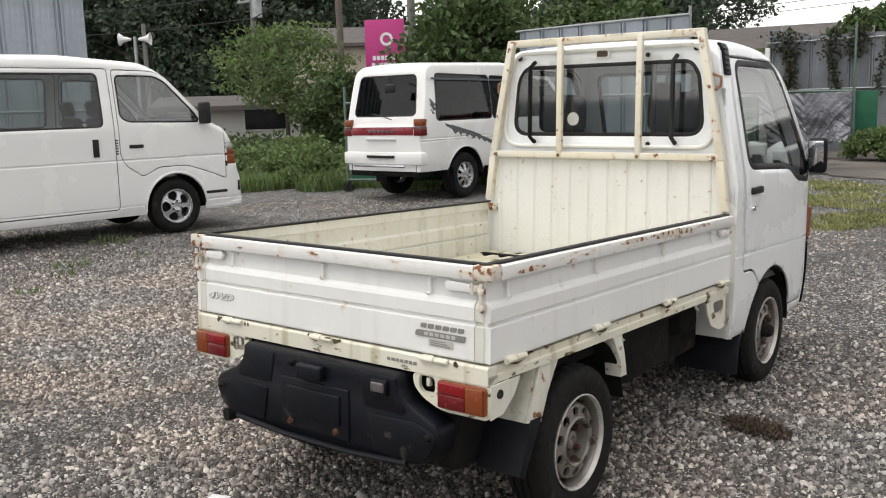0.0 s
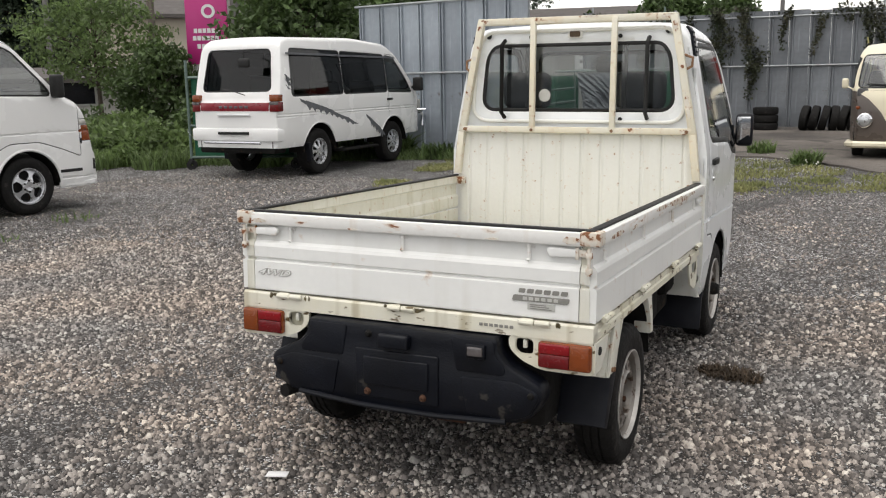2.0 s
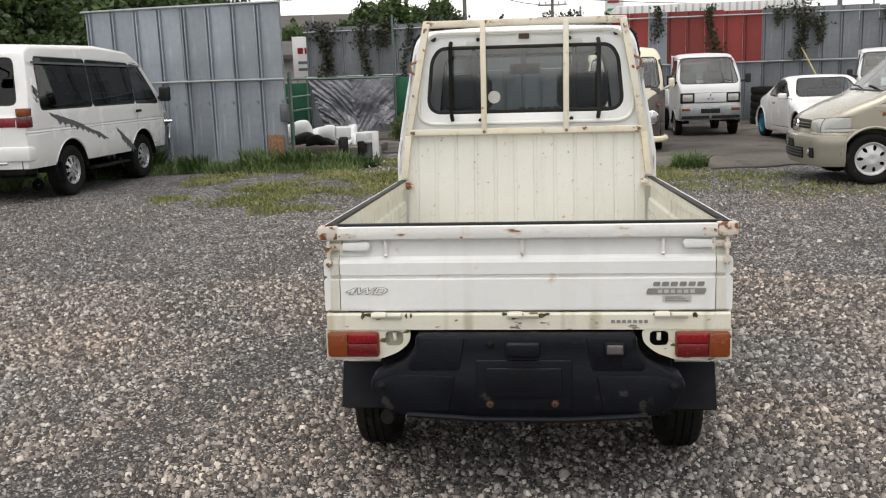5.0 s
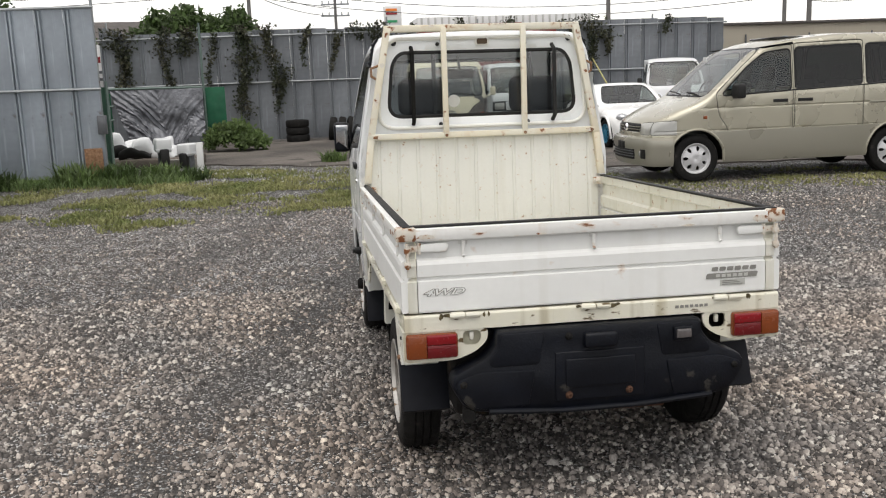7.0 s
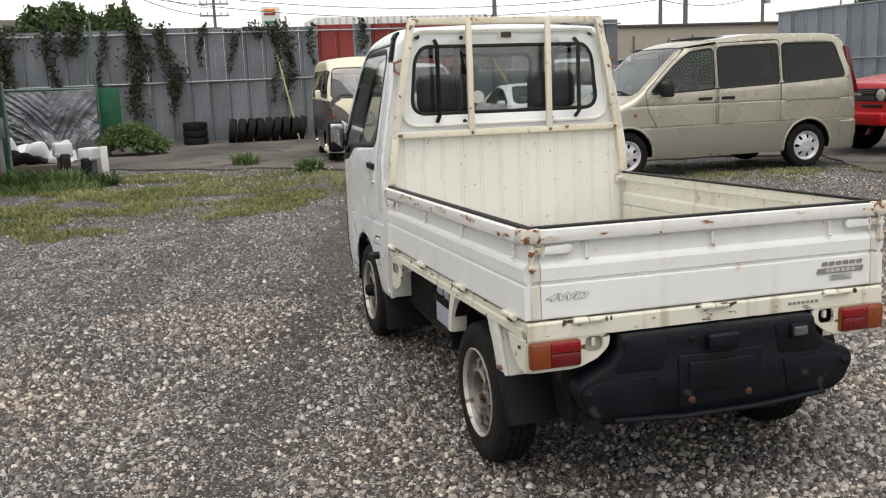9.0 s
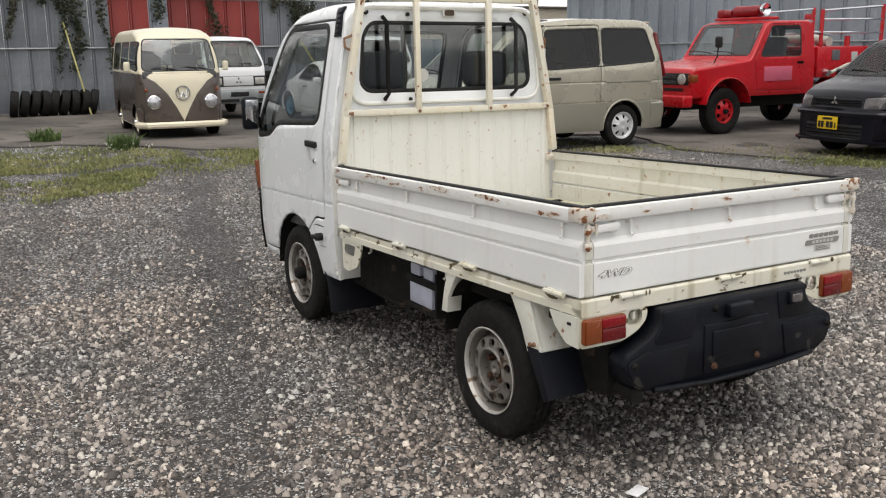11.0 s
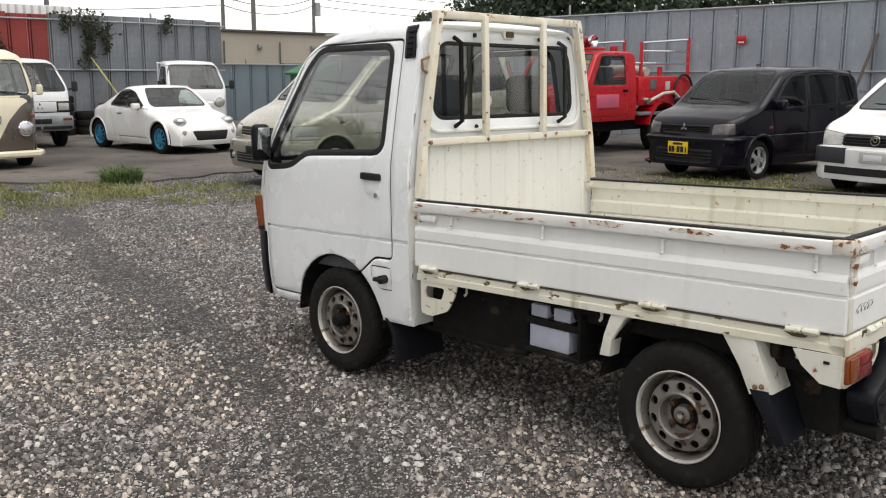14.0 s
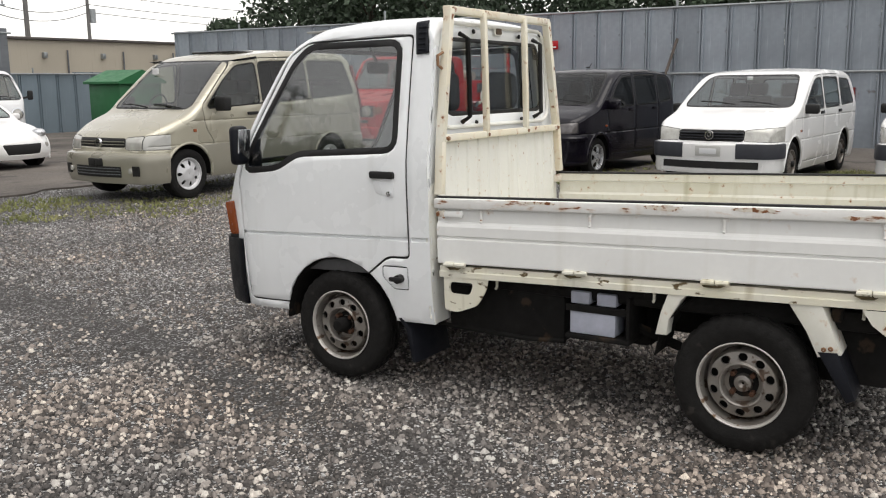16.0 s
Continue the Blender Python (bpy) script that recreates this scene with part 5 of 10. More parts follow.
# back wall: ribbed lower sheet, pressed frame round the window, fittings
bm = bmesh.new()
xs = [-0.632]
for k in range(12):
    c = -0.583 + k * 0.106
    xs += [c - 0.014, c - 0.008, c + 0.008, c + 0.014]
xs.append(0.632)
line = [(xs[0], 0.0)]
for k in range(12):
    c = -0.583 + k * 0.106
    line += [(c - 0.014, 0.0), (c - 0.007, 0.007), (c + 0.007, 0.007), (c + 0.014, 0.0)]
line.append((xs[-1], 0.0))
lo = [bm.verts.new((x, 1.905 + d, 0.702)) for x, d in line]
hi = [bm.verts.new((x * 0.985, 1.905 + d, 1.235)) for x, d in line]
for k in range(len(line) - 1):
    bm.faces.new((lo[k], lo[k + 1], hi[k + 1], hi[k]))
tp("ribbed_sheet", bm, "panel", None, "white ribbed steel sheet with rust specks", smooth=False, thick=-0.006)
bm = bmesh.new()
ring = [(x, 1.916, z) for x, z in round_poly([(-0.572, 1.270), (0.572, 1.270), (0.545, 1.60), (0.50, 1.735), (-0.50, 1.735), (-0.545, 1.60)], 0.10, 6)]
tube(bm, ring + ring[:1], 0.010, 8)
tp("pressed_rim", bm, "panel", None)
bm = bmesh.new()
prism(bm, round_poly([(-0.038, 1.695), (0.038, 1.695), (0.038, 1.735), (-0.038, 1.735)], 0.012), "y", 1.910, 1.918, 0.002)
slot = tp("cab_slot", bm, "panel", None)
bm = bmesh.new()
prism(bm, round_poly([(-0.028, 1.701), (0.028, 1.701), (0.028, 1.729), (-0.028, 1.729)], 0.008), "y", 1.906, 1.912)
tp("slot_cover", bm, "straw", slot, "dirty brown slot")
for x, z in ((-0.24, 1.705), (0.235, 1.70), (-0.235, 1.285), (0.245, 1.285), (0.475, 1.722), (-0.475, 1.715)):
    bm = bmesh.new()
    lathe(bm, [(1.913, 0.001), (1.912, 0.010 if abs(x) < 0.3 else 0.016), (1.919, 0.011)], 10, "y", (x, 0, z))
    tp("bolt_hole", bm, "rubber", None)
for s in (-1, 1):
    bm = bmesh.new()
    tube(bm, [(s * 0.383, 1.912, 1.29), (s * 0.384, 1.868, 1.315), (s * 0.384, 1.868, 1.665), (s * 0.383, 1.912, 1.69)], 0.011, 8)
    tp("window_bar", bm, "rubber" if s > 0 else "chassis", None, "dark steel window bar")
    bm = bmesh.new()
    rbox(bm, s * 0.262 - 0.011, s * 0.262 + 0.011, 1.925, 1.94, 1.335, 1.655, 0.003)
    tp("window_divider", bm, "rubber", None, "black window divider")
bm = bmesh.new()
lathe(bm, [(1.914, 0.001), (1.914, 0.032), (1.9165, 0.033)], 24, "y", (-0.16, 0, 1.405))
tp("round_sticker", bm, "palebadge", None, "pale round sticker")

# rust eaten into the rims, dirt caught at the foot of the wall and under the hinges
rot = random.Random(8)


def blotch(u0, u1, v0, v1, n=18):
    """A ragged outline inside a box."""
    cu, cv = (u0 + u1) / 2, (v0 + v1) / 2
    return [(cu + (u1 - u0) / 2 * math.cos(2 * math.pi * k / n) * rot.uniform(0.55, 1.0), cv + (v1 - v0) / 2 * math.sin(2 * math.pi * k / n) * rot.uniform(0.45, 1.0)) for k in range(n)]


for s, y0, y1, z0, z1 in ((1, 0.74, 1.06, 0.955, 0.981), (1, 0.98, 1.50, 0.944, 0.981), (1, 1.44, 1.62, 0.955, 0.980), (1, 0.10, 0.30, 0.936, 0.962), (1, 0.42, 0.50, 0.938, 0.955), (-1, 0.42, 0.62, 0.955, 0.981), (-1, 0.78, 0.96, 0.950, 0.980), (-1, 1.30, 1.48, 0.960, 0.980), (-1, 0.16, 0.24, 0.938, 0.958)):
    bm = bmesh.new()
    prism(bm, blotch(y0, y1, z0, z1), "x", s * 0.6868, s * 0.6884)
    tp("rust_patch", bm, "chipped", None, "flaking rust on the rim", smooth=False)
for x0, x1, z0, z1 in ((-0.63, -0.55, 0.938, 0.962), (0.56, 0.63, 0.936, 0.970), (0.30, 0.36, 0.936, 0.946), (-0.22, -0.17, 0.936, 0.945)):
    bm = bmesh.new()
    prism(bm, blotch(x0, x1, z0, z1), "y", -0.0118, -0.0102)
    tp("rust_patch", bm, "chipped", None, "flaking rust on the rim", smooth=False)
for k in range(14):
    x = -0.62 + k * 0.095
    bm = bmesh.new()
    prism(bm, blotch(x - 0.056, x + 0.056, 0.690, 0.704 + rot.uniform(0, 0.010), 14), "y", 1.880, 1.902)
    tp("dirt_clump", bm, "moss", None, "dark wet dirt at the foot of the wall", smooth=False)
for x in (-0.466, -0.006, 0.478):
    for k in range(8):
        u = x + rot.uniform(-0.10, 0.08)
        bm = bmesh.new()
        prism(bm, blotch(u, u + rot.uniform(0.008, 0.035), 0.664 - rot.uniform(0, 0.016), 0.675, 10), "y", -0.0056, -0.0042)
        tp("grime_patch", bm, "moss", sill, "dark mossy grime", smooth=False)
for s in (-1, 1):
    for y in (0.13, 0.67, 1.235, 1.80):
        u = y + rot.uniform(-0.05, 0.0)
        bm = bmesh.new()
        prism(bm, blotch(u - 0.03, u + 0.07, 0.648, 0.676, 12), "x", s * 0.6752, s * 0.6768)
        tp("grime_patch", bm, "moss", None, "dark mossy grime", smooth=False)

# headboard guard
guard = []
bm = bmesh.new()
rbox(bm, -0.525, 0.525, 1.872, 1.912, 1.768, 1.803, 0.005)
guard.append(("guard_top_bar", bm))
bm = bmesh.new()
rbox(bm, -0.612, 0.612, 1.866, 1.898, 1.211, 1.243, 0.004)
guard.append(("guard_cross_bar", bm))
for x in (-0.213, 0.216):
    bm = bmesh.new()
    rbox(bm, x - 0.0145, x + 0.0145, 1.862, 1.888, 1.215, 1.790, 0.004)
    guard.append(("guard_upright", bm))
for s in (-1, 1):
    bm = bmesh.new()
    for (xa, za), (xb, zb) in (((0.505, 1.79), (0.615, 1.215)), ((0.615, 1.215), (0.642, 0.985))):
        prism(bm, [(s * (xa - 0.016), za), (s * (xa + 0.020), za), (s * (xb + 0.020), zb), (s * (xb - 0.016), zb)], "y", 1.868, 1.906, 0.004)
    guard.append(("guard_post", bm))
    bm = bmesh.new()
    tube(bm, [(s * 0.56, 1.895, 1.60), (s * 0.60, 1.90, 1.585), (s * 0.598, 1.90, 1.545), (s * 0.573, 1.895, 1.53)], 0.007, 6)
    guard.append(("rope_loop", bm))
for nm, bm in guard:
    g = tp(nm, bm, "rust" if nm == "rope_loop" else "rusty", None, "rust-stained cream guard bar" if nm != "rope_loop" else "rusty rope loop")
    if nm == "guard_cross_bar":
        for x in (-0.59, -0.213, 0.216, 0.59):
            bm = bmesh.new()
            lathe(bm, [(1.857, 0.001), (1.857, 0.008), (1.866, 0.010)], 6, "y", (x, 0, 1.226))
            tp("guard_bolt", bm, "rust", g)
for x0, x1, z0, z1, y in ((-0.525, -0.45, 1.770, 1.802, 1.872), (0.44, 0.525, 1.772, 1.803, 1.872), (-0.30, -0.255, 1.790, 1.803, 1.872), (0.05, 0.13, 1.793, 1.803, 1.872), (-0.12, -0.09, 1.768, 1.778, 1.872), (-0.612, -0.555, 1.213, 1.242, 1.866), (0.55, 0.612, 1.212, 1.240, 1.866), (-0.40, -0.33, 1.211, 1.220, 1.866), (0.33, 0.37, 1.232, 1.243, 1.866)):
    bm = bmesh.new()
    prism(bm, blotch(x0, x1, z0, z1), "y", y - 0.0014, y + 0.0006)
    tp("guard_rust", bm, "chipped", None, "flaking rust on the guard", smooth=False)
for s, t0, t1 in ((-1, 0.02, 0.10), (-1, 0.30, 0.36), (-1, 0.55, 0.72), (1, 0.03, 0.16), (1, 0.40, 0.46), (1, 0.62, 0.90)):
    bm = bmesh.new()
    run = [(s * (0.505 + 0.11 * t + v), 1.79 - 0.575 * t) for v, t in blotch(-0.013, 0.016, t0, t1)]
    prism(bm, run, "y", 1.8664, 1.8686)
    tp("guard_rust", bm, "chipped", None, "flaking rust on the guard", smooth=False)
for s in (-1, 1):
    bm = bmesh.new()
    tube(bm, [(s * 0.635, 1.88, 0.945), (s * 0.60, 1.86, 0.945)], 0.009, 8)
    rbox(bm, min(s * 0.60, s * 0.66), max(s * 0.60, s * 0.66), 1.87, 1.90, 0.925, 0.965, 0.004)
    tp("gate_pin", bm, "chipped", None, "rusty gate pin")


# ---- parked vehicles ----
def mirror_pair(parent, x, y, z, mat="rubber", size=(0.17, 0.09, 0.13)):
    for s in (-1, 1):
        bm = bmesh.new()
        rbox(bm, s * x - size[0] / 2, s * x + size[0] / 2, y - size[1] / 2, y + size[1] / 2, z - size[2] / 2, z + size[2] / 2, 0.03, 3)
        tube(bm, [(s * x, y, z - 0.03), (s * (x - 0.16), y + 0.02, z - 0.06)], 0.022, 6)
        part("door_mirror", bm, mat, parent)


BOW = {}


def follow(bm, parent):
    """Sets fittings of nose and tail back with the bow of the skin they sit in."""
    if parent.name in BOW:
        for v in bm.verts:
            v.co.y -= bowed(*BOW[parent.name], v.co.x, v.co.y)
    return bm


def lamp_on(parent, name, mat, x0, x1, z0, z1, y0, y1, bevel=0.015, both=True, label=""):
    """Lamps, grilles and plates set into the front or rear; both: on both sides."""
    for s in ((-1, 1) if both else (1,)):
        bm = bmesh.new()
        rbox(bm, min(s * x0, s * x1), max(s * x0, s * x1), min(y0, y1), max(y0, y1), z0, z1, bevel, 2)
        part(name, follow(bm, parent), mat, parent, label)


def bars(parent, name, mat, x0, x1, zs, y0, y1, h=0.012):
    """Slats across the nose, bent with it."""
    for z in zs:
        bm = bmesh.new()
        rows = []
        for k in range(13):
            x = x0 + (x1 - x0) * k / 12
            rows.append([bm.verts.new((x, y, q)) for y, q in ((y0, z), (y1, z), (y1, z + h), (y0, z + h))])
        for a, b in zip(rows, rows[1:]):
            for q in range(4):
                bm.faces.new((a[q], b[q], b[(q + 1) % 4], a[(q + 1) % 4]))
        bm.faces.new(rows[0]), bm.faces.new(rows[-1][::-1])
        bmesh.ops.recalc_face_normals(bm, faces=bm.faces)
        part(name, follow(bm, parent), mat, parent, smooth=False)


def wrap(parent, name, mat, profile, half, y0, bow, corner, y_end, span=(-1.0, 1.0), label="", proud=0.0):
    """A bumper bent round the nose: profile of (outward, height); span: which share of the way from side to side it covers."""
    path = []
    for k in range(11):
        x = (half - corner) * k / 10
        path.append(Vector((x, y0 - bow * (x / half) ** 2)))
    c = path[-1] - Vector((0, corner))
    for k in range(1, 9):
        a = math.pi / 2 * (1 - k / 8)
        path.append(c + Vector((math.cos(a), math.sin(a))) * corner)
    for k in range(1, 5):
        path.append(Vector((half, c.y + (y_end - c.y) * k / 4)))
    path = [Vector((-p.x, p.y)) for p in path[:0:-1]] + path
    n = len(path)
    bm, rows = bmesh.new(), []
    for i, p in enumerate(path):
        if not span[0] <= 2 * i / (n - 1) - 1 <= span[1]:
            continue
        d = (path[min(i + 1, n - 1)] - path[max(i - 1, 0)]).normalized()
        out = Vector((-d.y, d.x))
        rows.append([bm.verts.new((p.x + out.x * (o + proud), p.y + out.y * (o + proud), z)) for o, z in profile])
    m = len(profile)
    for a, b in zip(rows, rows[1:]):
        for k in range(m):
            bm.faces.new((a[k], a[(k + 1) % m], b[(k + 1) % m], b[k]))
    bm.faces.new(rows[0]), bm.faces.new(rows[-1][::-1])
    bmesh.ops.recalc_face_normals(bm, faces=bm.faces)
    return part(name, bm, mat, parent, label)


def wiper(parent, x, y, z, length, slope, mat="rubber", tilt=0.0):
    bm = bmesh.new()
    tube(bm, [(x, y, z), (x + length * 0.5, y - slope * 0.03, z + 0.03 + tilt * 0.5), (x + length, y - slope * 0.05, z + 0.04 + tilt)], 0.009, 6)
    part("wiper", bm, mat, parent)


def car_body(car, top, width, bottom, belt, lean, paint, wheels, wheel_kw, arch, side_windows=(), glasses=(), doors=(), front=None, rear=None, trim=None, ends=(0.35, 0.12, 0.25, 0.08), round_top=0.12, floor=0.32, seats=(), lower=None, lining="dash", patches=(), bow=(0.0, 0.0), creases=(), lips=0.012):
    """The common build of a car: skin with cut windows, doors, arches and bumpers, wheels, floor and seats."""
    skin = shell(top, width, bottom, belt, lean, round_top, 0.02, ends, bow=bow, creases=creases)
    BOW[car.name] = (bow, max(p[0] for p in top), min(p[0] for p in top), width / 2)
    for y in wheels:
        take(skin, cut(skin, ring_points(y, wheel_kw["r"] * 1.02, arch, arch, 26), "x")).free()
    for k, (poly, mt) in enumerate(side_windows):
        for s in (-1, 1):
            window(skin, round_poly(poly, 0.05, 3), "x", car, mt, 0.02, lambda c, s=s: c.x * s > 0, "side_window")
    if front:
        window(skin, round_poly(front[0], 0.08, 3), "y", car, front[1], 0.02, lambda c: c.y > front[2], "windscreen")
    if rear:
        window(skin, round_poly(rear[0], 0.07, 3), "y", car, rear[1], 0.02, lambda c: c.y < rear[2], "rear_window")
    for row in patches:
        patch(skin, car, *row)
    if lower:
        band = take(skin, cut(skin, lower[0], "x"))
        part("lower_body", band, lower[1], car, thick=0.012)
    for poly in doors:
        leaf_door(skin, round_poly(poly, 0.05, 3), car, paint, 0.010, "door")
    part("body", skin, paint, car, thick=0.012)
    if trim:
        trim(car)
    kw = dict(wheel_kw)
    r, w = kw.pop("r"), kw.pop("w")
    for y in wheels:
        for s in (-1, 1):
            wheel(car, s * (width / 2 - 0.035), y, r, r, w, **kw)
            bm = bmesh.new()
            rows = []
            for k in range(13):
                a = math.pi * k / 12
                rows.append([bm.verts.new((x, y + arch * 0.99 * math.cos(a), r * 1.02 + arch * 0.99 * math.sin(a))) for x in (s * (width / 2 - 0.015), s * (width / 2 - 0.30))])
            for a, b in zip(rows, rows[1:]):
                bm.faces.new((a[0], a[1], b[1], b[0]))
            part("wheel_housing", bm, "chassis", car, thick=0.01)
            if lips:
                bm = bmesh.new()
                lo = math.asin(max(-0.95, min(0.9, (bottom + 0.03 - r * 1.02) / arch)))
                tube(bm, [(s * (width / 2 - 0.010 - 0.03 * max(0.0, 1 - (r * 1.02 + arch * math.sin(a) - bottom) / 0.25) ** 2), y + (arch + 0.004) * math.cos(a), r * 1.02 + (arch + 0.004) * math.sin(a)) for a in (lo + (math.pi - 2 * lo) * k / 20 for k in range(21))], lips + 0.006, 8)
                part("arch_lip", bm, paint, car)
    ys = [p[0] for p in top]
    bm = bmesh.new()
    a, b, ra = min(wheels), max(wheels), arch + 0.04
    rbox(bm, -width / 2 + 0.30, width / 2 - 0.30, min(ys) + 0.12, max(ys) - 0.12, bottom + 0.0, floor + 0.18, 0.02)
    rbox(bm, -width / 2 + 0.05, width / 2 - 0.05, a + ra, b - ra, bottom + 0.02, floor + 0.18, 0.02)
    part("underbody", bm, "chassis", car)
    for y, z in seats:
        seat_pair(car, y, z, "seat", width * 0.22, 0.46)
    bm = bmesh.new()
    rbox(bm, -width / 2 + 0.12, width / 2 - 0.12, front[2] - 0.05 if front else -1.0, (front[2] if front else -1.0) + 0.30, belt - 0.28, belt - 0.05, 0.05)
    part("dashboard", bm, lining, car)


def patch(skin, car, name, poly, mat, y0, label="", gap=0.006):
    """Lamps and grilles flush in the nose, cut from the skin, on both sides unless they cross the middle."""
    for s in ((-1, 1) if min(p[0] for p in poly) >= 0 else (1,)):
        pts = round_poly([(s * p[0], p[1]) for p in poly], 0.02, 2)
        rim = take(skin, cut(skin, grow(pts, gap), "y", lambda c: c.y > y0))
        lens = take(rim, cut(rim, pts, "y", lambda c: c.y > y0))
        ob = part(name, lens, mat, car, label, thick=0.012)
        part("seal", rim, "rubber", ob, thick=0.016)


def handle(car, x, y, z, mat="rubber", w=0.17):
    for s in (-1, 1):
        bm = bmesh.new()
        rbox(bm, s * x - 0.012, s * x + 0.012, y - w / 2, y + w / 2, z - 0.02, z + 0.02, 0.008)
        part("door_handle", bm, mat, car)


# white one-box van in front of the weeds
van = thing("delivery_van", "white one-box van with dark windows and five-spoke wheels", "van", heading(-7.86, 5.55, 0.13, 0.99), "parked vehicles")


def van_trim(c):
    lamp_on(c, "bumper_slot", "rubber", 0.735, 0.800, 0.44, 0.57, -0.10, -0.015, 0.01)
    wrap(c, "bumper_edge", "white", [(0.0, 0.275), (0.022, 0.28), (0.022, 0.315), (0.0, 0.325)], 0.805, -0.005, 0.05, 0.12, -0.50)
    lamp_on(c, "side_strip", "rubber", 0.838, 0.850, 0.44, 0.475, -0.56, -0.24, 0.004)
    lamp_on(c, "side_strip", "rubber", 0.845, 0.853, 0.93, 0.975, -3.7, -2.95, 0.004)
    mirror_pair(c, 0.92, -0.56, 1.42, "rubber", (0.16, 0.10, 0.26))
    handle(c, 0.852, -1.42, 1.06, "rubber", 0.17)
    for k in range(6):
        lamp_on(c, "vent_slot", "rubber", 0.846, 0.852, 0.98 + k * 0.03, 0.995 + k * 0.03, -1.665, -1.635, 0.002)
    for s in (-1, 1):
        bm = bmesh.new()
        rbox(bm, s * 0.850 - 0.012, s * 0.850 + 0.012, -1.93, -1.86, 0.96, 1.16, 0.010)
        part("door_handle", bm, "rubber", c, "black upright handle")
    bars(c, "grille_bar", "chrome", -0.45, 0.45, (0.82, 0.88, 0.94), -0.10, -0.035)
    wiper(c, -0.55, -0.42, 1.37, 0.6, 1)


car_body(van, [(-0.03, 0.250), (0.0, 0.450), (0.0, 0.700), (-0.045, 0.770), (-0.095, 1.040), (-0.16, 1.190), (-0.25, 1.275), (-0.43, 1.350), (-0.98, 1.915), (-1.22, 2.035), (-2.2, 2.115), (-4.4, 2.097), (-4.6, 1.983), (-4.69, 1.014), (-4.69, 0.300)],
         1.695, 0.26, 1.26, 0.12, "white", (-0.95, -3.665), dict(r=0.325, w=0.19, rim_r=0.205, rim_mat="alloy", holes=5, hole=(0.34, 0.93, 0.72), cap=0.04, nuts=6), 0.395,
         [([(-1.57, 1.40), (-1.48, 1.352), (-0.60, 1.325), (-0.68, 1.44), (-1.00, 1.79), (-1.12, 1.845), (-1.57, 1.855)], "glass"), ([(-3.26, 1.305), (-1.80, 1.305), (-1.80, 1.875), (-3.26, 1.880)], "tint_glass"), ([(-4.45, 1.322), (-3.42, 1.310), (-3.42, 1.875), (-4.40, 1.875)], "dark_glass")],
         doors=[[(-1.62, 0.96), (-1.56, 0.84), (-1.36, 0.70), (-1.15, 0.80), (-0.80, 0.80), (-0.50, 0.70), (-0.27, 0.60), (-0.27, 1.24), (-0.46, 1.315), (-1.02, 1.89), (-1.14, 1.92), (-1.62, 1.935)], [(-3.32, 0.34), (-1.66, 0.34), (-1.66, 1.945), (-3.32, 1.955)]],
         front=([(-0.68, 1.385), (0.68, 1.385), (0.60, 1.90), (-0.60, 1.90)], "screen", -0.95), rear=([(-0.66, 1.242), (0.66, 1.242), (0.60, 1.903), (-0.60, 1.903)], "dark_glass", -4.5), trim=van_trim, seats=((-1.55, 0.76), (-2.75, 0.76)), floor=0.40,
         patches=(("turn_lamp", [(0.715, 0.79), (0.95, 0.79), (0.95, 0.965), (0.715, 0.965)], "lamp_amber", -0.26, "amber wrap-round turn lamp"), ("head_lamp", [(0.46, 0.80), (0.70, 0.80), (0.70, 0.98), (0.95, 0.98), (0.95, 1.04), (0.46, 1.03)], "lamp_clear", -0.27, "clear wrap-round headlamp")),
         bow=(0.05, 0.03), creases=(0.375, 0.905), ends=(0.26, 0.075, 0.25, 0.08))

# white four-wheel-drive van with dark windows
wagon = thing("tall_wagon_van", "white four-wheel-drive van with dark windows and a burgundy rear band", "van", heading(-7.16, 12.62, 0.02, 1.0), "parked vehicles")


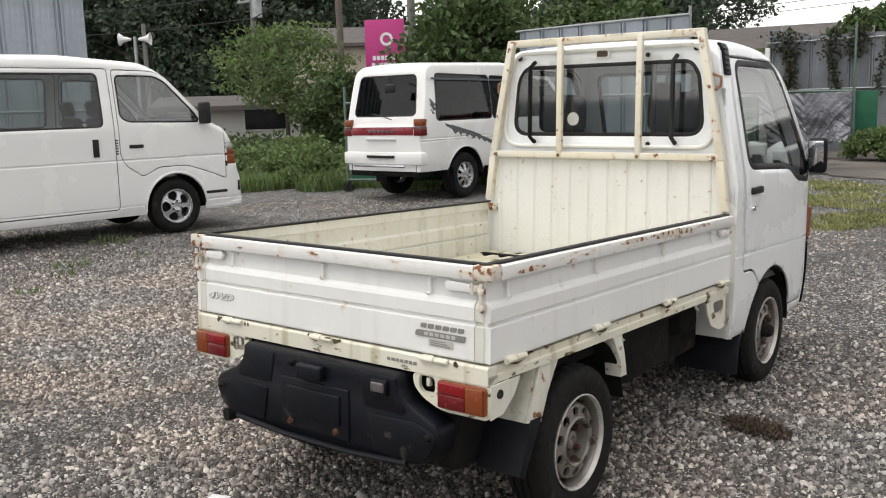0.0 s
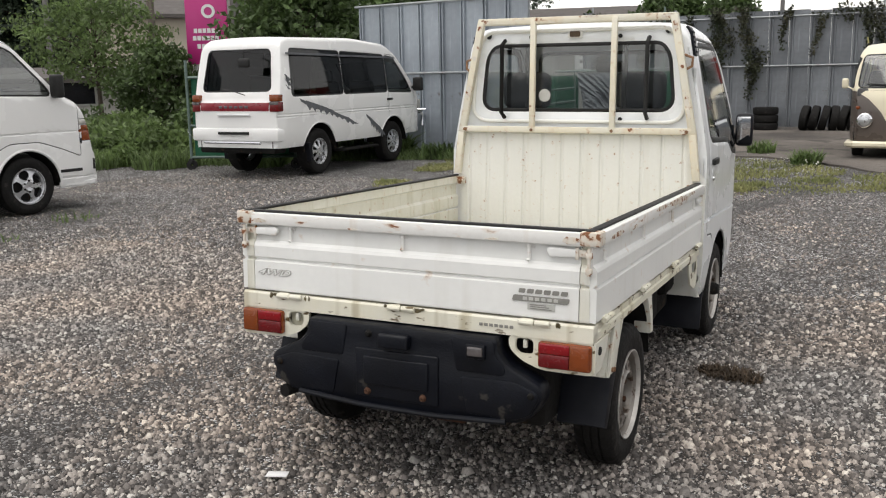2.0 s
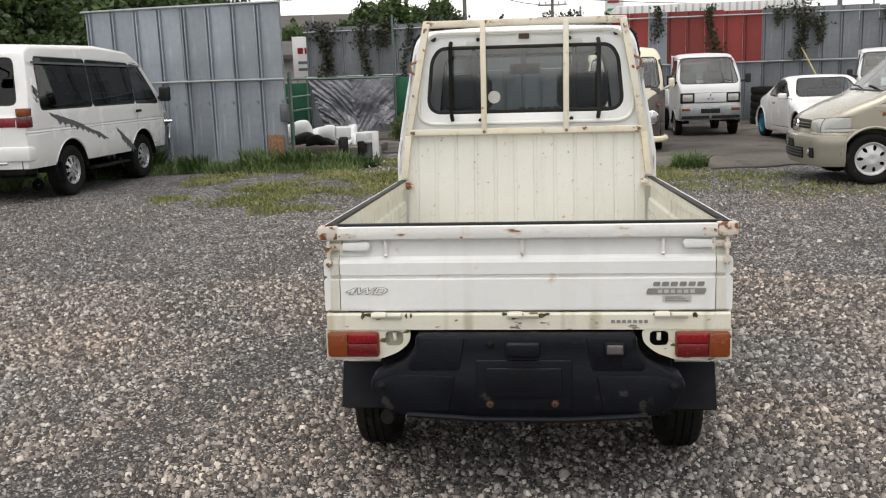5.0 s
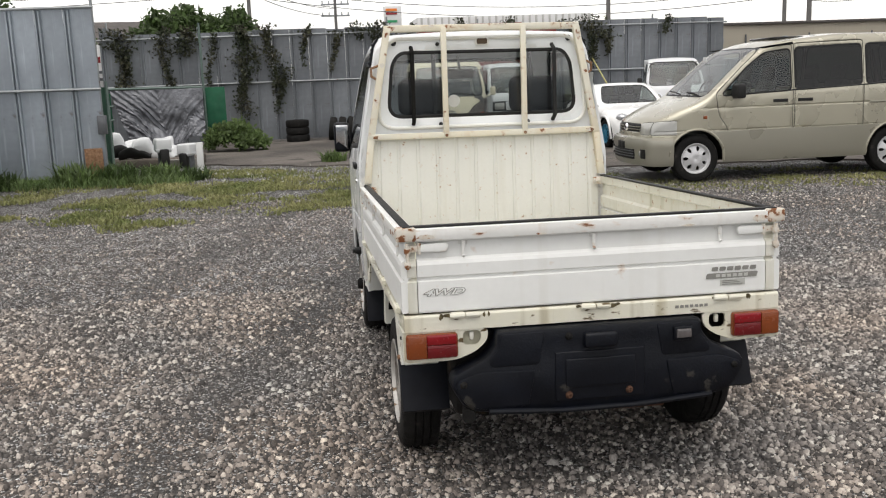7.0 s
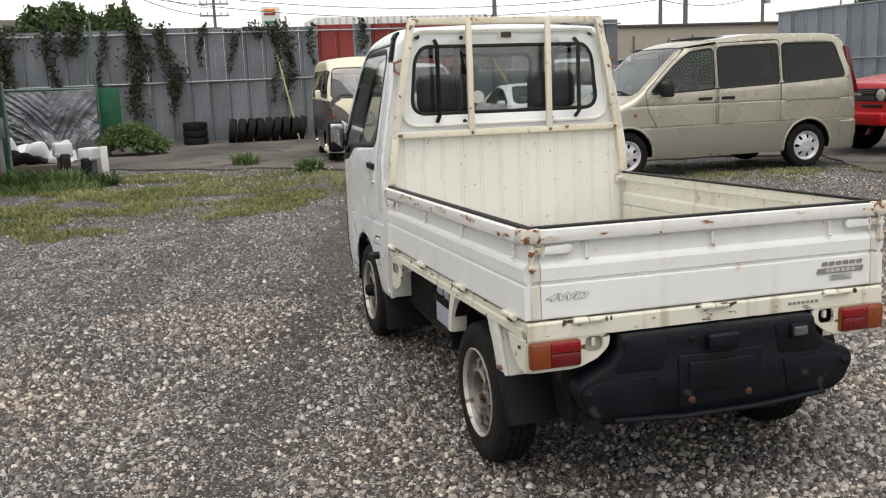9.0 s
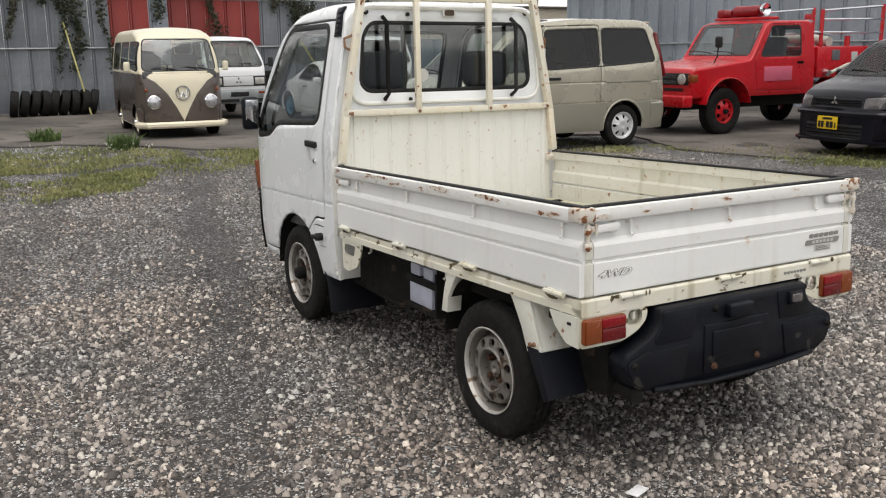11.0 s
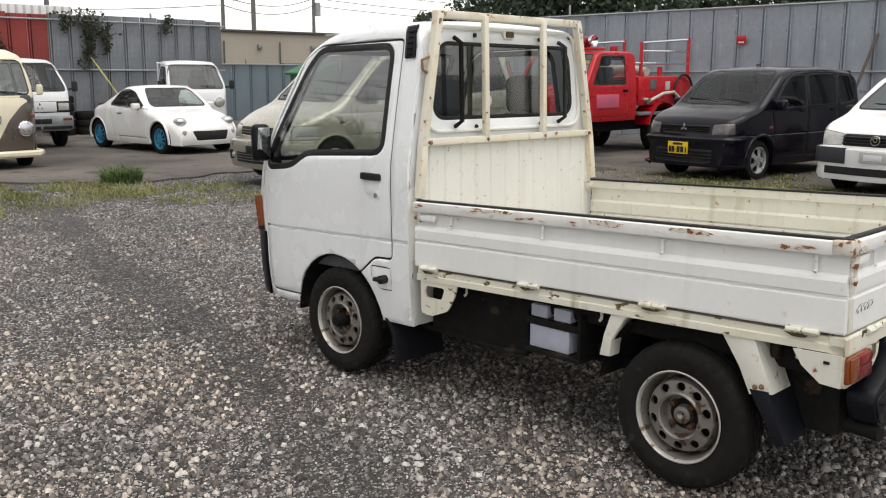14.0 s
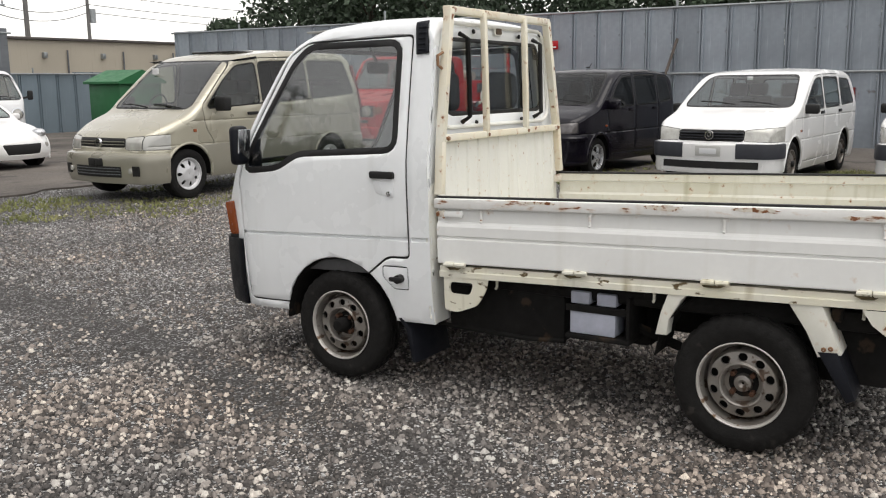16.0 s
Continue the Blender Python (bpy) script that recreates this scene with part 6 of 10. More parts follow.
def wagon_trim(c):
    L = -4.38
    lamp_on(c, "rear_band", "burgundy", 0.0, 0.63, 1.00, 1.12, L - 0.012, L + 0.05, 0.006, label="burgundy band with plain badge bars")
    for k in range(6):
        bm = bmesh.new()
        rbox(bm, -0.26 + k * 0.095, -0.20 + k * 0.095, L - 0.018, L - 0.010, 1.04, 1.075, 0.003)
        part("badge_bar", bm, "decal", c)
    lamp_on(c, "tail_lamp", "lamp_red", 0.645, 0.800, 0.99, 1.13, L - 0.014, L + 0.12, 0.010)
    lamp_on(c, "turn_lamp", "lamp_amber", 0.645, 0.798, 1.135, 1.235, L - 0.006, L + 0.12, 0.010)
    lamp_on(c, "reverse_lamp", "lamp_smoke", 0.648, 0.798, 1.090, 1.130, L - 0.018, L + 0.12, 0.006)
    lamp_on(c, "plate_recess", "white2", 0.0, 0.30, 0.93, 0.955, L - 0.03, L + 0.03, 0.006)
    lamp_on(c, "plate_frame", "rubber", 0.0, 0.28, 0.66, 0.70, L - 0.055, L - 0.02, 0.006)
    bm = bmesh.new()
    rbox(bm, -0.800, 0.800, L - 0.022, L + 0.35, 0.56, 0.75, 0.03)
    part("rear_bumper", bm, "white", c)
    bm = bmesh.new()
    rbox(bm, -0.70, 0.70, L + 0.02, L + 0.30, 0.38, 0.62, 0.03)
    part("rear_beam", bm, "chassis", c)
    bm = bmesh.new()
    tube(bm, [(-0.52, L - 0.07, 0.545), (0.52, L - 0.07, 0.545)], 0.02, 8)
    part("guard_bar", bm, "chrome", c, "thin chrome guard bar")
    wiper(c, 0.25, L - 0.03, 1.23, -0.4, 0, tilt=0.05)
    bm = bmesh.new()
    tube(bm, [(0.30, L - 0.0, 1.84), (0.36, L - 0.14, 1.84), (0.36, L - 0.14, 1.76)], 0.012, 6)
    rbox(bm, 0.27, 0.47, L - 0.19, L - 0.13, 1.62, 1.75, 0.04, 3)
    part("rear_view_mirror", bm, "rubber", c, "black under-view mirror")
    mirror_pair(c, 0.93, -0.42, 1.32, "rubber", (0.18, 0.10, 0.24))
    handle(c, 0.85, -1.28, 1.08)
    for s in (-1, 1):
        shards = random.Random(17)
        rows = [(-3.85 + 0.155 * k, 1.165 - 0.030 * k - 0.0016 * k * k, 0.44 - 0.012 * k, 0.085 - 0.003 * k) for k in range(9)]
        rows += [(-2.02 + 0.085 * k, 0.86 - 0.050 * k, 0.30, 0.10) for k in range(5)] + [(-4.15, 1.52 - 0.075 * k, 0.13, 0.05) for k in range(4)]
        for k, (y, z, run, deep) in enumerate(rows):
            j = [shards.uniform(-0.03, 0.03) for _ in range(5)]
            poly = [(y, z), (y + run * 0.6, z - deep * 0.9 + j[0] * 0.4), (y + run + j[1], z - deep * 1.9), (y + run * 0.62 + j[2], z - deep * 1.7), (y + run * 0.55, z - deep * 2.1 + j[3] * 0.3), (y + run * 0.35 + j[4], z - deep * 1.2), (y + 0.03, z - deep * 0.55)]
            bm = bmesh.new()
            prism(bm, poly, "x", s * (0.804 if k < 14 else 0.775), s * ((0.8125 if k < 14 else 0.797) + 0.0004 * (k % 3)))
            part("side_decal", bm, "decal", c, "dark grey torn-stripe decal", smooth=False)
        bm = bmesh.new()
        prism(bm, [(-4.10, 1.83), (-1.0, 1.79), (-1.0, 1.76), (-4.10, 1.80)], "x", s * 0.775, s * 0.790)
        part("roof_stripe", bm, "decal", c, smooth=False)
        bm = bmesh.new()
        prism(bm, [(-3.62, 0.50), (-3.70, 0.50), (-3.66, 0.22), (-3.60, 0.22)], "x", s * 0.60, s * 0.83)
        part("mud_flap", bm, "flap", c)
        bm = bmesh.new()
        rbox(bm, s * 0.70 - 0.08, s * 0.70 + 0.12, -2.75, -1.65, 0.30, 0.34, 0.015)
        part("side_step", bm, "chassis", c)
    bm = bmesh.new()
    tube(bm, [(-0.72, 0.10, 0.55), (-0.72, 0.18, 0.80), (0.72, 0.18, 0.80), (0.72, 0.10, 0.55)], 0.03, 8)
    tube(bm, [(-0.82, -0.10, 0.78), (-0.80, 0.12, 0.84), (0.80, 0.12, 0.84), (0.82, -0.10, 0.78)], 0.03, 8)
    part("front_guard", bm, "chrome", c, "chrome front guard bar")
    lamp_on(c, "head_lamp", "lamp_clear", 0.48, 0.78, 0.88, 1.04, -0.10, 0.02)


car_body(wagon, [(-0.02, 0.450), (0.0, 0.600), (0.0, 0.920), (-0.06, 1.080), (-0.14, 1.190), (-0.86, 1.868), (-1.2, 2.03), (-2.2, 2.10), (-4.0, 2.07), (-4.16, 2.00), (-4.34, 1.168), (-4.38, 1.100), (-4.38, 0.460)],
         1.62, 0.46, 1.18, 0.10, "white", (-1.10, -3.34), dict(r=0.35, w=0.21, rim_r=0.20, rim_mat="alloy", holes=8, hole=(0.40, 0.92, 0.52), cap=0.05), 0.44,
         [([(-1.27, 1.213), (-0.46, 1.190), (-0.66, 1.439), (-1.0, 1.778), (-1.27, 1.801)], "tint_glass"), ([(-2.63, 1.213), (-1.313, 1.213), (-1.313, 1.812), (-2.63, 1.852)], "dark_glass"), ([(-4.02, 1.213), (-2.673, 1.213), (-2.673, 1.855), (-3.95, 1.880)], "dark_glass")],
         doors=[[(-1.26, 0.520), (-1.26, 1.846), (-0.95, 1.823), (-0.38, 1.213), (-0.36, 1.000), (-0.55, 0.520)]],
         front=([(-0.66, 1.258), (0.66, 1.258), (0.58, 1.823), (-0.58, 1.823)], "dark_glass", -0.7), rear=([(-0.62, 1.292), (0.62, 1.292), (0.56, 1.868), (-0.56, 1.868)], "dark_glass", -4.1), trim=wagon_trim, seats=((-1.3, 0.750),), floor=0.5, ends=(0.3, 0.10, 0.2, 0.05), bow=(0.08, 0.03), creases=(0.905, 0.945), round_top=0.09)

# brown and ivory retro van
retro = thing("retro_van", "brown and ivory retro-styled small van with round headlamps", "van", heading(1.52, 13.6, -0.06, -0.998), "parked vehicles")


def retro_trim(c):
    for s in (-1, 1):
        bm = bmesh.new()
        lathe(bm, [(-0.04, 0.115), (0.012, 0.112), (0.022, 0.10), (0.024, 0.092)], 24, "y", (s * 0.46, -0.01, 0.605))
        bowl = part("head_lamp", bm, "chrome", c, "chrome-rimmed round headlamp")
        bm = bmesh.new()
        lathe(bm, [(0.015, 0.095), (0.035, 0.06), (0.042, 0.002)], 24, "y", (s * 0.46, -0.01, 0.605))
        part("lamp_lens", bm, "alloy", bowl)
        bm = bmesh.new()
        lathe(bm, [(0.0, 0.03), (0.02, 0.02), (0.025, 0.002)], 12, "y", (s * 0.57, -0.03, 0.80))
        part("turn_lamp", bm, "lamp_amber", c)
        bm = bmesh.new()
        rbox(bm, s * 0.80 - 0.05, s * 0.80 + 0.05, -0.36, -0.30, 1.09, 1.25, 0.03, 3)
        tube(bm, [(s * 0.76, -0.32, 1.12), (s * 0.68, -0.28, 1.08)], 0.012, 6)
        part("door_mirror", bm, "ivory", c)
    bm = bmesh.new()
    tube(bm, [(s, y, 0.235) for s, y in ((-0.70, -0.35), (-0.69, -0.10), (-0.60, 0.05), (0.0, 0.08), (0.60, 0.05), (0.69, -0.10), (0.70, -0.35))], 0.055, 8)
    part("front_bumper", bm, "ivory", c, "ivory painted bumper")
    bm = bmesh.new()
    lathe(bm, [(0.005, 0.125), (0.025, 0.12), (0.025, 0.105), (0.008, 0.10)], 32, "y", (0, 0.0, 0.745))
    for a, b in (((-0.075, 0.825), (-0.038, 0.665)), ((-0.038, 0.665), (0.0, 0.765)), ((0.0, 0.765), (0.038, 0.665)), ((0.038, 0.665), (0.075, 0.825))):
        tube(bm, [(a[0], 0.015, a[1]), (b[0], 0.015, b[1])], 0.011, 6)
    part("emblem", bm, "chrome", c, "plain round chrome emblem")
    wiper(c, -0.45, -0.05, 1.12, 0.42, 1)
    wiper(c, 0.05, -0.05, 1.12, 0.42, 1)
    bm = bmesh.new()
    ring = [(0.30 + 0.16 * math.cos(2 * math.pi * k / 20), -0.42, 1.16 + 0.12 * math.sin(2 * math.pi * k / 20)) for k in range(21)]
    tube(bm, ring, 0.012, 6)
    part("steering_wheel", bm, "rubber", c)


def build_retro(c):
    top = [(-0.03, 0.20), (0.0, 0.32), (0.0, 0.75), (-0.02, 0.97), (-0.07, 1.10), (-0.28, 1.60), (-0.42, 1.73), (-0.9, 1.81), (-2.9, 1.81), (-3.2, 1.72), (-3.27, 1.2), (-3.29, 0.32)]
    skin = shell(top, 1.395, 0.18, 1.06, 0.14, 0.13, 0.03, (0.30, 0.13, 0.22, 0.08), bow=(0.10, 0.04), creases=(0.50,))
    for y in (-0.62, -2.50):
        take(skin, cut(skin, ring_points(y, 0.27, 0.30, 0.30, 24), "x")).free()
    window(skin, round_poly([(-0.59, 1.11), (0.59, 1.11), (0.53, 1.60), (-0.53, 1.60)], 0.08, 4), "y", c, "screen", 0.018, lambda p: p.y > -0.5, "windscreen")
    window(skin, round_poly([(-0.5, 1.17), (0.5, 1.17), (0.45, 1.62), (-0.45, 1.62)], 0.09, 4), "y", c, "tint_glass", 0.018, lambda p: p.y < -3.1, "rear_window")
    for s in (-1, 1):
        for a, b in ((-1.02, -0.34), (-2.0, -1.12), (-2.95, -2.1)):
            window(skin, round_poly([(a, 1.11), (b + (0.12 if b > -0.4 else 0), 1.11), (b, 1.56), (a, 1.56)], 0.05, 3), "x", c, "tint_glass", 0.018, lambda p, s=s: p.x * s > 0, "side_window")
    vee = take(skin, cut(skin, [(-0.62, 1.055), (-0.42, 0.93), (-0.24, 0.74), (-0.10, 0.50), (0.0, 0.29), (0.10, 0.50), (0.24, 0.74), (0.42, 0.93), (0.62, 1.055)], "y", lambda p: p.y > -0.35))
    part("front_panel", vee, "ivory", c, "ivory pointed front panel", thick=-0.006)
    lower = take(skin, cut(skin, [(-3.4, 0.2), (0.1, 0.2), (0.1, 1.058), (-3.4, 1.058)], "x"))
    leaf_door(lower, [(-1.06, 0.34), (-0.92, 0.34), (-0.90, 0.6), (-0.34, 0.64), (-0.30, 1.054), (-1.06, 1.054)], c, "brown", 0.008)
    part("lower_body", lower, "brown", c, "brown lower body", thick=0.012)
    part("upper_body", skin, "ivory", c, "ivory roof and pillars", thick=0.012)
    for y in (-0.62, -2.50):
        for s in (-1, 1):
            wheel(c, s * 0.66, y, 0.265, 0.265, 0.15, 0.165, "ivory", 10, (0.5, 0.88, 0.4), 0.02, 0.05, "wheel", "chrome")
    bm = bmesh.new()
    rbox(bm, -0.62, 0.62, -3.15, -0.12, 0.28, 0.52, 0.02)
    part("underbody", bm, "chassis", c)
    seat_pair(c, -1.25, 0.72, "seat", 0.31, 0.42)
    bm = bmesh.new()
    rbox(bm, -0.60, 0.60, -0.34, -0.10, 0.95, 1.10, 0.04)
    part("dashboard", bm, "dash", c)
    retro_trim(c)


build_retro(retro)
retro.scale = (1.03, 1.03, 1.03)


def kei_truck(name, label, m, lamps):
    c = thing(name, label, "truck", m, "parked vehicles")
    top = [(-0.05, 0.32), (0.0, 0.45), (0.0, 0.85), (-0.05, 1.02), (-0.10, 1.10), (-0.56, 1.66), (-0.76, 1.74), (-1.22, 1.76), (-1.30, 1.70), (-1.32, 0.36)]

    def trim(c):
        if lamps == "square":
            lamp_on(c, "lamp_panel", "rubber", 0.0, 0.62, 0.70, 0.92, -0.05, 0.012, 0.02)
            lamp_on(c, "head_lamp", "lamp_clear", 0.36, 0.58, 0.74, 0.89, -0.03, 0.022, 0.02)
            bm = bmesh.new()
            rbox(bm, -0.33, 0.33, 0.0, 0.02, 0.72, 0.91, 0.01)
            part("front_panel", bm, "white2", c)
            bm = bmesh.new()
            for k in range(3):
                a = 2 * math.pi * k / 3 + math.pi / 2
                prism(bm, [(0.05 * math.cos(a) + 0.032 * u, 0.82 + 0.05 * math.sin(a) + 0.032 * v) for u, v in ((math.cos(a), math.sin(a)), (math.cos(a + 1.57) * 0.6, math.sin(a + 1.57) * 0.6), (-math.cos(a), -math.sin(a)), (-math.cos(a + 1.57) * 0.6, -math.sin(a + 1.57) * 0.6))], "y", 0.02, 0.026)
            part("emblem", bm, "chrome", c)
            bm = bmesh.new()
            rbox(bm, -0.64, 0.64, -0.05, 0.06, 0.36, 0.64, 0.04)
            part("front_bumper", bm, "pipe", c, "grey bumper")
            lamp_on(c, "bumper_intake", "rubber", 0.0, 0.20, 0.49, 0.59, 0.05, 0.066, 0.01)
            lamp_on(c, "bumper_slot", "rubber", 0.02, 0.60, 0.385, 0.445, 0.05, 0.064, 0.008)
            lamp_on(c, "turn_lamp", "lamp_amber", 0.42, 0.60, 0.545, 0.60, 0.05, 0.066, 0.01)
        else:
            for s in (-1, 1):
                bm = bmesh.new()
                lathe(bm, [(-0.03, 0.13), (0.02, 0.125), (0.03, 0.10)], 24, "y", (s * 0.44, 0, 0.82))
                part("lamp_ring", bm, "chrome", c)
                bm = bmesh.new()
                lathe(bm, [(0.02, 0.10), (0.045, 0.05), (0.05, 0.002)], 20, "y", (s * 0.44, 0, 0.82))
                part("head_lamp", bm, "lamp_clear", c)
        mirror_pair(c, 0.82, -0.22, 1.20, "rubber", (0.12, 0.06, 0.2))
        wiper(c, -0.5, -0.10, 1.15, 0.45, 1)
    car_body(c, top, 1.38, 0.34, 1.08, 0.16, "white2", (-0.55,), dict(r=0.26, w=0.14, rim_r=0.16, rim_mat="steel", holes=10, hole=(0.6, 0.9, 0.5)), 0.31,
             [([(-1.05, 1.10), (-0.26, 1.08), (-0.60, 1.58), (-1.05, 1.60)], "tint_glass")], doors=[[(-1.12, 0.50), (-0.92, 0.55), (-0.20, 0.60), (-0.16, 1.08), (-0.55, 1.64), (-1.12, 1.66)]],
             front=([(-0.60, 1.12), (0.60, 1.12), (0.51, 1.64), (-0.51, 1.64)], "tint_glass", -0.70), rear=([(-0.48, 1.2), (0.48, 1.2), (0.46, 1.6), (-0.46, 1.6)], "tint_glass", -1.25), trim=trim, seats=((-1.15, 0.7),), floor=0.42, round_top=0.09)
    for s in (-1, 1):
        wheel(c, s * 0.65, -2.43, 0.26, 0.26, 0.14, 0.16, "steel", 10, (0.6, 0.9, 0.5))
        bm = bmesh.new()
        rbox(bm, s * 0.68 - 0.015, s * 0.68 + 0.015, -3.28, -1.36, 0.66, 0.95, 0.005)
        part("side_gate", bm, "white2", c)
    bm = bmesh.new()
    rbox(bm, -0.69, 0.69, -3.28, -1.36, 0.60, 0.66, 0.01)
    part("bed_floor", bm, "white2", c)
    bm = bmesh.new()
    rbox(bm, -0.67, 0.67, -3.29, -3.26, 0.66, 0.95, 0.005)
    part("tail_gate", bm, "white2", c)
    bm = bmesh.new()
    rbox(bm, -0.32, 0.32, -3.2, -1.3, 0.36, 0.60, 0.02)
    part("chassis", bm, "chassis", c)
    bm = bmesh.new()
    for x in (-0.58, -0.2, 0.2, 0.58):
        tube(bm, [(x, -1.42, 0.95), (x, -1.42, 1.70)], 0.018, 6)
    tube(bm, [(-0.60, -1.42, 1.70), (0.60, -1.42, 1.70)], 0.02, 6)
    part("guard_frame", bm, "white2", c)
    return c


kei_truck("pickup_truck", "small white pickup truck with square lamps and a grey bumper", heading(3.62, 17.2, 0.02, -1.0), "square")
kei_truck("pickup_truck", "small white pickup truck with round headlamps by the fence", heading(7.55, 18.0, -0.25, -0.97), "round")

# small white roadster
roadster = thing("roadster", "small white rounded roadster with bright blue wheels", "car", heading(5.45, 13.95, 0.05, -1.0), "parked vehicles")


def roadster_trim(c):
    for s in (-1, 1):
        bm = bmesh.new()
        bmesh.ops.create_uvsphere(bm, u_segments=20, v_segments=12, radius=1)
        bmesh.ops.transform(bm, matrix=Matrix.Translation((s * 0.50, -0.29, 0.60)) @ Matrix.Diagonal((0.115, 0.13, 0.075, 1)), verts=bm.verts)
        part("head_lamp", bm, "alloy", c, "oval clear headlamp")
        bm = bmesh.new()
        lathe(bm, [(-0.02, 0.05), (0.02, 0.04), (0.024, 0.002)], 14, "y", (s * 0.50, -0.13, 0.40))
        part("fog_lamp", bm, "lamp_clear", c)
    mirror_pair(c, 0.80, -1.28, 0.86, "white", (0.16, 0.1, 0.11))
    handle(c, 0.735, -2.0, 0.72, "chrome")


car_body(roadster, [(-0.04, 0.18), (0.0, 0.30), (-0.02, 0.46), (-0.16, 0.60), (-0.55, 0.73), (-1.02, 0.82), (-1.48, 1.18), (-1.70, 1.245), (-2.0, 1.23), (-2.42, 1.03), (-2.66, 0.92), (-3.2, 0.83), (-3.36, 0.62), (-3.395, 0.22)],
         1.475, 0.17, 0.80, 0.30, "white", (-0.66, -2.89), dict(r=0.285, w=0.165, rim_r=0.19, rim_mat="cyan", holes=9, hole=(0.35, 0.92, 0.6), cap=0.03), 0.325,
         [([(-2.35, 0.87), (-1.16, 0.85), (-1.54, 1.10), (-1.75, 1.15), (-2.02, 1.14)], "tint_glass")], doors=[[(-2.12, 0.28), (-1.06, 0.28), (-1.04, 0.82), (-2.12, 0.84)]],
         front=([(-0.585, 0.865), (0.585, 0.865), (0.46, 1.17), (-0.46, 1.17)], "screen", -1.62), rear=([(-0.45, 0.98), (0.45, 0.98), (0.40, 1.16), (-0.40, 1.16)], "dark_glass", -2.05), trim=roadster_trim, seats=((-1.9, 0.35),), floor=0.18, ends=(0.5, 0.15, 0.5, 0.18), round_top=0.14, bow=(0.22, 0.15), lips=0.016,
         patches=(("grille", [(-0.30, 0.27), (0.30, 0.27), (0.37, 0.43), (-0.37, 0.43)], "rubber", -0.3, "black trapezoid grille"),))

# champagne people carrier
carrier = thing("people_carrier", "champagne-coloured people carrier with black mirrors and silver hubcaps", "van", heading(3.15, 9.33, -0.9997, 0.026), "parked vehicles")


def carrier_trim(c):
    bars(c, "grille_bar", "gold_low", -0.41, 0.41, (0.690, 0.725), -0.24, -0.186, 0.009)
    bm = bmesh.new()
    lathe(bm, [(-0.19, 0.055), (-0.166, 0.050), (-0.166, 0.034), (-0.18, 0.034)], 20, "y", (0, 0, 0.715))
    part("emblem", bm, "chrome", c)
    bumper = [(-0.10, 0.22), (0.0, 0.225), (0.022, 0.29), (0.018, 0.37), (0.030, 0.46), (0.034, 0.53), (0.020, 0.575), (-0.03, 0.595), (-0.10, 0.59)]
    wrap(c, "front_bumper", "gold_low", bumper, 0.825, -0.145, 0.15, 0.24, -0.55, label="darker champagne front bumper")
    wrap(c, "lower_grille", "rubber", [(0.0, 0.305), (0.033, 0.305), (0.040, 0.435), (0.0, 0.435)], 0.825, -0.145, 0.15, 0.24, -0.55, (-0.36, 0.36), "black lower grille")
    for z in (0.335, 0.37, 0.405):
        wrap(c, "lower_grille_slat", "decal", [(0.0, z), (0.045, z), (0.045, z + 0.010), (0.0, z + 0.010)], 0.825, -0.145, 0.15, 0.24, -0.55, (-0.34, 0.34))
    for q in (-1, 1):
        pod = wrap(c, "fog_lamp_pod", "rubber", [(0.0, 0.325), (0.036, 0.325), (0.042, 0.445), (0.0, 0.445)], 0.825, -0.145, 0.15, 0.24, -0.55, (0.42, 0.56) if q > 0 else (-0.56, -0.42), "black fog lamp pod")
        bm = bmesh.new()
        lathe(bm, [(-0.02, 0.036), (0.012, 0.034), (0.018, 0.002)], 16, "y", (q * 0.56, -0.185, 0.385))
        part("fog_lamp", bm, "lamp_clear", pod)
    lamp_on(c, "plate_holder", "rubber", 0.0, 0.13, 0.435, 0.53, -0.13, -0.098, 0.01)
    lamp_on(c, "side_marker", "lamp_amber", 0.842, 0.852, 0.82, 0.86, -0.98, -0.92, 0.004)
    mirror_pair(c, 0.93, -1.38, 1.16, "rubber", (0.20, 0.12, 0.18))
    handle(c, 0.852, -1.98, 1.02, "rubber", 0.20)
    handle(c, 0.852, -2.32, 1.02, "rubber", 0.20)
    for q in (-1, 1):
        bm = bmesh.new()
        prism(bm, round_poly([(-4.13, 1.66), (-4.19, 1.66), (-4.40, 1.02), (-4.28, 1.02), (-4.21, 1.30)], 0.02), "x", q * 0.70, q * 0.800, 0.012)
        part("tail_lamp", bm, "lamp_red", c, "tall red tail lamp")
    lamp_on(c, "side_slot", "gold_low", 0.846, 0.853, 0.95, 0.97, -4.10, -3.22, 0.002)
    bm = bmesh.new()
    rbox(bm, -0.56, 0.56, -4.24, -4.08, 1.79, 1.822, 0.012)
    part("roof_spoiler", bm, "gold", c)
    wrap(c, "rear_bumper", "gold_low", [(-0.10, 0.32), (0.01, 0.33), (0.035, 0.46), (0.035, 0.62), (0.0, 0.66), (-0.10, 0.66)], 0.825, 0.0, 0.06, 0.16, -0.35).data.transform(Matrix.Translation((0, -4.425, 0)) @ Matrix.Rotation(math.pi, 4, 'Z'))
    wiper(c, -0.6, -0.97, 1.115, 0.55, 1)
    wiper(c, 0.0, -0.95, 1.12, 0.55, 1)
    bm = bmesh.new()
    rbox(bm, -0.40, 0.40, -2.50, -2.10, 1.815, 1.846, 0.012)
    part("sunroof", bm, "dark_glass", c)
    lamp_on(c, "screen_sticker", "sign_white", 0.36, 0.47, 1.54, 1.62, -1.47, -1.455, 0.003, both=False)
    bm = bmesh.new()
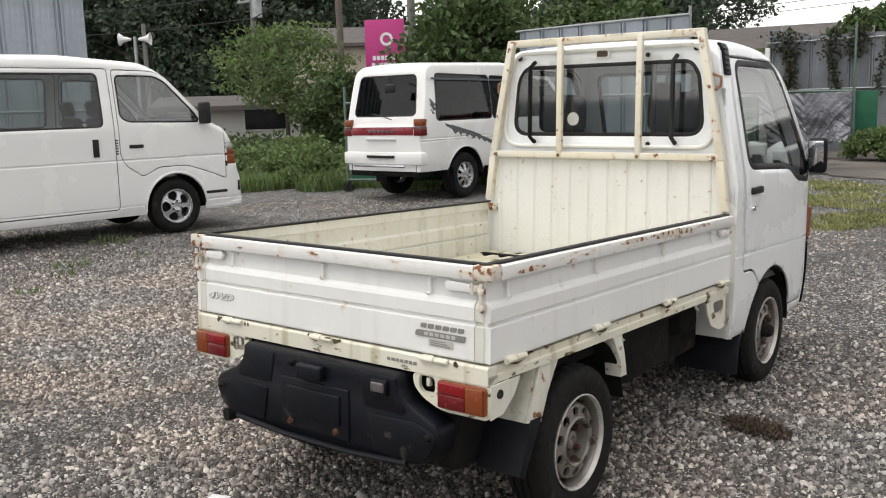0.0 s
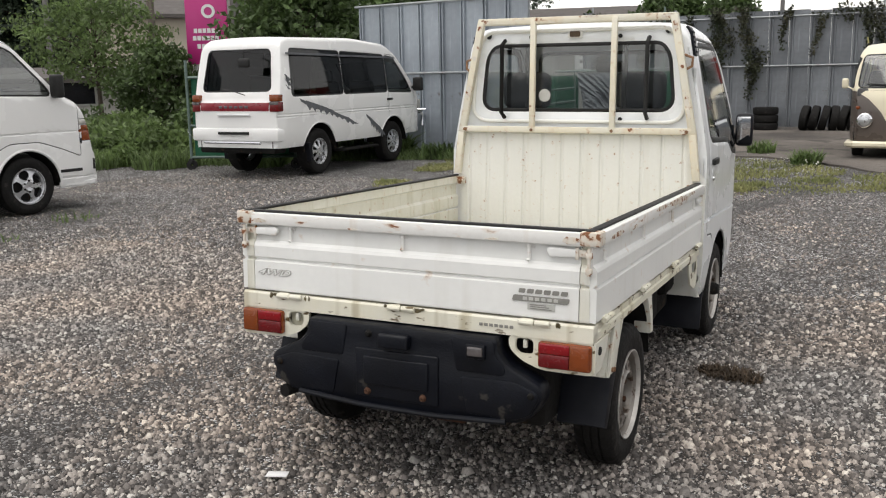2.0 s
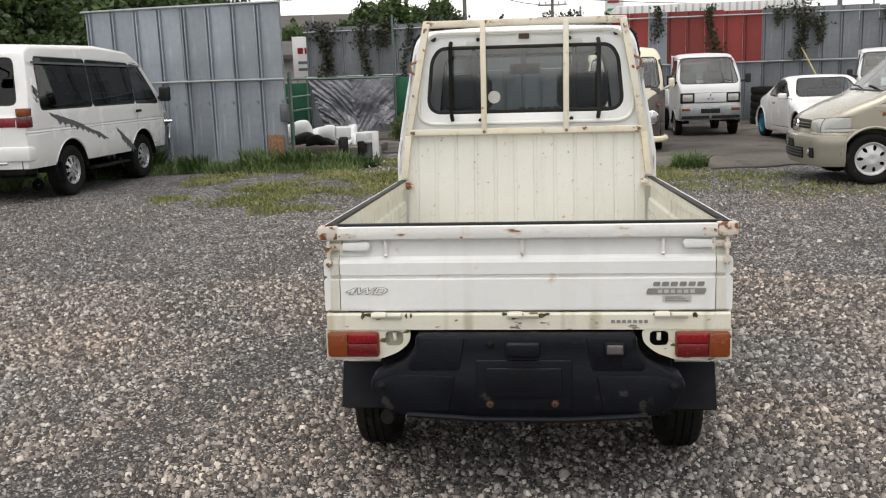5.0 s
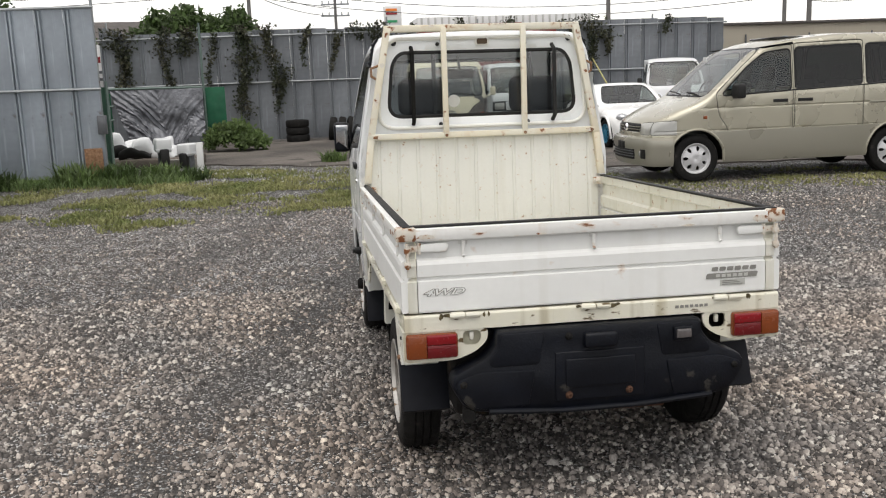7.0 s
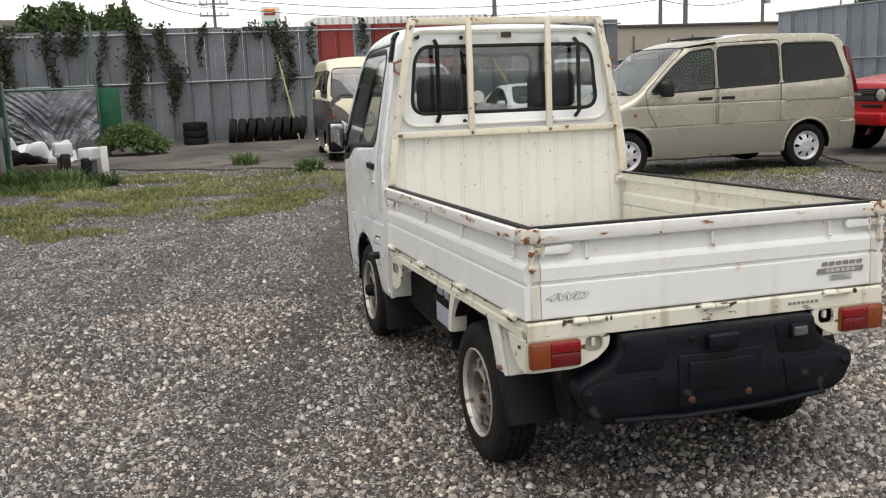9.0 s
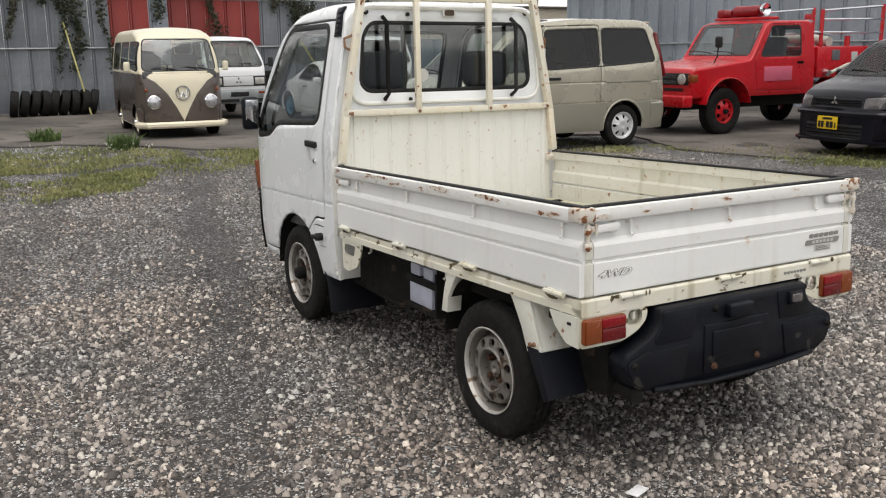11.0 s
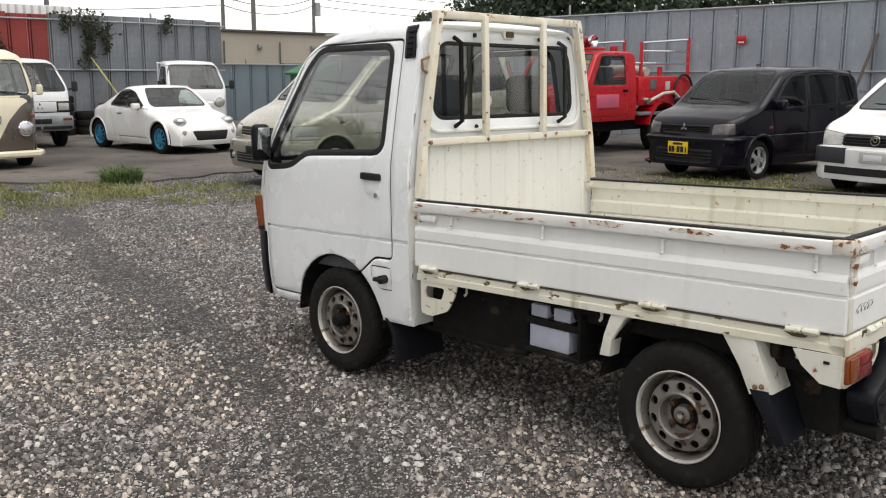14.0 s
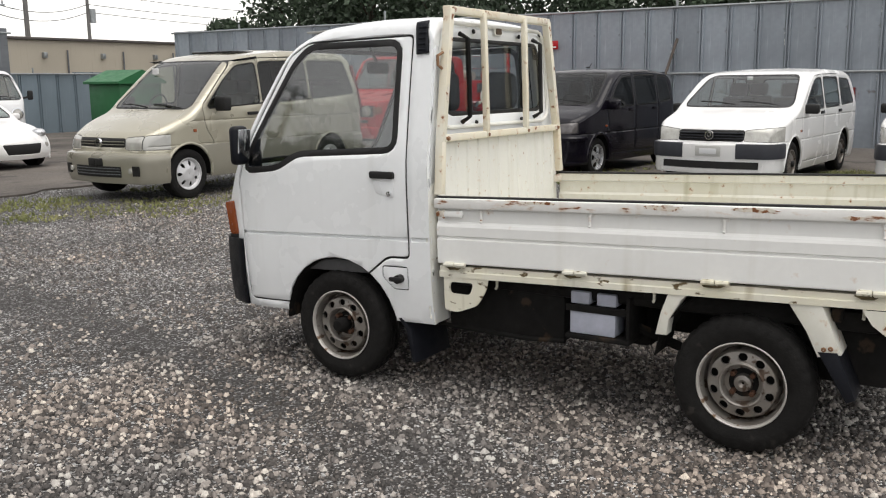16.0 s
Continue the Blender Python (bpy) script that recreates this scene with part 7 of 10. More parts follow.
    ring = [(0.36 + 0.17 * math.cos(2 * math.pi * k / 20), -1.42 - 0.05 * math.sin(2 * math.pi * k / 20), 1.12 + 0.15 * math.sin(2 * math.pi * k / 20)) for k in range(21)]
    tube(bm, ring, 0.013, 6)
    part("steering_wheel", bm, "rubber", c)
    for q in (-1, 1):
        bm = bmesh.new()
        tube(bm, [(q * 0.836, -1.12, 1.108), (q * 0.838, -2.2, 1.150), (q * 0.832, -3.2, 1.185), (q * 0.820, -4.2, 1.235)], 0.010, 6)
        part("belt_moulding", bm, "rubber", c, "black belt moulding")
        bm = bmesh.new()
        prism(bm, [(-1.66, 1.705), (-2.16, 1.765), (-2.16, 1.735), (-1.76, 1.69)], "x", q * 0.765, q * 0.782)
        part("window_visor", bm, "dark_glass", c, "smoked window visor", smooth=False)


car_body(carrier, [(-0.21, 0.24), (-0.175, 0.32), (-0.165, 0.40), (-0.165, 0.57), (-0.19, 0.605), (-0.205, 0.77), (-0.29, 0.84), (-0.55, 0.955), (-0.95, 1.085), (-1.64, 1.68), (-1.98, 1.80), (-2.8, 1.875), (-3.95, 1.86), (-4.16, 1.79), (-4.33, 1.20), (-4.40, 0.98), (-4.42, 0.34)],
         1.695, 0.25, 1.10, 0.13, "gold", (-0.86, -3.575), dict(r=0.31, w=0.19, rim_r=0.20, rim_mat="hubcap", holes=7, hole=(0.46, 0.84, 0.36), cap=0.04), 0.37,
         [([(-2.12, 1.155), (-1.19, 1.115), (-1.54, 1.46), (-1.78, 1.63), (-2.12, 1.67)], "tint_glass"), ([(-3.10, 1.195), (-2.20, 1.158), (-2.20, 1.68), (-3.10, 1.705)], "dark_glass"), ([(-4.14, 1.25), (-3.18, 1.20), (-3.18, 1.705), (-3.98, 1.70)], "dark_glass")],
         doors=[[(-2.16, 0.40), (-1.30, 0.40), (-1.26, 0.70), (-1.15, 0.85), (-1.10, 1.14), (-1.50, 1.51), (-1.74, 1.71), (-2.16, 1.74)], [(-3.14, 0.40), (-2.175, 0.40), (-2.175, 1.75), (-3.14, 1.77)]],
         front=([(-0.72, 1.115), (0.72, 1.115), (0.60, 1.695), (-0.60, 1.695)], "screen", -1.78), rear=([(-0.64, 1.2), (0.64, 1.2), (0.56, 1.70), (-0.56, 1.70)], "dark_glass", -4.1), trim=carrier_trim, seats=((-1.9, 0.62), (-2.9, 0.62)), floor=0.38,
         lower=([(-4.5, 0.15), (-0.60, 0.15), (-0.60, 0.66), (-4.5, 0.66)], "gold_low"), ends=(0.55, 0.16, 0.25, 0.08), round_top=0.11,
         patches=(("head_lamp", [(0.43, 0.635), (0.66, 0.630), (0.66, 0.795), (0.43, 0.775)], "lamp_clear", -0.52, "clear headlamp"), ("corner_lamp", [(0.67, 0.630), (0.95, 0.630), (0.95, 0.815), (0.67, 0.796)], "plate", -0.60, "white corner lamp"), ("grille", [(-0.42, 0.665), (0.42, 0.665), (0.42, 0.765), (-0.42, 0.765)], "rubber", -0.4, "dark grille")),
         bow=(0.16, 0.05), creases=(0.67, 0.955))

# black tall kei wagon
kei = thing("compact_car", "black boxy compact car with a yellow number plate", "car", heading(8.05, 5.80, -0.995, 0.10), "parked vehicles")


def kei_trim(c):
    bm = bmesh.new()
    for k in range(3):
        a = 2 * math.pi * k / 3 + math.pi / 2
        q = [(0.030 * math.cos(a), 0.715 + 0.030 * math.sin(a))]
        u, v = (math.cos(a), math.sin(a)), (-math.sin(a), math.cos(a))
        prism(bm, [(q[0][0] + 0.03 * u[0], q[0][1] + 0.03 * u[1]), (q[0][0] + 0.016 * v[0], q[0][1] + 0.016 * v[1]), (q[0][0] - 0.03 * u[0], q[0][1] - 0.03 * u[1]), (q[0][0] - 0.016 * v[0], q[0][1] - 0.016 * v[1])], "y", 0.005, 0.014)
    part("emblem", bm, "chrome", c)
    bm = bmesh.new()
    rbox(bm, -0.165 + 0.05, 0.165 + 0.05, 0.054, 0.062, 0.36, 0.525, 0.004)
    pl = part("number_plate", bm, "yellow", c, "yellow plate with plain black bars")
    for x0, x1, z0, z1 in ((-0.09, -0.07, 0.38, 0.45), (-0.045, 0.005, 0.38, 0.46), (0.015, 0.065, 0.38, 0.46), (0.075, 0.095, 0.415, 0.425), (0.105, 0.15, 0.38, 0.46), (0.157, 0.195, 0.38, 0.46), (-0.03, 0.13, 0.48, 0.51)):
        bm = bmesh.new()
        rbox(bm, x0, x1, 0.062, 0.064, z0, z1)
        part("plate_bar", bm, "rubber", pl, smooth=False)
    bars(c, "grille_bar", "ink", -0.38, 0.38, (0.665, 0.695, 0.725), -0.04, 0.012, 0.014)
    bars(c, "lower_grille_bar", "ink", -0.46, 0.46, (0.30, 0.345, 0.39), 0.0, 0.058, 0.014)
    wrap(c, "bumper_lip", "ink", [(0.0, 0.20), (0.03, 0.205), (0.035, 0.235), (0.0, 0.245)], 0.715, 0.035, 0.10, 0.16, -0.36)
    wrap(c, "bumper_edge", "ink", [(0.0, 0.53), (0.024, 0.535), (0.030, 0.575), (0.0, 0.60)], 0.715, 0.03, 0.10, 0.16, -0.36)
    mirror_pair(c, 0.82, -0.98, 1.02, "ink", (0.18, 0.12, 0.14))
    handle(c, 0.745, -1.72, 0.93, "ink")
    handle(c, 0.745, -2.55, 0.93, "ink")
    lamp_on(c, "side_marker", "lamp_amber", 0.735, 0.745, 0.70, 0.73, -0.95, -0.88, 0.004)
    bm = bmesh.new()
    rbox(bm, -0.5, 0.5, -3.42, -3.25, 1.44, 1.49, 0.02)
    part("roof_spoiler", bm, "ink", c)
    bm = bmesh.new()
    rbox(bm, -0.02, 0.02, -1.72, -1.64, 1.55, 1.57, 0.006)
    tube(bm, [(0, -1.70, 1.56), (0, -1.80, 1.62)], 0.005, 6)
    part("aerial", bm, "rubber", c)
    wiper(c, -0.5, -0.74, 1.05, 0.5, 1)
    wiper(c, 0.0, -0.74, 1.05, 0.5, 1)


car_body(kei, [(-0.03, 0.18), (0.06, 0.22), (0.05, 0.30), (0.035, 0.44), (0.03, 0.58), (-0.02, 0.78), (-0.10, 0.85), (-0.36, 0.94), (-0.68, 1.01), (-1.26, 1.45), (-1.52, 1.53), (-2.4, 1.55), (-3.1, 1.50), (-3.27, 1.40), (-3.37, 0.9), (-3.395, 0.26)],
         1.475, 0.19, 0.98, 0.15, "ink", (-0.72, -3.06), dict(r=0.275, w=0.165, rim_r=0.185, rim_mat="alloy", holes=5, hole=(0.36, 0.92, 0.6), cap=0.03), 0.335,
         [([(-1.80, 1.0), (-0.98, 0.98), (-1.30, 1.28), (-1.50, 1.40), (-1.80, 1.42)], "dark_glass"), ([(-2.62, 1.01), (-1.90, 1.0), (-1.90, 1.42), (-2.60, 1.43)], "dark_glass"), ([(-3.15, 1.05), (-2.72, 1.02), (-2.70, 1.42), (-3.05, 1.40)], "dark_glass")],
         doors=[[(-1.85, 0.30), (-1.08, 0.30), (-1.03, 0.6), (-0.92, 0.98), (-1.28, 1.34), (-1.5, 1.46), (-1.85, 1.48)], [(-2.68, 0.45), (-2.5, 0.30), (-1.87, 0.30), (-1.87, 1.48), (-2.66, 1.49)]],
         front=([(-0.63, 1.035), (0.63, 1.035), (0.53, 1.455), (-0.53, 1.455)], "tint_glass", -1.4), rear=([(-0.55, 1.0), (0.55, 1.0), (0.50, 1.38), (-0.50, 1.38)], "dark_glass", -3.2), trim=kei_trim, seats=((-1.8, 0.5),), floor=0.24, ends=(0.45, 0.14, 0.2, 0.06), round_top=0.09,
         patches=(("head_lamp", [(0.43, 0.635), (0.68, 0.645), (0.68, 0.79), (0.43, 0.765)], "lamp_smoke", -0.30, "dark smoked headlamp"), ("grille", [(-0.38, 0.655), (0.38, 0.655), (0.38, 0.755), (-0.38, 0.755)], "rubber", -0.2, "dark slatted grille"), ("lower_grille", [(-0.45, 0.27), (0.45, 0.27), (0.45, 0.43), (-0.45, 0.43)], "rubber", -0.2, "black lower grille")),
         bow=(0.10, 0.03), creases=(0.62,), lips=0.022)
kei.scale = (1.025, 1.025, 1.025)


def estate(m, label):
    c = thing("estate_car", label, "car", m, "parked vehicles")

    def trim(c):
        bars(c, "grille_bar", "navy", -0.42, 0.42, (0.65, 0.685, 0.72), -0.05, 0.006, 0.012)
        bm = bmesh.new()
        lathe(bm, [(0.004, 0.062), (0.02, 0.058), (0.02, 0.048), (0.006, 0.046)], 22, "y", (0, 0, 0.695))
        lathe(bm, [(0.006, 0.03), (0.022, 0.028), (0.022, 0.018), (0.006, 0.017)], 16, "y", (0, 0, 0.705))
        part("emblem", bm, "chrome", c, "plain oval chrome emblem")
        nose = dict(half=0.815, y0=0.01, bow=0.14, corner=0.24, y_end=-0.42)
        wrap(c, "front_bumper", "white", [(-0.08, 0.20), (0.0, 0.205), (0.020, 0.26), (0.012, 0.36), (0.030, 0.42), (0.030, 0.575), (0.0, 0.60), (-0.08, 0.60)], label="white front bumper", **nose)
        wrap(c, "lower_grille", "rubber", [(0.0, 0.275), (0.028, 0.275), (0.026, 0.365), (0.0, 0.365)], span=(-0.52, 0.52), label="black lower grille", **nose)
        for q in (-1, 1):
            wrap(c, "bumper_corner", "navy", [(0.0, 0.40), (0.036, 0.405), (0.040, 0.43), (0.040, 0.565), (0.034, 0.59), (0.0, 0.595)], span=(0.27, 0.96) if q > 0 else (-0.96, -0.27), label="grey-black bumper corner", **nose)
        bm = bmesh.new()
        rbox(bm, -0.165, 0.165, 0.038, 0.050, 0.43, 0.56, 0.005)
        pl = part("number_plate_holder", bm, "plate", c, "empty grey plate holder")
        bm = bmesh.new()
        rbox(bm, -0.11, 0.11, 0.050, 0.054, 0.46, 0.53, 0.003)
        part("holder_plate", bm, "white2", pl)
        mirror_pair(c, 0.92, -1.25, 1.0, "rubber", (0.18, 0.12, 0.13))
        handle(c, 0.85, -2.05, 0.93, "rubber", 0.16)
        handle(c, 0.85, -3.0, 0.93, "rubber", 0.16)
        wiper(c, -0.55, -0.92, 1.06, 0.5, 1)
        wiper(c, 0.0, -0.92, 1.06, 0.5, 1)
        lamp_on(c, "tail_lamp", "lamp_red", 0.70, 0.80, 0.80, 1.25, -4.17, -4.05, 0.02)
        lamp_on(c, "side_marker", "lamp_amber", 0.842, 0.85, 0.70, 0.73, -1.10, -1.02, 0.004)
        lamp_on(c, "screen_sticker", "sign_white", 0.0, 0.08, 1.38, 1.43, -1.60, -1.585, 0.003, both=False)
    car_body(c, [(-0.04, 0.20), (0.02, 0.30), (0.03, 0.42), (0.03, 0.575), (0.0, 0.605), (-0.06, 0.775), (-0.14, 0.825), (-0.45, 0.91), (-0.90, 1.01), (-1.60, 1.43), (-1.88, 1.50), (-2.6, 1.545), (-3.5, 1.53), (-3.80, 1.47), (-4.08, 1.0), (-4.17, 0.85), (-4.19, 0.26)],
             1.69, 0.20, 0.99, 0.16, "white", (-0.80, -3.35), dict(r=0.30, w=0.175, rim_r=0.185, rim_mat="steel", holes=12, hole=(0.55, 0.88, 0.45), cap=0.04, cap_mat="rubber"), 0.36,
             [([(-2.12, 1.0), (-1.18, 0.99), (-1.62, 1.27), (-1.85, 1.38), (-2.12, 1.40)], "tint_glass"), ([(-2.98, 1.01), (-2.22, 1.0), (-2.22, 1.40), (-2.98, 1.40)], "tint_glass"), ([(-3.80, 1.04), (-3.10, 1.02), (-3.10, 1.39), (-3.62, 1.37)], "tint_glass")],
             doors=[[(-2.17, 0.30), (-1.22, 0.30), (-1.14, 0.6), (-1.10, 0.99), (-1.60, 1.32), (-1.84, 1.44), (-2.17, 1.46)], [(-3.04, 0.60), (-2.92, 0.38), (-2.80, 0.30), (-2.19, 0.30), (-2.19, 1.46), (-3.04, 1.46)]],
             front=([(-0.735, 1.04), (0.735, 1.04), (0.61, 1.435), (-0.61, 1.435)], "screen", -1.75), rear=([(-0.62, 1.02), (0.62, 1.02), (0.55, 1.38), (-0.55, 1.38)], "tint_glass", -3.75), trim=trim, seats=((-2.0, 0.5), (-2.9, 0.5)), floor=0.25, ends=(0.50, 0.17, 0.25, 0.08), round_top=0.09,
             patches=(("head_lamp", [(0.43, 0.625), (0.95, 0.61), (0.95, 0.80), (0.70, 0.785), (0.43, 0.755)], "lamp_clear", -0.36, "clear wrap-round headlamp"), ("grille", [(-0.42, 0.625), (0.42, 0.625), (0.42, 0.755), (-0.42, 0.755)], "rubber", -0.3, "black grille")),
             bow=(0.15, 0.04), creases=(0.60, 0.88))
    return c


estate(heading(7.80, 3.11, -0.9965, 0.0836), "white estate car with grey-black bumper corners")
estate(heading(8.15, 0.42, -0.9965, 0.0836), "white estate car at the end of the row")

# red fire engine on an off-road chassis
fire = thing("fire_engine", "red off-road fire engine with chrome rails and hose gear", "fire engine", heading(8.35, 9.6, -1.0, 0.0), "parked vehicles")


def build_fire(c):
    top = [(-0.10, 0.60), (-0.10, 0.78), (-0.10, 1.02), (-0.14, 1.10), (-0.7, 1.16), (-1.40, 1.24), (-1.78, 1.80), (-1.94, 1.87), (-2.85, 1.88), (-2.95, 1.83), (-2.98, 0.66)]
    skin = shell(top, 1.62, 0.62, 1.22, 0.10, 0.05, 0.015, (0.2, 0.04, 0.03, 0.0), ease=0.05)
    take(skin, cut(skin, ring_points(-0.85, 0.42, 0.50, 0.50, 26), "x")).free()
    for s in (-1, 1):
        window(skin, round_poly([(-2.62, 1.28), (-1.64, 1.28), (-1.94, 1.76), (-2.62, 1.77)], 0.05, 3), "x", c, "glass", 0.02, lambda p, s=s: p.x * s > 0, "side_window")
    window(skin, round_poly([(-0.70, 1.30), (0.70, 1.30), (0.65, 1.80), (-0.65, 1.80)], 0.05, 3), "y", c, "screen", 0.02, lambda p: p.y > -2.0, "windscreen")
    window(skin, round_poly([(-0.55, 1.35), (0.55, 1.35), (0.52, 1.72), (-0.52, 1.72)], 0.05, 3), "y", c, "glass", 0.02, lambda p: p.y < -2.9, "rear_window")
    leaf_door(skin, [(-2.72, 0.70), (-1.58, 0.70), (-1.52, 0.95), (-1.50, 1.26), (-1.95, 1.81), (-2.72, 1.82)], c, "red", 0.010)
    part("cab_body", skin, "red", c, "red off-road cab", thick=0.012)
    for y in (-0.85, -3.83):
        for s in (-1, 1):
            wheel(c, s * 0.80, y, 0.39, 0.39, 0.22, 0.20, "red", 6, (0.5, 0.9, 0.5), 0.03, 0.07, "wheel", "chassis")
            bm = bmesh.new()
            rows = []
            for k in range(13):
                a = math.pi * (0.06 + 0.88 * k / 12)
                rows.append([bm.verts.new((x, y + 0.50 * math.cos(a), 0.42 + 0.50 * math.sin(a))) for x in (s * 0.89, s * 0.50)])
            for a, b in zip(rows, rows[1:]):
                bm.faces.new((a[0], a[1], b[1], b[0]))
            part("fender", bm, "red", c, thick=0.03)
    bm = bmesh.new()
    rbox(bm, -0.55, 0.55, -4.85, -0.2, 0.42, 0.66, 0.03)
    part("chassis", bm, "chassis", c)
    bm = bmesh.new()
    rbox(bm, -0.82, 0.82, -0.12, 0.10, 0.48, 0.67, 0.03, 3)
    part("front_bumper", bm, "red", c)
    lamp_on(c, "bumper_slot", "rubber", 0.15, 0.60, 0.73, 0.78, -0.12, -0.09, 0.008)
    lamp_on(c, "grille", "rubber", 0.0, 0.72, 0.83, 1.02, -0.12, -0.085, 0.01)
    bars(c, "grille_bar", "decal", -0.44, 0.44, (0.855, 0.885, 0.95, 0.98), -0.09, -0.075)
    bm = bmesh.new()
    for k in range(6):
        rbox(bm, -0.16 + k * 0.055, -0.125 + k * 0.055, -0.085, -0.072, 0.912, 0.942, 0.002)
    part("grille_badge", bm, "chrome", c)
    for s in (-1, 1):
        bm = bmesh.new()
        lathe(bm, [(-0.09, 0.09), (-0.065, 0.085), (-0.06, 0.07), (-0.05, 0.002)], 20, "y", (s * 0.58, 0, 0.925))
        part("head_lamp", bm, "lamp_clear", c, "round headlamp")
        bm = bmesh.new()
        rbox(bm, s * 0.76 - 0.05, s * 0.76 + 0.05, -0.22, -0.08, 0.88, 1.0, 0.015)
        part("turn_lamp", bm, "lamp_amber", c)
        bm = bmesh.new()
        tube(bm, [(s * 0.74, -0.62, 1.18), (s * 0.84, -0.58, 1.28), (s * 0.86, -0.58, 1.50)], 0.012, 6)
        rbox(bm, s * 0.86 - 0.07, s * 0.86 + 0.07, -0.61, -0.55, 1.42, 1.60, 0.03, 3)
        part("fender_mirror", bm, "rubber", c, "black fender mirror")
        bm = bmesh.new()
        rbox(bm, s * 0.814 - 0.008, s * 0.814 + 0.008, -2.40, -1.72, 0.86, 1.10, 0.002)
        part("door_panel", bm, "pinkpatch", c, "faded pink patch")
        handle(c, 0.82, -2.60, 1.16, "rubber", 0.14)
    wiper(c, -0.5, -1.36, 1.32, 0.55, 1)
    wiper(c, 0.05, -1.36, 1.32, 0.55, 1)
    # siren and lamp bar
    bm = bmesh.new()
    rbox(bm, -0.62, 0.62, -2.22, -1.98, 1.88, 1.93, 0.01)
    rack = part("lamp_rack", bm, "red", c)
    bm = bmesh.new()
    tube(bm, [(0.20, -2.08, 2.03), (-0.34, -2.08, 2.03)], 0.10, 14)
    part("siren", bm, "lamp_bright", rack, "long red beacon")
    bm = bmesh.new()
    lathe(bm, [(-0.34, 0.06), (-0.42, 0.10), (-0.47, 0.105), (-0.46, 0.085), (-0.40, 0.03)], 18, "x", (0, -2.08, 2.05))
    part("loudspeaker", bm, "chrome", rack)
    bm = bmesh.new()
    tube(bm, [(0.56, -2.08, 2.00), (0.28, -2.08, 2.00)], 0.07, 12)
    rbox(bm, 0.44, 0.60, -2.15, -2.0, 1.93, 2.08, 0.03)
    part("beacon", bm, "lamp_bright", rack)
    # rear body with pump gear
    bm = bmesh.new()
    rbox(bm, -0.80, 0.80, -4.90, -3.05, 0.88, 1.42, 0.03)
    body = part("rear_body", bm, "red", c, "red equipment body")
    bm = bmesh.new()
    rbox(bm, -0.86, 0.86, -5.0, -3.05, 0.70, 0.76, 0.01)
    part("step_plate", bm, "pipe", body, "grey metal step")
    for s in (-1, 1):
        bm = bmesh.new()
        rbox(bm, s * 0.805 - 0.012, s * 0.805 + 0.012, -4.55, -4.25, 1.0, 1.34, 0.01)
        part("locker_door", bm, "red", body)
        bm = bmesh.new()
        rbox(bm, s * 0.806 - 0.010, s * 0.806 + 0.010, -3.62, -3.42, 1.18, 1.36, 0.004)
        part("gauge_panel", bm, "decal", body, "dark gauge panel")
        bm = bmesh.new()
        rbox(bm, s * 0.806 - 0.010, s * 0.806 + 0.010, -4.10, -3.95, 1.16, 1.32, 0.004)
        part("name_plate", bm, "plate", body)
        bm = bmesh.new()
        tube(bm, [(s * 0.80, -3.25, 0.98), (s * 0.90, -3.25, 0.96)], 0.06, 12)
        part("hose_coupling", bm, "chrome", body)
        bm = bmesh.new()
        pts = [(s * 0.90, -3.3, 0.97), (s * 0.92, -3.7, 1.10), (s * 0.90, -4.1, 1.12), (s * 0.88, -4.35, 1.0), (s * 0.88, -4.5, 0.85)]
        tube(bm, pts, 0.03, 8)
        part("suction_hose", bm, "hose", body, "pale hose")
        bm = bmesh.new()
        ring = [(s * 0.84, -4.55 + 0.33 * math.cos(2 * math.pi * k / 24), 1.12 + 0.33 * math.sin(2 * math.pi * k / 24)) for k in range(25)]
        tube(bm, ring, 0.022, 8)
        part("hose_loop", bm, "rubber", body, "coiled black hose")
        for y in (-3.15, -4.80):
            bm = bmesh.new()
            tube(bm, [(s * 0.76, y, 1.42), (s * 0.76, y, 2.05 if y > -4 else 2.16)], 0.035, 8)
            part("rack_post", bm, "red", body, "red rack post")
        bm = bmesh.new()
        tube(bm, [(s * 0.76, -2.95, 1.66), (s * 0.76, -4.85, 1.66)], 0.020, 8)
        tube(bm, [(s * 0.76, -3.15, 1.88), (s * 0.76, -4.80, 1.90)], 0.020, 8)
        tube(bm, [(s * 0.76, -3.15, 2.03), (s * 0.76, -4.80, 2.13)], 0.022, 8)
        part("hand_rail", bm, "chrome", body, "chrome hand rail")
    bm = bmesh.new()
    tube(bm, [(-0.70, -3.45, 1.50), (-0.30, -3.5, 1.55), (0.30, -3.5, 1.55), (0.86, -3.5, 1.50)], 0.085, 12)
    part("rolled_hose", bm, "hose", body, "rolled canvas hose")
    bm = bmesh.new()
    rbox(bm, 0.62, 0.78, -3.42, -3.28, 1.66, 1.84, 0.02, m=None)
    part("work_lamp", bm, "yellow", body, "yellow work lamp")
    for x in (-0.5, 0.1, 0.5):
        bm = bmesh.new()
        tube(bm, [(x, -4.2, 1.42), (x, -4.2, 1.60)], 0.05, 10)
        part("pump_fitting", bm, "red", body)
    seat_pair(c, -2.4, 0.95, "seat", 0.36, 0.45)
    bm = bmesh.new()
    rbox(bm, -0.72, 0.72, -1.75, -1.45, 1.05, 1.26, 0.04)
    part("dashboard", bm, "dash", c)


build_fire(fire)


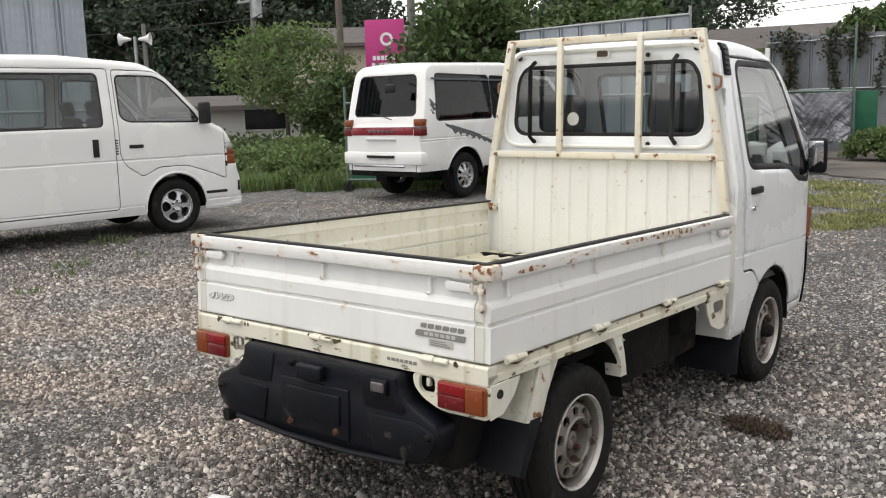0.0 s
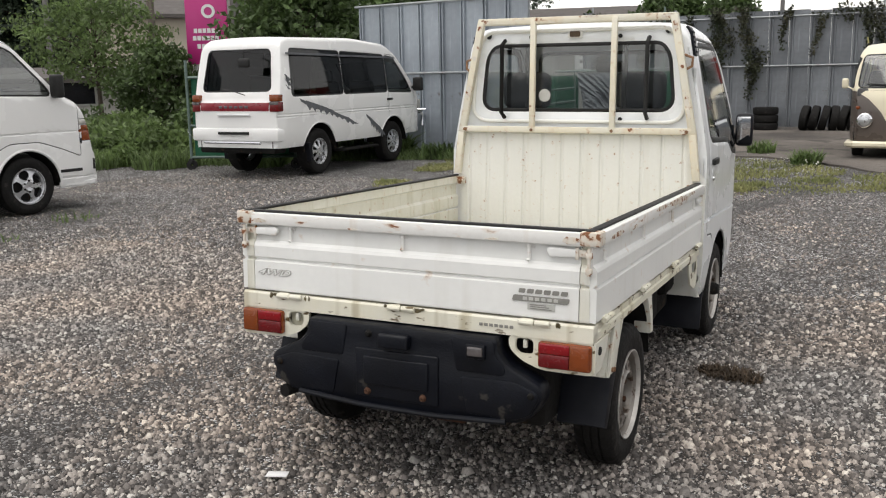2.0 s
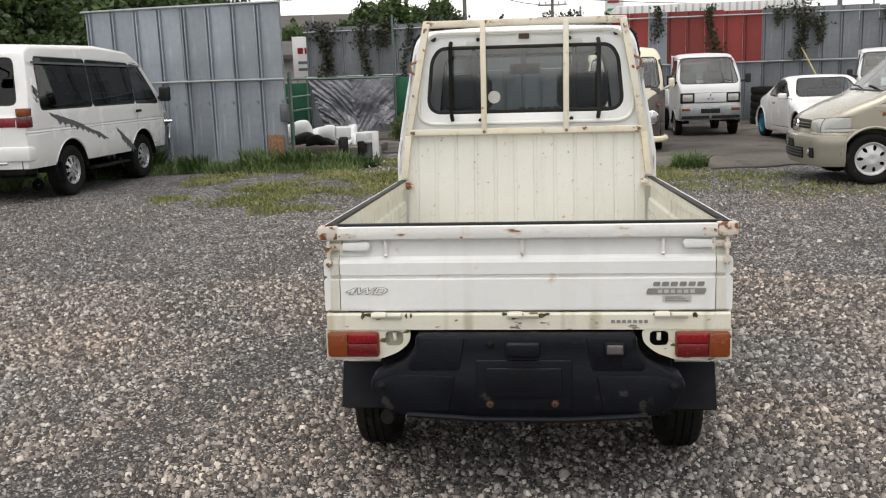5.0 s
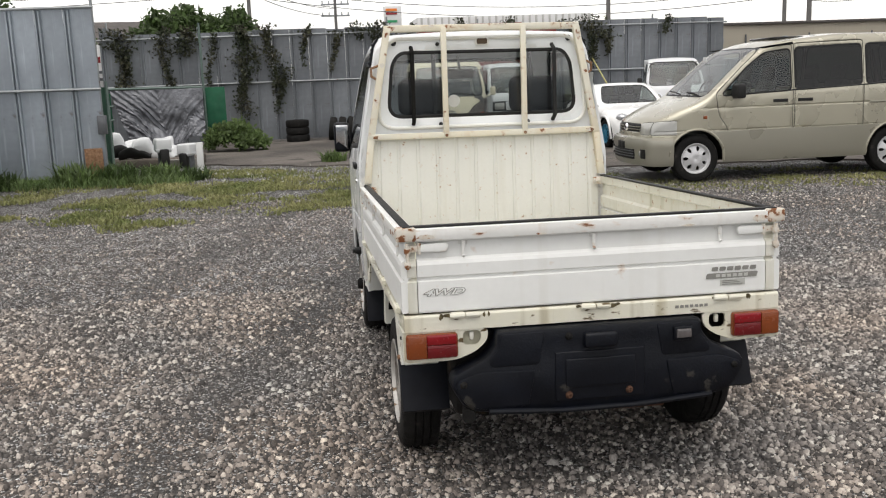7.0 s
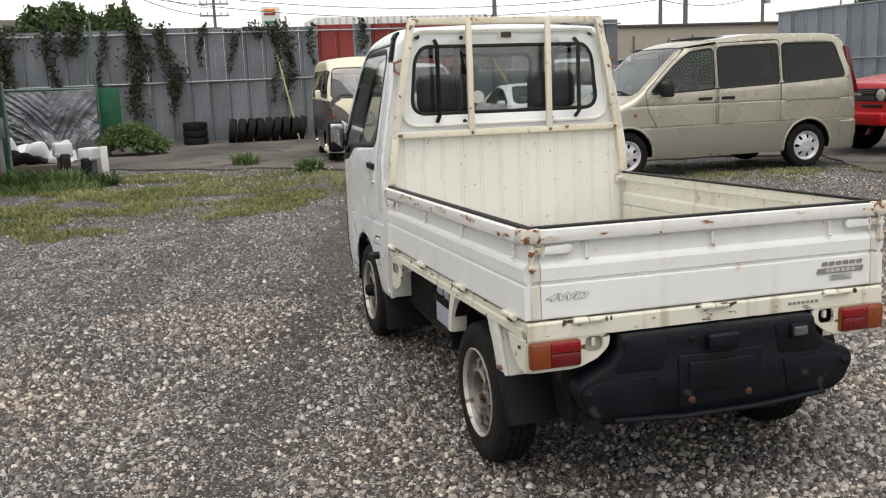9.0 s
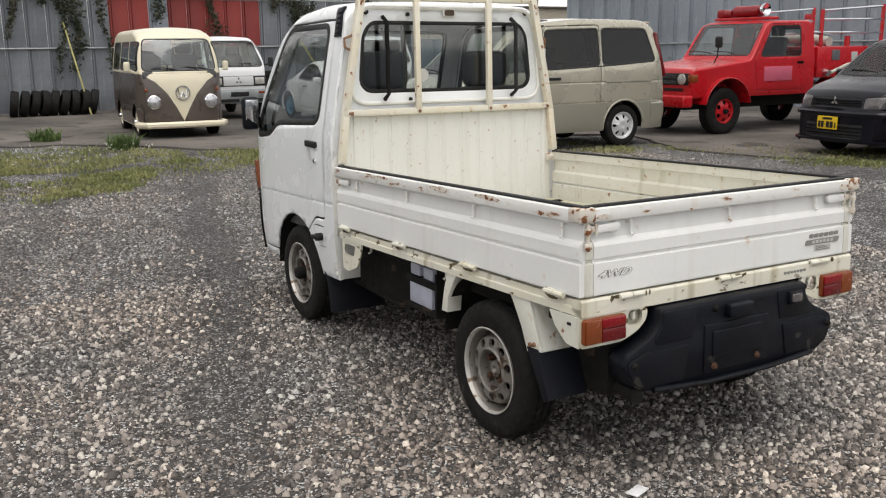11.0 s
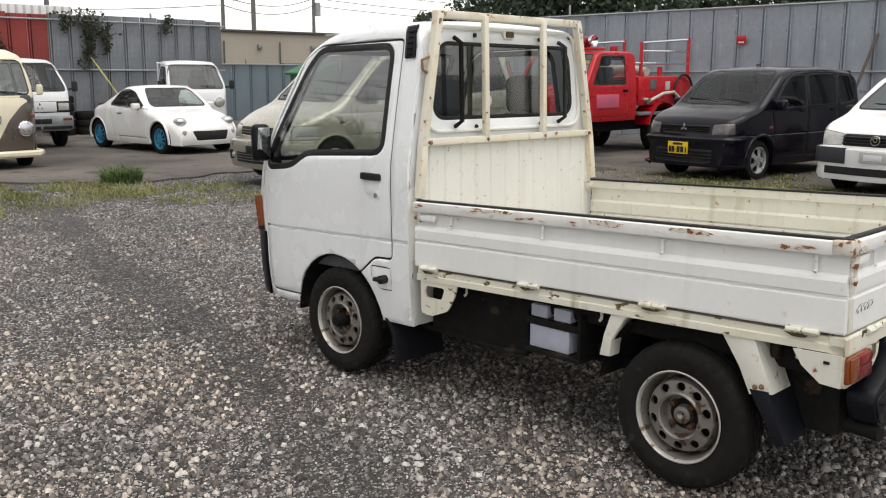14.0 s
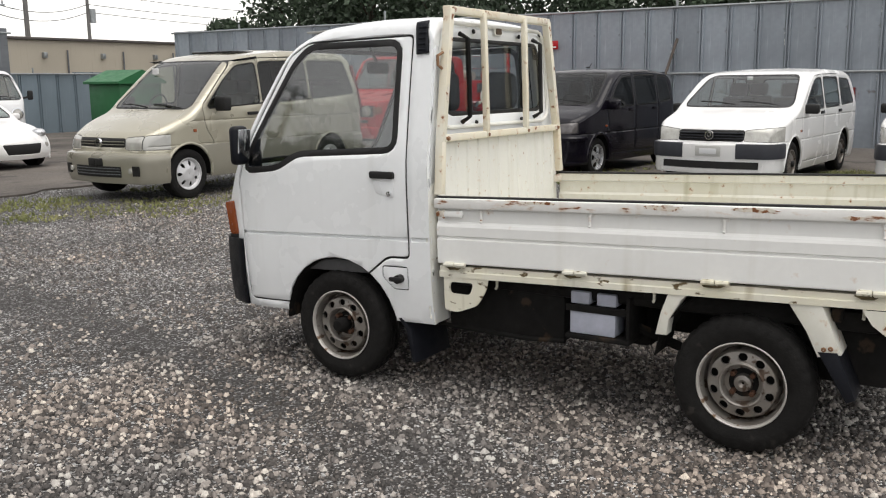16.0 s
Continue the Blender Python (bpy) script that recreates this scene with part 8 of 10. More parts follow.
# ---- plants ----
def leaf_mesh(points, size, mat, spread=0.5, long=1.6, seed=1, droop=0.0):
    """Many small leaves, each a bent pair of faces, at given places."""
    rnd = np.random.RandomState(seed)
    p = np.asarray(points, dtype=float)
    n = len(p)
    d = rnd.normal(size=(n, 3))
    d[:, 2] -= droop
    d /= np.linalg.norm(d, axis=1)[:, None]
    e = np.cross(d, rnd.normal(size=(n, 3)))
    e /= np.linalg.norm(e, axis=1)[:, None]
    f = np.cross(d, e)
    s = size * (1 - spread + 2 * spread * rnd.rand(n))[:, None]
    v = np.empty((n, 4, 3))
    v[:, 0], v[:, 2] = p, p + d * s * long
    mid = p + d * s * long * 0.5 - f * s * 0.15
    v[:, 1], v[:, 3] = mid + e * s * 0.5, mid - e * s * 0.5
    faces = np.empty((n, 2, 3), dtype=int)
    base = np.arange(n) * 4
    for k, row in enumerate(((0, 1, 2), (0, 2, 3))):
        for j, q in enumerate(row):
            faces[:, k, j] = base + q
    me = bpy.data.meshes.new("leaves")
    me.from_pydata(v.reshape(-1, 3).tolist(), [], faces.reshape(-1, 3).tolist())
    me.materials.append(MAT[mat])
    return me


def clump_points(centres, radii, n, seed, flat=0.7, shell_share=0.7):
    rnd = np.random.RandomState(seed)
    out = []
    w = np.array([r ** 2 for r in radii])
    pick = rnd.choice(len(centres), size=n, p=w / w.sum())
    for k in pick:
        d = rnd.normal(size=3)
        d /= np.linalg.norm(d)
        r = radii[k] * (rnd.rand() ** (0.35 if rnd.rand() < shell_share else 0.8)) * (0.8 + 0.35 * rnd.rand())
        out.append((centres[k][0] + d[0] * r, centres[k][1] + d[1] * r, centres[k][2] + d[2] * r * flat))
    return out


def tree(name, label, m, height, spread, mat, leaves, leaf, seed, trunk=0.35, clumps=16, conifer=False, base=0.3, group="", flat=0.7):
    rnd = random.Random(seed)
    root = thing(name, label, "tree", m, group)
    bm = bmesh.new()
    lean = rnd.uniform(-0.04, 0.04) * height
    line = [(0, 0, -0.1), (lean * 0.3, 0.02, height * 0.25), (lean, 0.05, height * 0.6), (lean * 1.1, 0, height * (0.95 if conifer else 0.8))]
    tube(bm, line, trunk * 0.5, 8, r_end=trunk * 0.08)
    centres, radii = [], []
    for k in range(clumps):
        a = k * 2.4 + rnd.uniform(-0.4, 0.4)
        q = (k + 0.5) / clumps
        if conifer:
            z = height * (base + (1.0 - base) * q)
            r = spread * (1.05 - q) * rnd.uniform(0.7, 1.15)
            centres.append((lean + math.cos(a) * r * 0.6, math.sin(a) * r * 0.6, z))
            radii.append(spread * (0.55 - 0.35 * q) * rnd.uniform(0.8, 1.2))
        else:
            z = height * (base + (0.95 - base) * (q ** 0.8))
            r = spread * (0.35 + 0.65 * math.sin(math.pi * min(1, q * 1.02) ** 0.8)) * rnd.uniform(0.55, 1.05)
            centres.append((lean + math.cos(a) * r * 0.75, math.sin(a) * r * 0.75, z))
            radii.append(spread * rnd.uniform(0.26, 0.46))
        c = centres[-1]
        z0 = min(c[2] * 0.8, height * 0.7)
        tube(bm, [(lean * z0 / height, 0, z0), ((c[0] + lean) * 0.5, c[1] * 0.5, (z0 + c[2]) * 0.5 + 0.1), c], trunk * 0.13, 5, r_end=trunk * 0.03)
    part("trunk", bm, "bark", root)
    crown = new("crown", leaf_mesh(clump_points(centres, radii, leaves, seed, flat), leaf, mat, seed=seed))
    crown.parent = root
    return root


# dark wood behind the road
wood_a = tree("tall_tree", "tall dark green tree in the wood behind the road", pose(-60, 40, -1), 15, 5.2, "leaf_dark", 10000, 0.21, 3, 0.7, 22, False, 0.12, "trees of the wood")
wood_b = tree("tall_tree", "tall dark green conifer in the wood behind the road", pose(-52, 47, -1), 16, 4.2, "leaf_dark", 10000, 0.20, 5, 0.6, 24, True, 0.1, "trees of the wood")
rnd = random.Random(11)
for k in range(34):
    a = radians(113 + 57 * (k + rnd.uniform(-0.4, 0.4)) / 34)
    if 121.5 < math.degrees(a) < 131.5:
        continue
    d = rnd.choice((60, 68, 76)) + rnd.uniform(-3, 3)
    copy_thing((wood_a, wood_b)[k % 2], pose(2 + d * math.cos(a), -2 + d * math.sin(a), -1, 0, 0, rnd.uniform(0, 360)) @ Matrix.Scale(rnd.uniform(0.85, 1.2), 4))
for k in range(13):
    copy_thing((wood_a, wood_b)[k % 2], pose(28 + rnd.uniform(-1, 2), 3 + k * 2.0, -3.7, 0, 0, rnd.uniform(0, 360)) @ Matrix.Scale(rnd.uniform(0.6, 0.72), 4))

tree("young_tree", "light green feathery tree beside the road", pose(-17.2, 15.3, 0), 3.7, 2.3, "leaf_light", 6000, 0.075, 21, 0.16, 30, False, 0.38, "", 0.32)
tree("bushy_tree", "low green tree overgrown with creeper beside the road", pose(-15.0, 15.2, 0), 2.35, 1.25, "leaf", 5500, 0.085, 33, 0.2, 18, False, 0.15)
tree("bushy_tree", "dense green tree overgrown with vines", pose(-10.9, 15.3, 0), 4.0, 2.1, "leaf", 9000, 0.10, 23, 0.25, 20, False, 0.30)
tree("bushy_tree", "dense green tree behind the grey panel", pose(-8.4, 17.4, 0), 3.9, 1.9, "leaf", 7000, 0.11, 24, 0.25, 18, False, 0.30)
tree("bushy_tree", "dense green tree behind the steel panel", pose(-12.4, 18.2, 0), 4.6, 2.3, "leaf", 6000, 0.12, 29, 0.25, 18, False, 0.25)
tree("bushy_tree", "green tree behind the back fence", pose(-5.0, 27.5, 0), 3.9, 1.5, "leaf", 5200, 0.11, 25, 0.2, 14, False, 0.5)
tree("bushy_tree", "green tree behind the back fence", pose(-3.6, 28.5, 0), 3.8, 1.4, "leaf", 4800, 0.11, 26, 0.2, 14, False, 0.5)
tree("bushy_tree", "green garden tree beside the far house", pose(-9.5, 33, 0), 3.4, 1.6, "leaf", 1800, 0.2, 27, 0.2, 12, False, 0.3)
tree("bushy_tree", "far green tree beyond the beige building", pose(24.5, 27.8, 0), 3.9, 1.3, "leaf_dark", 1500, 0.2, 28, 0.2, 12, False, 0.6)


def bush(name, label, centre, size, mat, leaves, leaf, seed, kind=""):
    rnd = random.Random(seed)
    cs, rs = [], []
    for k in range(14):
        a = k * 2.4
        r = math.sqrt((k + 0.5) / 14)
        cs.append((centre[0] + size[0] * r * math.cos(a), centre[1] + size[1] * r * math.sin(a), size[2] * (0.20 + 0.55 * (1 - r) * rnd.uniform(0.6, 1.2))))
        rs.append(min(size) * rnd.uniform(0.32, 0.48))
    ob = new(name, leaf_mesh(clump_points(cs, rs, leaves, seed, 0.9), leaf, mat, seed=seed))
    ob.location.z = 0.02
    return tagged(ob, label, "bush", kind=kind)


bush("round_bush", "rounded green bush by the back fence", (-2.75, 18.6, 0), (0.62, 0.5, 0.95), "leaf_light", 4200, 0.06, 41)
for k, (x, y, sx, sy, sz, mt) in enumerate(((-12.2, 11.2, 1.6, 1.2, 1.0, "leaf_light"), (-10.6, 12.2, 1.5, 1.0, 1.5, "leaf"), (-9.0, 12.8, 1.0, 0.9, 1.5, "leaf"), (-13.8, 9.6, 1.4, 1.0, 1.0, "leaf_light"), (-11.0, 10.2, 1.2, 0.8, 0.75, "leaf_light"), (-15.0, 12.5, 2.2, 1.4, 1.0, "leaf"))):
    bush("roadside_bush", "tangled green roadside bush", (x, y, 0), (sx, sy, sz), mt, 4200, 0.07, 50 + k)


def grass(name, label, spots, n, tall, seed, mat="grass", width=0.009, lean=0.5):
    """Blades over round spots (x, y, radius)."""
    rnd = np.random.RandomState(seed)
    w = np.array([s[2] ** 2 for s in spots])
    pick = rnd.choice(len(spots), size=n, p=w / w.sum())
    sp = np.array(spots)[pick]
    a, r = rnd.rand(n) * 2 * np.pi, np.sqrt(rnd.rand(n)) * sp[:, 2]
    p = np.stack([sp[:, 0] + r * np.cos(a), sp[:, 1] + r * np.sin(a), np.zeros(n)], 1)
    h = tall * (0.35 + 0.9 * rnd.rand(n) ** 1.6)
    b = rnd.rand(n) * 2 * np.pi
    off = lean * h * rnd.rand(n)
    t = b + 1.57 + rnd.normal(size=n) * 0.3
    side = np.stack([np.cos(t), np.sin(t), np.zeros(n)], 1) * (width * (0.6 + rnd.rand(n)))[:, None]
    mid = p + np.stack([np.cos(b) * off * 0.3, np.sin(b) * off * 0.3, h * 0.6], 1)
    tip = p + np.stack([np.cos(b) * off, np.sin(b) * off, h], 1)
    v = np.stack([p - side, p + side, mid + side * 0.7, mid - side * 0.7, tip], 1)
    base = np.arange(n) * 5
    quads = np.stack([base, base + 1, base + 2, base + 3], 1).tolist()
    tris = np.stack([base + 3, base + 2, base + 4], 1).tolist()
    me = bpy.data.meshes.new(name)
    me.from_pydata(v.reshape(-1, 3).tolist(), [], quads + tris)
    me.materials.append(MAT[mat])
    return tagged(new(name, me), label, "grass", kind="stuff")


def strip(line, width, step=0.35, seed=0, gap=0.0):
    rnd = random.Random(seed)
    out = []
    for a, b in zip(line, line[1:]):
        n = max(1, int(math.dist(a, b) / step))
        for k in range(n):
            if rnd.random() < gap:
                continue
            x, y = a[0] + (b[0] - a[0]) * k / n, a[1] + (b[1] - a[1]) * k / n
            out.append((x + rnd.uniform(-1, 1) * width, y + rnd.uniform(-1, 1) * width, rnd.uniform(0.2, 0.55)))
    return out


grass("verge_grass", "yellow-green grass verge between gravel and asphalt", strip([(-4.6, 11.3), (-3.0, 10.6), (-1.6, 10.2), (0.2, 10.9), (1.6, 10.2), (3.0, 9.8)], 0.9, 0.16, 1) + strip([(-5.0, 13.4), (-3.2, 13.0), (-1.5, 12.6), (0.4, 12.2)], 0.7, 0.18, 2), 12000, 0.05, 61, lean=1.4)
grass("thin_grass", "sparse short grass on the gravel", strip([(-3.6, 9.0), (-2.4, 8.2), (-1.2, 8.6), (0.6, 9.2), (2.6, 8.9)], 0.6, 0.3, 3, 0.2) + strip([(4.0, 7.9), (6.5, 8.0), (8.0, 7.2), (7.6, 5.2), (8.2, 3.6), (8.4, 1.0)], 0.5, 0.25, 4), 4500, 0.035, 62, lean=1.2)
def patches(area, n, seed, low=0.02):
    """Round spots where a slow noise runs high, inside an oval of the plan (x, y, half width, half depth)."""
    rnd, out = random.Random(seed), []
    while len(out) < n:
        a, r = rnd.uniform(0, 6.283), math.sqrt(rnd.random())
        x, y = area[0] + area[2] * r * math.cos(a), area[1] + area[3] * r * math.sin(a)
        if noise.noise(Vector((x * 0.8, y * 0.8, seed))) + 0.35 * noise.noise(Vector((x * 2.4, y * 2.4, seed))) > low + 0.25 * r * r:
            out.append((x, y, rnd.uniform(0.08, 0.26)))
    return out


grass("meadow_patch", "yellow-green grass and clover creeping over the gravel", patches((-2.6, 9.8, 2.7, 2.8), 330, 91, 0.0), 15000, 0.05, 92, lean=1.5, width=0.011)
grass("meadow_patch", "dry yellow grass tufts on the gravel before the asphalt", patches((4.6, 8.6, 3.2, 1.4), 130, 93) + patches((7.6, 4.6, 0.9, 3.4), 110, 94), 3600, 0.035, 95, lean=1.5, width=0.011)
grass("meadow_patch", "dry grass and weeds on the dirt by the black car", patches((8.3, 5.2, 1.3, 1.2), 80, 96, -0.1) + patches((9.4, 1.8, 1.5, 0.5), 40, 97, -0.2) + patches((11.0, 4.6, 1.2, 0.4), 26, 98, -0.2), 4200, 0.05, 99, lean=1.5, width=0.011)
for k, (x, y, r, n, h) in enumerate(((-8.6, 10.9, 0.35, 420, 0.30), (-7.3, 11.9, 0.30, 360, 0.34), (-6.7, 12.3, 0.22, 300, 0.42), (-5.9, 12.2, 0.30, 320, 0.26), (-4.7, 12.2, 0.30, 380, 0.34), (-4.1, 12.3, 0.35, 420, 0.30), (-3.5, 12.7, 0.30, 300, 0.24), (-2.9, 12.4, 0.25, 240, 0.20))):
    grass("weed_clump", "leafy green weed clump at the foot of the panel", [(x, y, r)], n, h, 110 + k, ("leaf_light", "leaf")[k % 2], 0.020, 1.3)["category"] = "weed"
grass("weed_strip", "tall weeds along the foot of the grey panel", strip([(-9.4, 10.3), (-8.6, 11.3), (-6.8, 12.3), (-5.4, 12.2), (-4.0, 12.0), (-3.2, 12.3)], 0.35, 0.12, 5), 9000, 0.15, 63, "leaf_light", 0.010, 1.4)
grass("roadside_grass", "long green grass beside the parked vans", strip([(-16.0, 9.6), (-13.0, 9.0), (-11.0, 9.4), (-9.6, 10.0), (-8.8, 10.6)], 0.8, 0.12, 6) + strip([(-15, 11.0), (-11, 11.2), (-9, 11.8)], 0.9, 0.2, 7), 26000, 0.28, 64, "leaf_light", 0.012, 1.1)
grass("gravel_weeds", "small green weeds growing in the gravel", [(-5.6, 2.14, 0.12), (-5.1, 1.57, 0.10), (-6.1, 2.5, 0.2), (-4.9, 0.9, 0.08), (-7.2, 3.6, 0.3), (-6.4, 4.4, 0.25), (-5.9, 3.2, 0.1), (-8.4, 3.4, 0.3)], 220, 0.10, 65, "leaf_light", 0.008, 1.4)
for k, (x, y, r, n) in enumerate(((2.25, 11.0, 0.26, 420), (0.29, 12.6, 0.22, 380), (-0.6, 14.4, 0.22, 260))):
    grass("weed_tuft", "bright green weed tuft at the asphalt edge", [(x, y, r)], n, 0.21, 70 + k, "leaf_light", 0.016, 1.6)["category"] = "weed"
grass("dead_weed", "dead brown weed clump on the gravel", [(0.84, 1.76, 0.11), (0.93, 1.72, 0.08), (0.75, 1.79, 0.07)], 800, 0.03, 80, "straw", 0.004, 2.2)
rnd = np.random.RandomState(5)
pts = np.stack([rnd.uniform(-2.6, 0.6, 160), rnd.uniform(10.2, 12.6, 160), rnd.uniform(0.07, 0.14, 160)], 1)
tagged(new("clover_flowers", leaf_mesh(pts, 0.022, "flower", seed=9)), "scattered small white clover flowers", "flowers", kind="stuff")


def vine(spots, seed):
    """Creeper hanging on the back fence: (x, top, bottom, half width)."""
    rnd = np.random.RandomState(seed)
    pts = []
    for x, top, low, half in spots:
        n = int((top - low) * half * 1500)
        z = low + (top - low) * rnd.rand(n) ** 0.7
        w = half * (0.45 + 0.55 * (z - low) / max(0.1, top - low)) * (0.8 + 0.4 * np.sin(z * 5 + x))
        pts.append(np.stack([x + 0.10 * np.sin(z * 3.1 + x * 2) + w * rnd.normal(size=n) * 0.60, 21.42 - np.abs(rnd.normal(size=n)) * 0.07, z], 1))
    return np.concatenate(pts)


tagged(new("fence_vines", leaf_mesh(vine([(-5.6, 2.95, 0.9, 0.35), (-4.5, 2.95, 1.2, 0.22), (-4.0, 2.95, 2.2, 0.4), (-3.4, 2.8, 1.3, 0.12), (-2.6, 2.95, 0.6, 0.38), (-1.9, 2.95, 1.2, 0.24), (-1.75, 1.9, 0.7, 0.2), (-1.0, 2.9, 1.9, 0.15), (-0.3, 2.8, 1.7, 0.14), (0.3, 2.95, 2.5, 0.2), (0.75, 2.9, 0.8, 0.12), (1.05, 2.95, 1.0, 0.24), (1.75, 2.9, 0.9, 0.1), (2.95, 2.95, 2.1, 0.22), (4.4, 2.95, 1.2, 0.2), (6.5, 2.95, 1.6, 0.32), (6.9, 2.6, 1.9, 0.25), (5.9, 2.9, 2.4, 0.2), (8.6, 2.9, 2.4, 0.18)], 3), 0.048, "vine", seed=31)), "dark green creeper hanging down the sheet fence", "vines", kind="stuff")

# ---- fittings and clutter at the back of the yard ----
# pipe barrier on castors beside the weeds
barrier = thing("pipe_barrier", "grey-green pipe barrier on castors with green netting", "barrier", pose(-8.98, 9.25, 0, 0, 0, 22))
for nm, pts, r in (("barrier_post", [(0, 0, 0.10), (0, 0, 1.78)], 0.026), ("barrier_post", [(1.75, 0, 0.10), (1.75, 0, 1.5)], 0.026), ("barrier_rail", [(0, 0, 0.20), (1.75, 0, 0.20)], 0.022), ("barrier_rail", [(0, 0, 0.72), (1.75, 0, 0.72)], 0.02), ("barrier_rail", [(0, 0, 1.50), (1.75, 0, 1.50)], 0.022)):
    bm = bmesh.new()
    tube(bm, pts, r, 8)
    part(nm, bm, "green_pipe", barrier)
for x in (0.0, 1.75):
    bm = bmesh.new()
    lathe(bm, [(-0.03, 0.02), (-0.03, 0.085), (0.03, 0.085), (0.03, 0.02)], 18, "y", (x, 0.0, 0.075))
    rbox(bm, x - 0.03, x + 0.03, -0.05, 0.05, 0.09, 0.18, 0.005)
    part("castor", bm, "rubber", barrier, "black castor wheel")
bm = bmesh.new()
bmesh.ops.create_grid(bm, x_segments=20, y_segments=10, size=0.5)
bmesh.ops.transform(bm, matrix=Matrix.Translation((0.9, 0.03, 0.85)) @ Matrix.Rotation(math.pi / 2, 4, 'X') @ Matrix.Diagonal((1.68, 1.26, 1, 1)), verts=bm.verts)
for v in bm.verts:
    v.co.y += 0.03 * noise.noise(v.co * 2.5)
part("netting", bm, "green_net", barrier, "dark green netting", thick=0.006)
bm = bmesh.new()
for k in range(9):
    a = k * 0.9
    tube(bm, [(0.03 * math.cos(a), 0.03 * math.sin(a), 0.74 - 0.03 * k), (0.035 * math.cos(a + 1), 0.035 * math.sin(a + 1), 0.725 - 0.03 * k)], 0.008, 6)
part("chain", bm, "pipe", barrier, "hanging steel chain")

# green mesh and meter box on the end of the grey panel
bm = bmesh.new()
bmesh.ops.create_grid(bm, x_segments=10, y_segments=16, size=0.5)
bmesh.ops.transform(bm, matrix=Matrix.Translation((-4.50, 13.75, 0.80)) @ Matrix.Rotation(radians(107), 4, 'Z') @ Matrix.Rotation(math.pi / 2, 4, 'X') @ Matrix.Diagonal((2.0, 1.45, 1, 1)), verts=bm.verts)
for v in bm.verts:
    v.co.y += 0.04 * noise.noise(v.co * 3)
net = thing("mesh_gate", "dark green mesh sheet on a pipe frame beside the grey panel", "gate")
part("mesh_sheet", bm, "green_net", net, thick=0.006)
for x, y in ((-4.22, 12.75), (-4.79, 14.72)):
    bm = bmesh.new()
    tube(bm, [(x, y, 0.0), (x, y, 1.62)], 0.022, 8)
    part("gate_pipe", bm, "green_pipe", net)
bm = bmesh.new()
rbox(bm, -4.36, -4.22, 12.48, 12.58, 0.78, 1.08, 0.01)
single("meter_box", bm, "decal", "small dark box on the panel's edge", "box", m=None)
bm = bmesh.new()
rbox(bm, -4.62, -4.34, 12.555, 12.575, 0.12, 0.56, 0.002)
single("rusty_plate", bm, "rust", "rusty brown steel plate at the panel's foot", "plate")

# tarpaulin on a frame
tarp = thing("tarpaulin_rack", "crumpled silver tarpaulin hung over a pipe rack", "tarpaulin")
bm = bmesh.new()
nx, nz = 90, 60
grid = []
for j in range(nz + 1):
    row = []
    v = j / nz
    for i in range(nx + 1):
        u = i / nx
        x = -5.45 + 2.05 * u + 0.42 * v * (1 - u)
        sag = 0.16 * math.sin(math.pi * u) ** 0.8
        z = 1.46 - v * (1.22 - 0.15 * math.sin(u * 9)) - sag * (1 - v) * 0.1
        drape = abs(u - 0.5) * 1.6 + v * 0.9
        fold = 0.10 * noise.noise(Vector((u * 3.5, v * 2.5, 1))) + 0.10 * abs(noise.noise(Vector((drape * 7, u * 2.2, 4)))) + 0.06 * abs(noise.noise(Vector((u * 9 + v * 6, drape * 9, 8)))) + 0.035 * abs(noise.noise(Vector((u * 19 - v * 14, drape * 17, 3)))) - 0.06 * abs(noise.noise(Vector((u * 2.3 - v * 2.0, v * 1.2, 12))))
        row.append(bm.verts.new((x + 0.06 * noise.noise(Vector((u * 5, v * 5, 2))) * v, 18.9 - 0.32 * v + fold * (0.35 + v), z)))
    grid.append(row)
for a, b in zip(grid, grid[1:]):
    for i in range(nx):
        bm.faces.new((a[i], a[i + 1], b[i + 1], b[i]))
part("tarpaulin", bm, "tarp", tarp, "crumpled silver tarpaulin", thick=0.003)
for pts in ([(-6.0, 18.95, 1.50), (-3.35, 18.95, 1.47)], [(-3.38, 18.95, 0), (-3.38, 18.95, 2.9)], [(-5.5, 18.95, 0), (-5.5, 18.95, 1.5)], [(-6.1, 18.4, 1.05), (-5.3, 18.4, 1.12)], [(-6.1, 18.4, 0.72), (-5.3, 18.4, 0.82)]):
    bm = bmesh.new()
    tube(bm, pts, 0.026, 8)
    part("rack_pipe", bm, "green_pipe", tarp)
bm = bmesh.new()
rbox(bm, -3.36, -2.92, 19.02, 19.05, 0.35, 1.46, 0.004)
part("green_sheet", bm, "green_net", tarp, "dark green mesh sheet")
bm = bmesh.new()
rbox(bm, -6.4, -5.5, 19.2, 19.23, 0.2, 1.4, 0.004)
part("green_sheet", bm, "green_net", tarp)

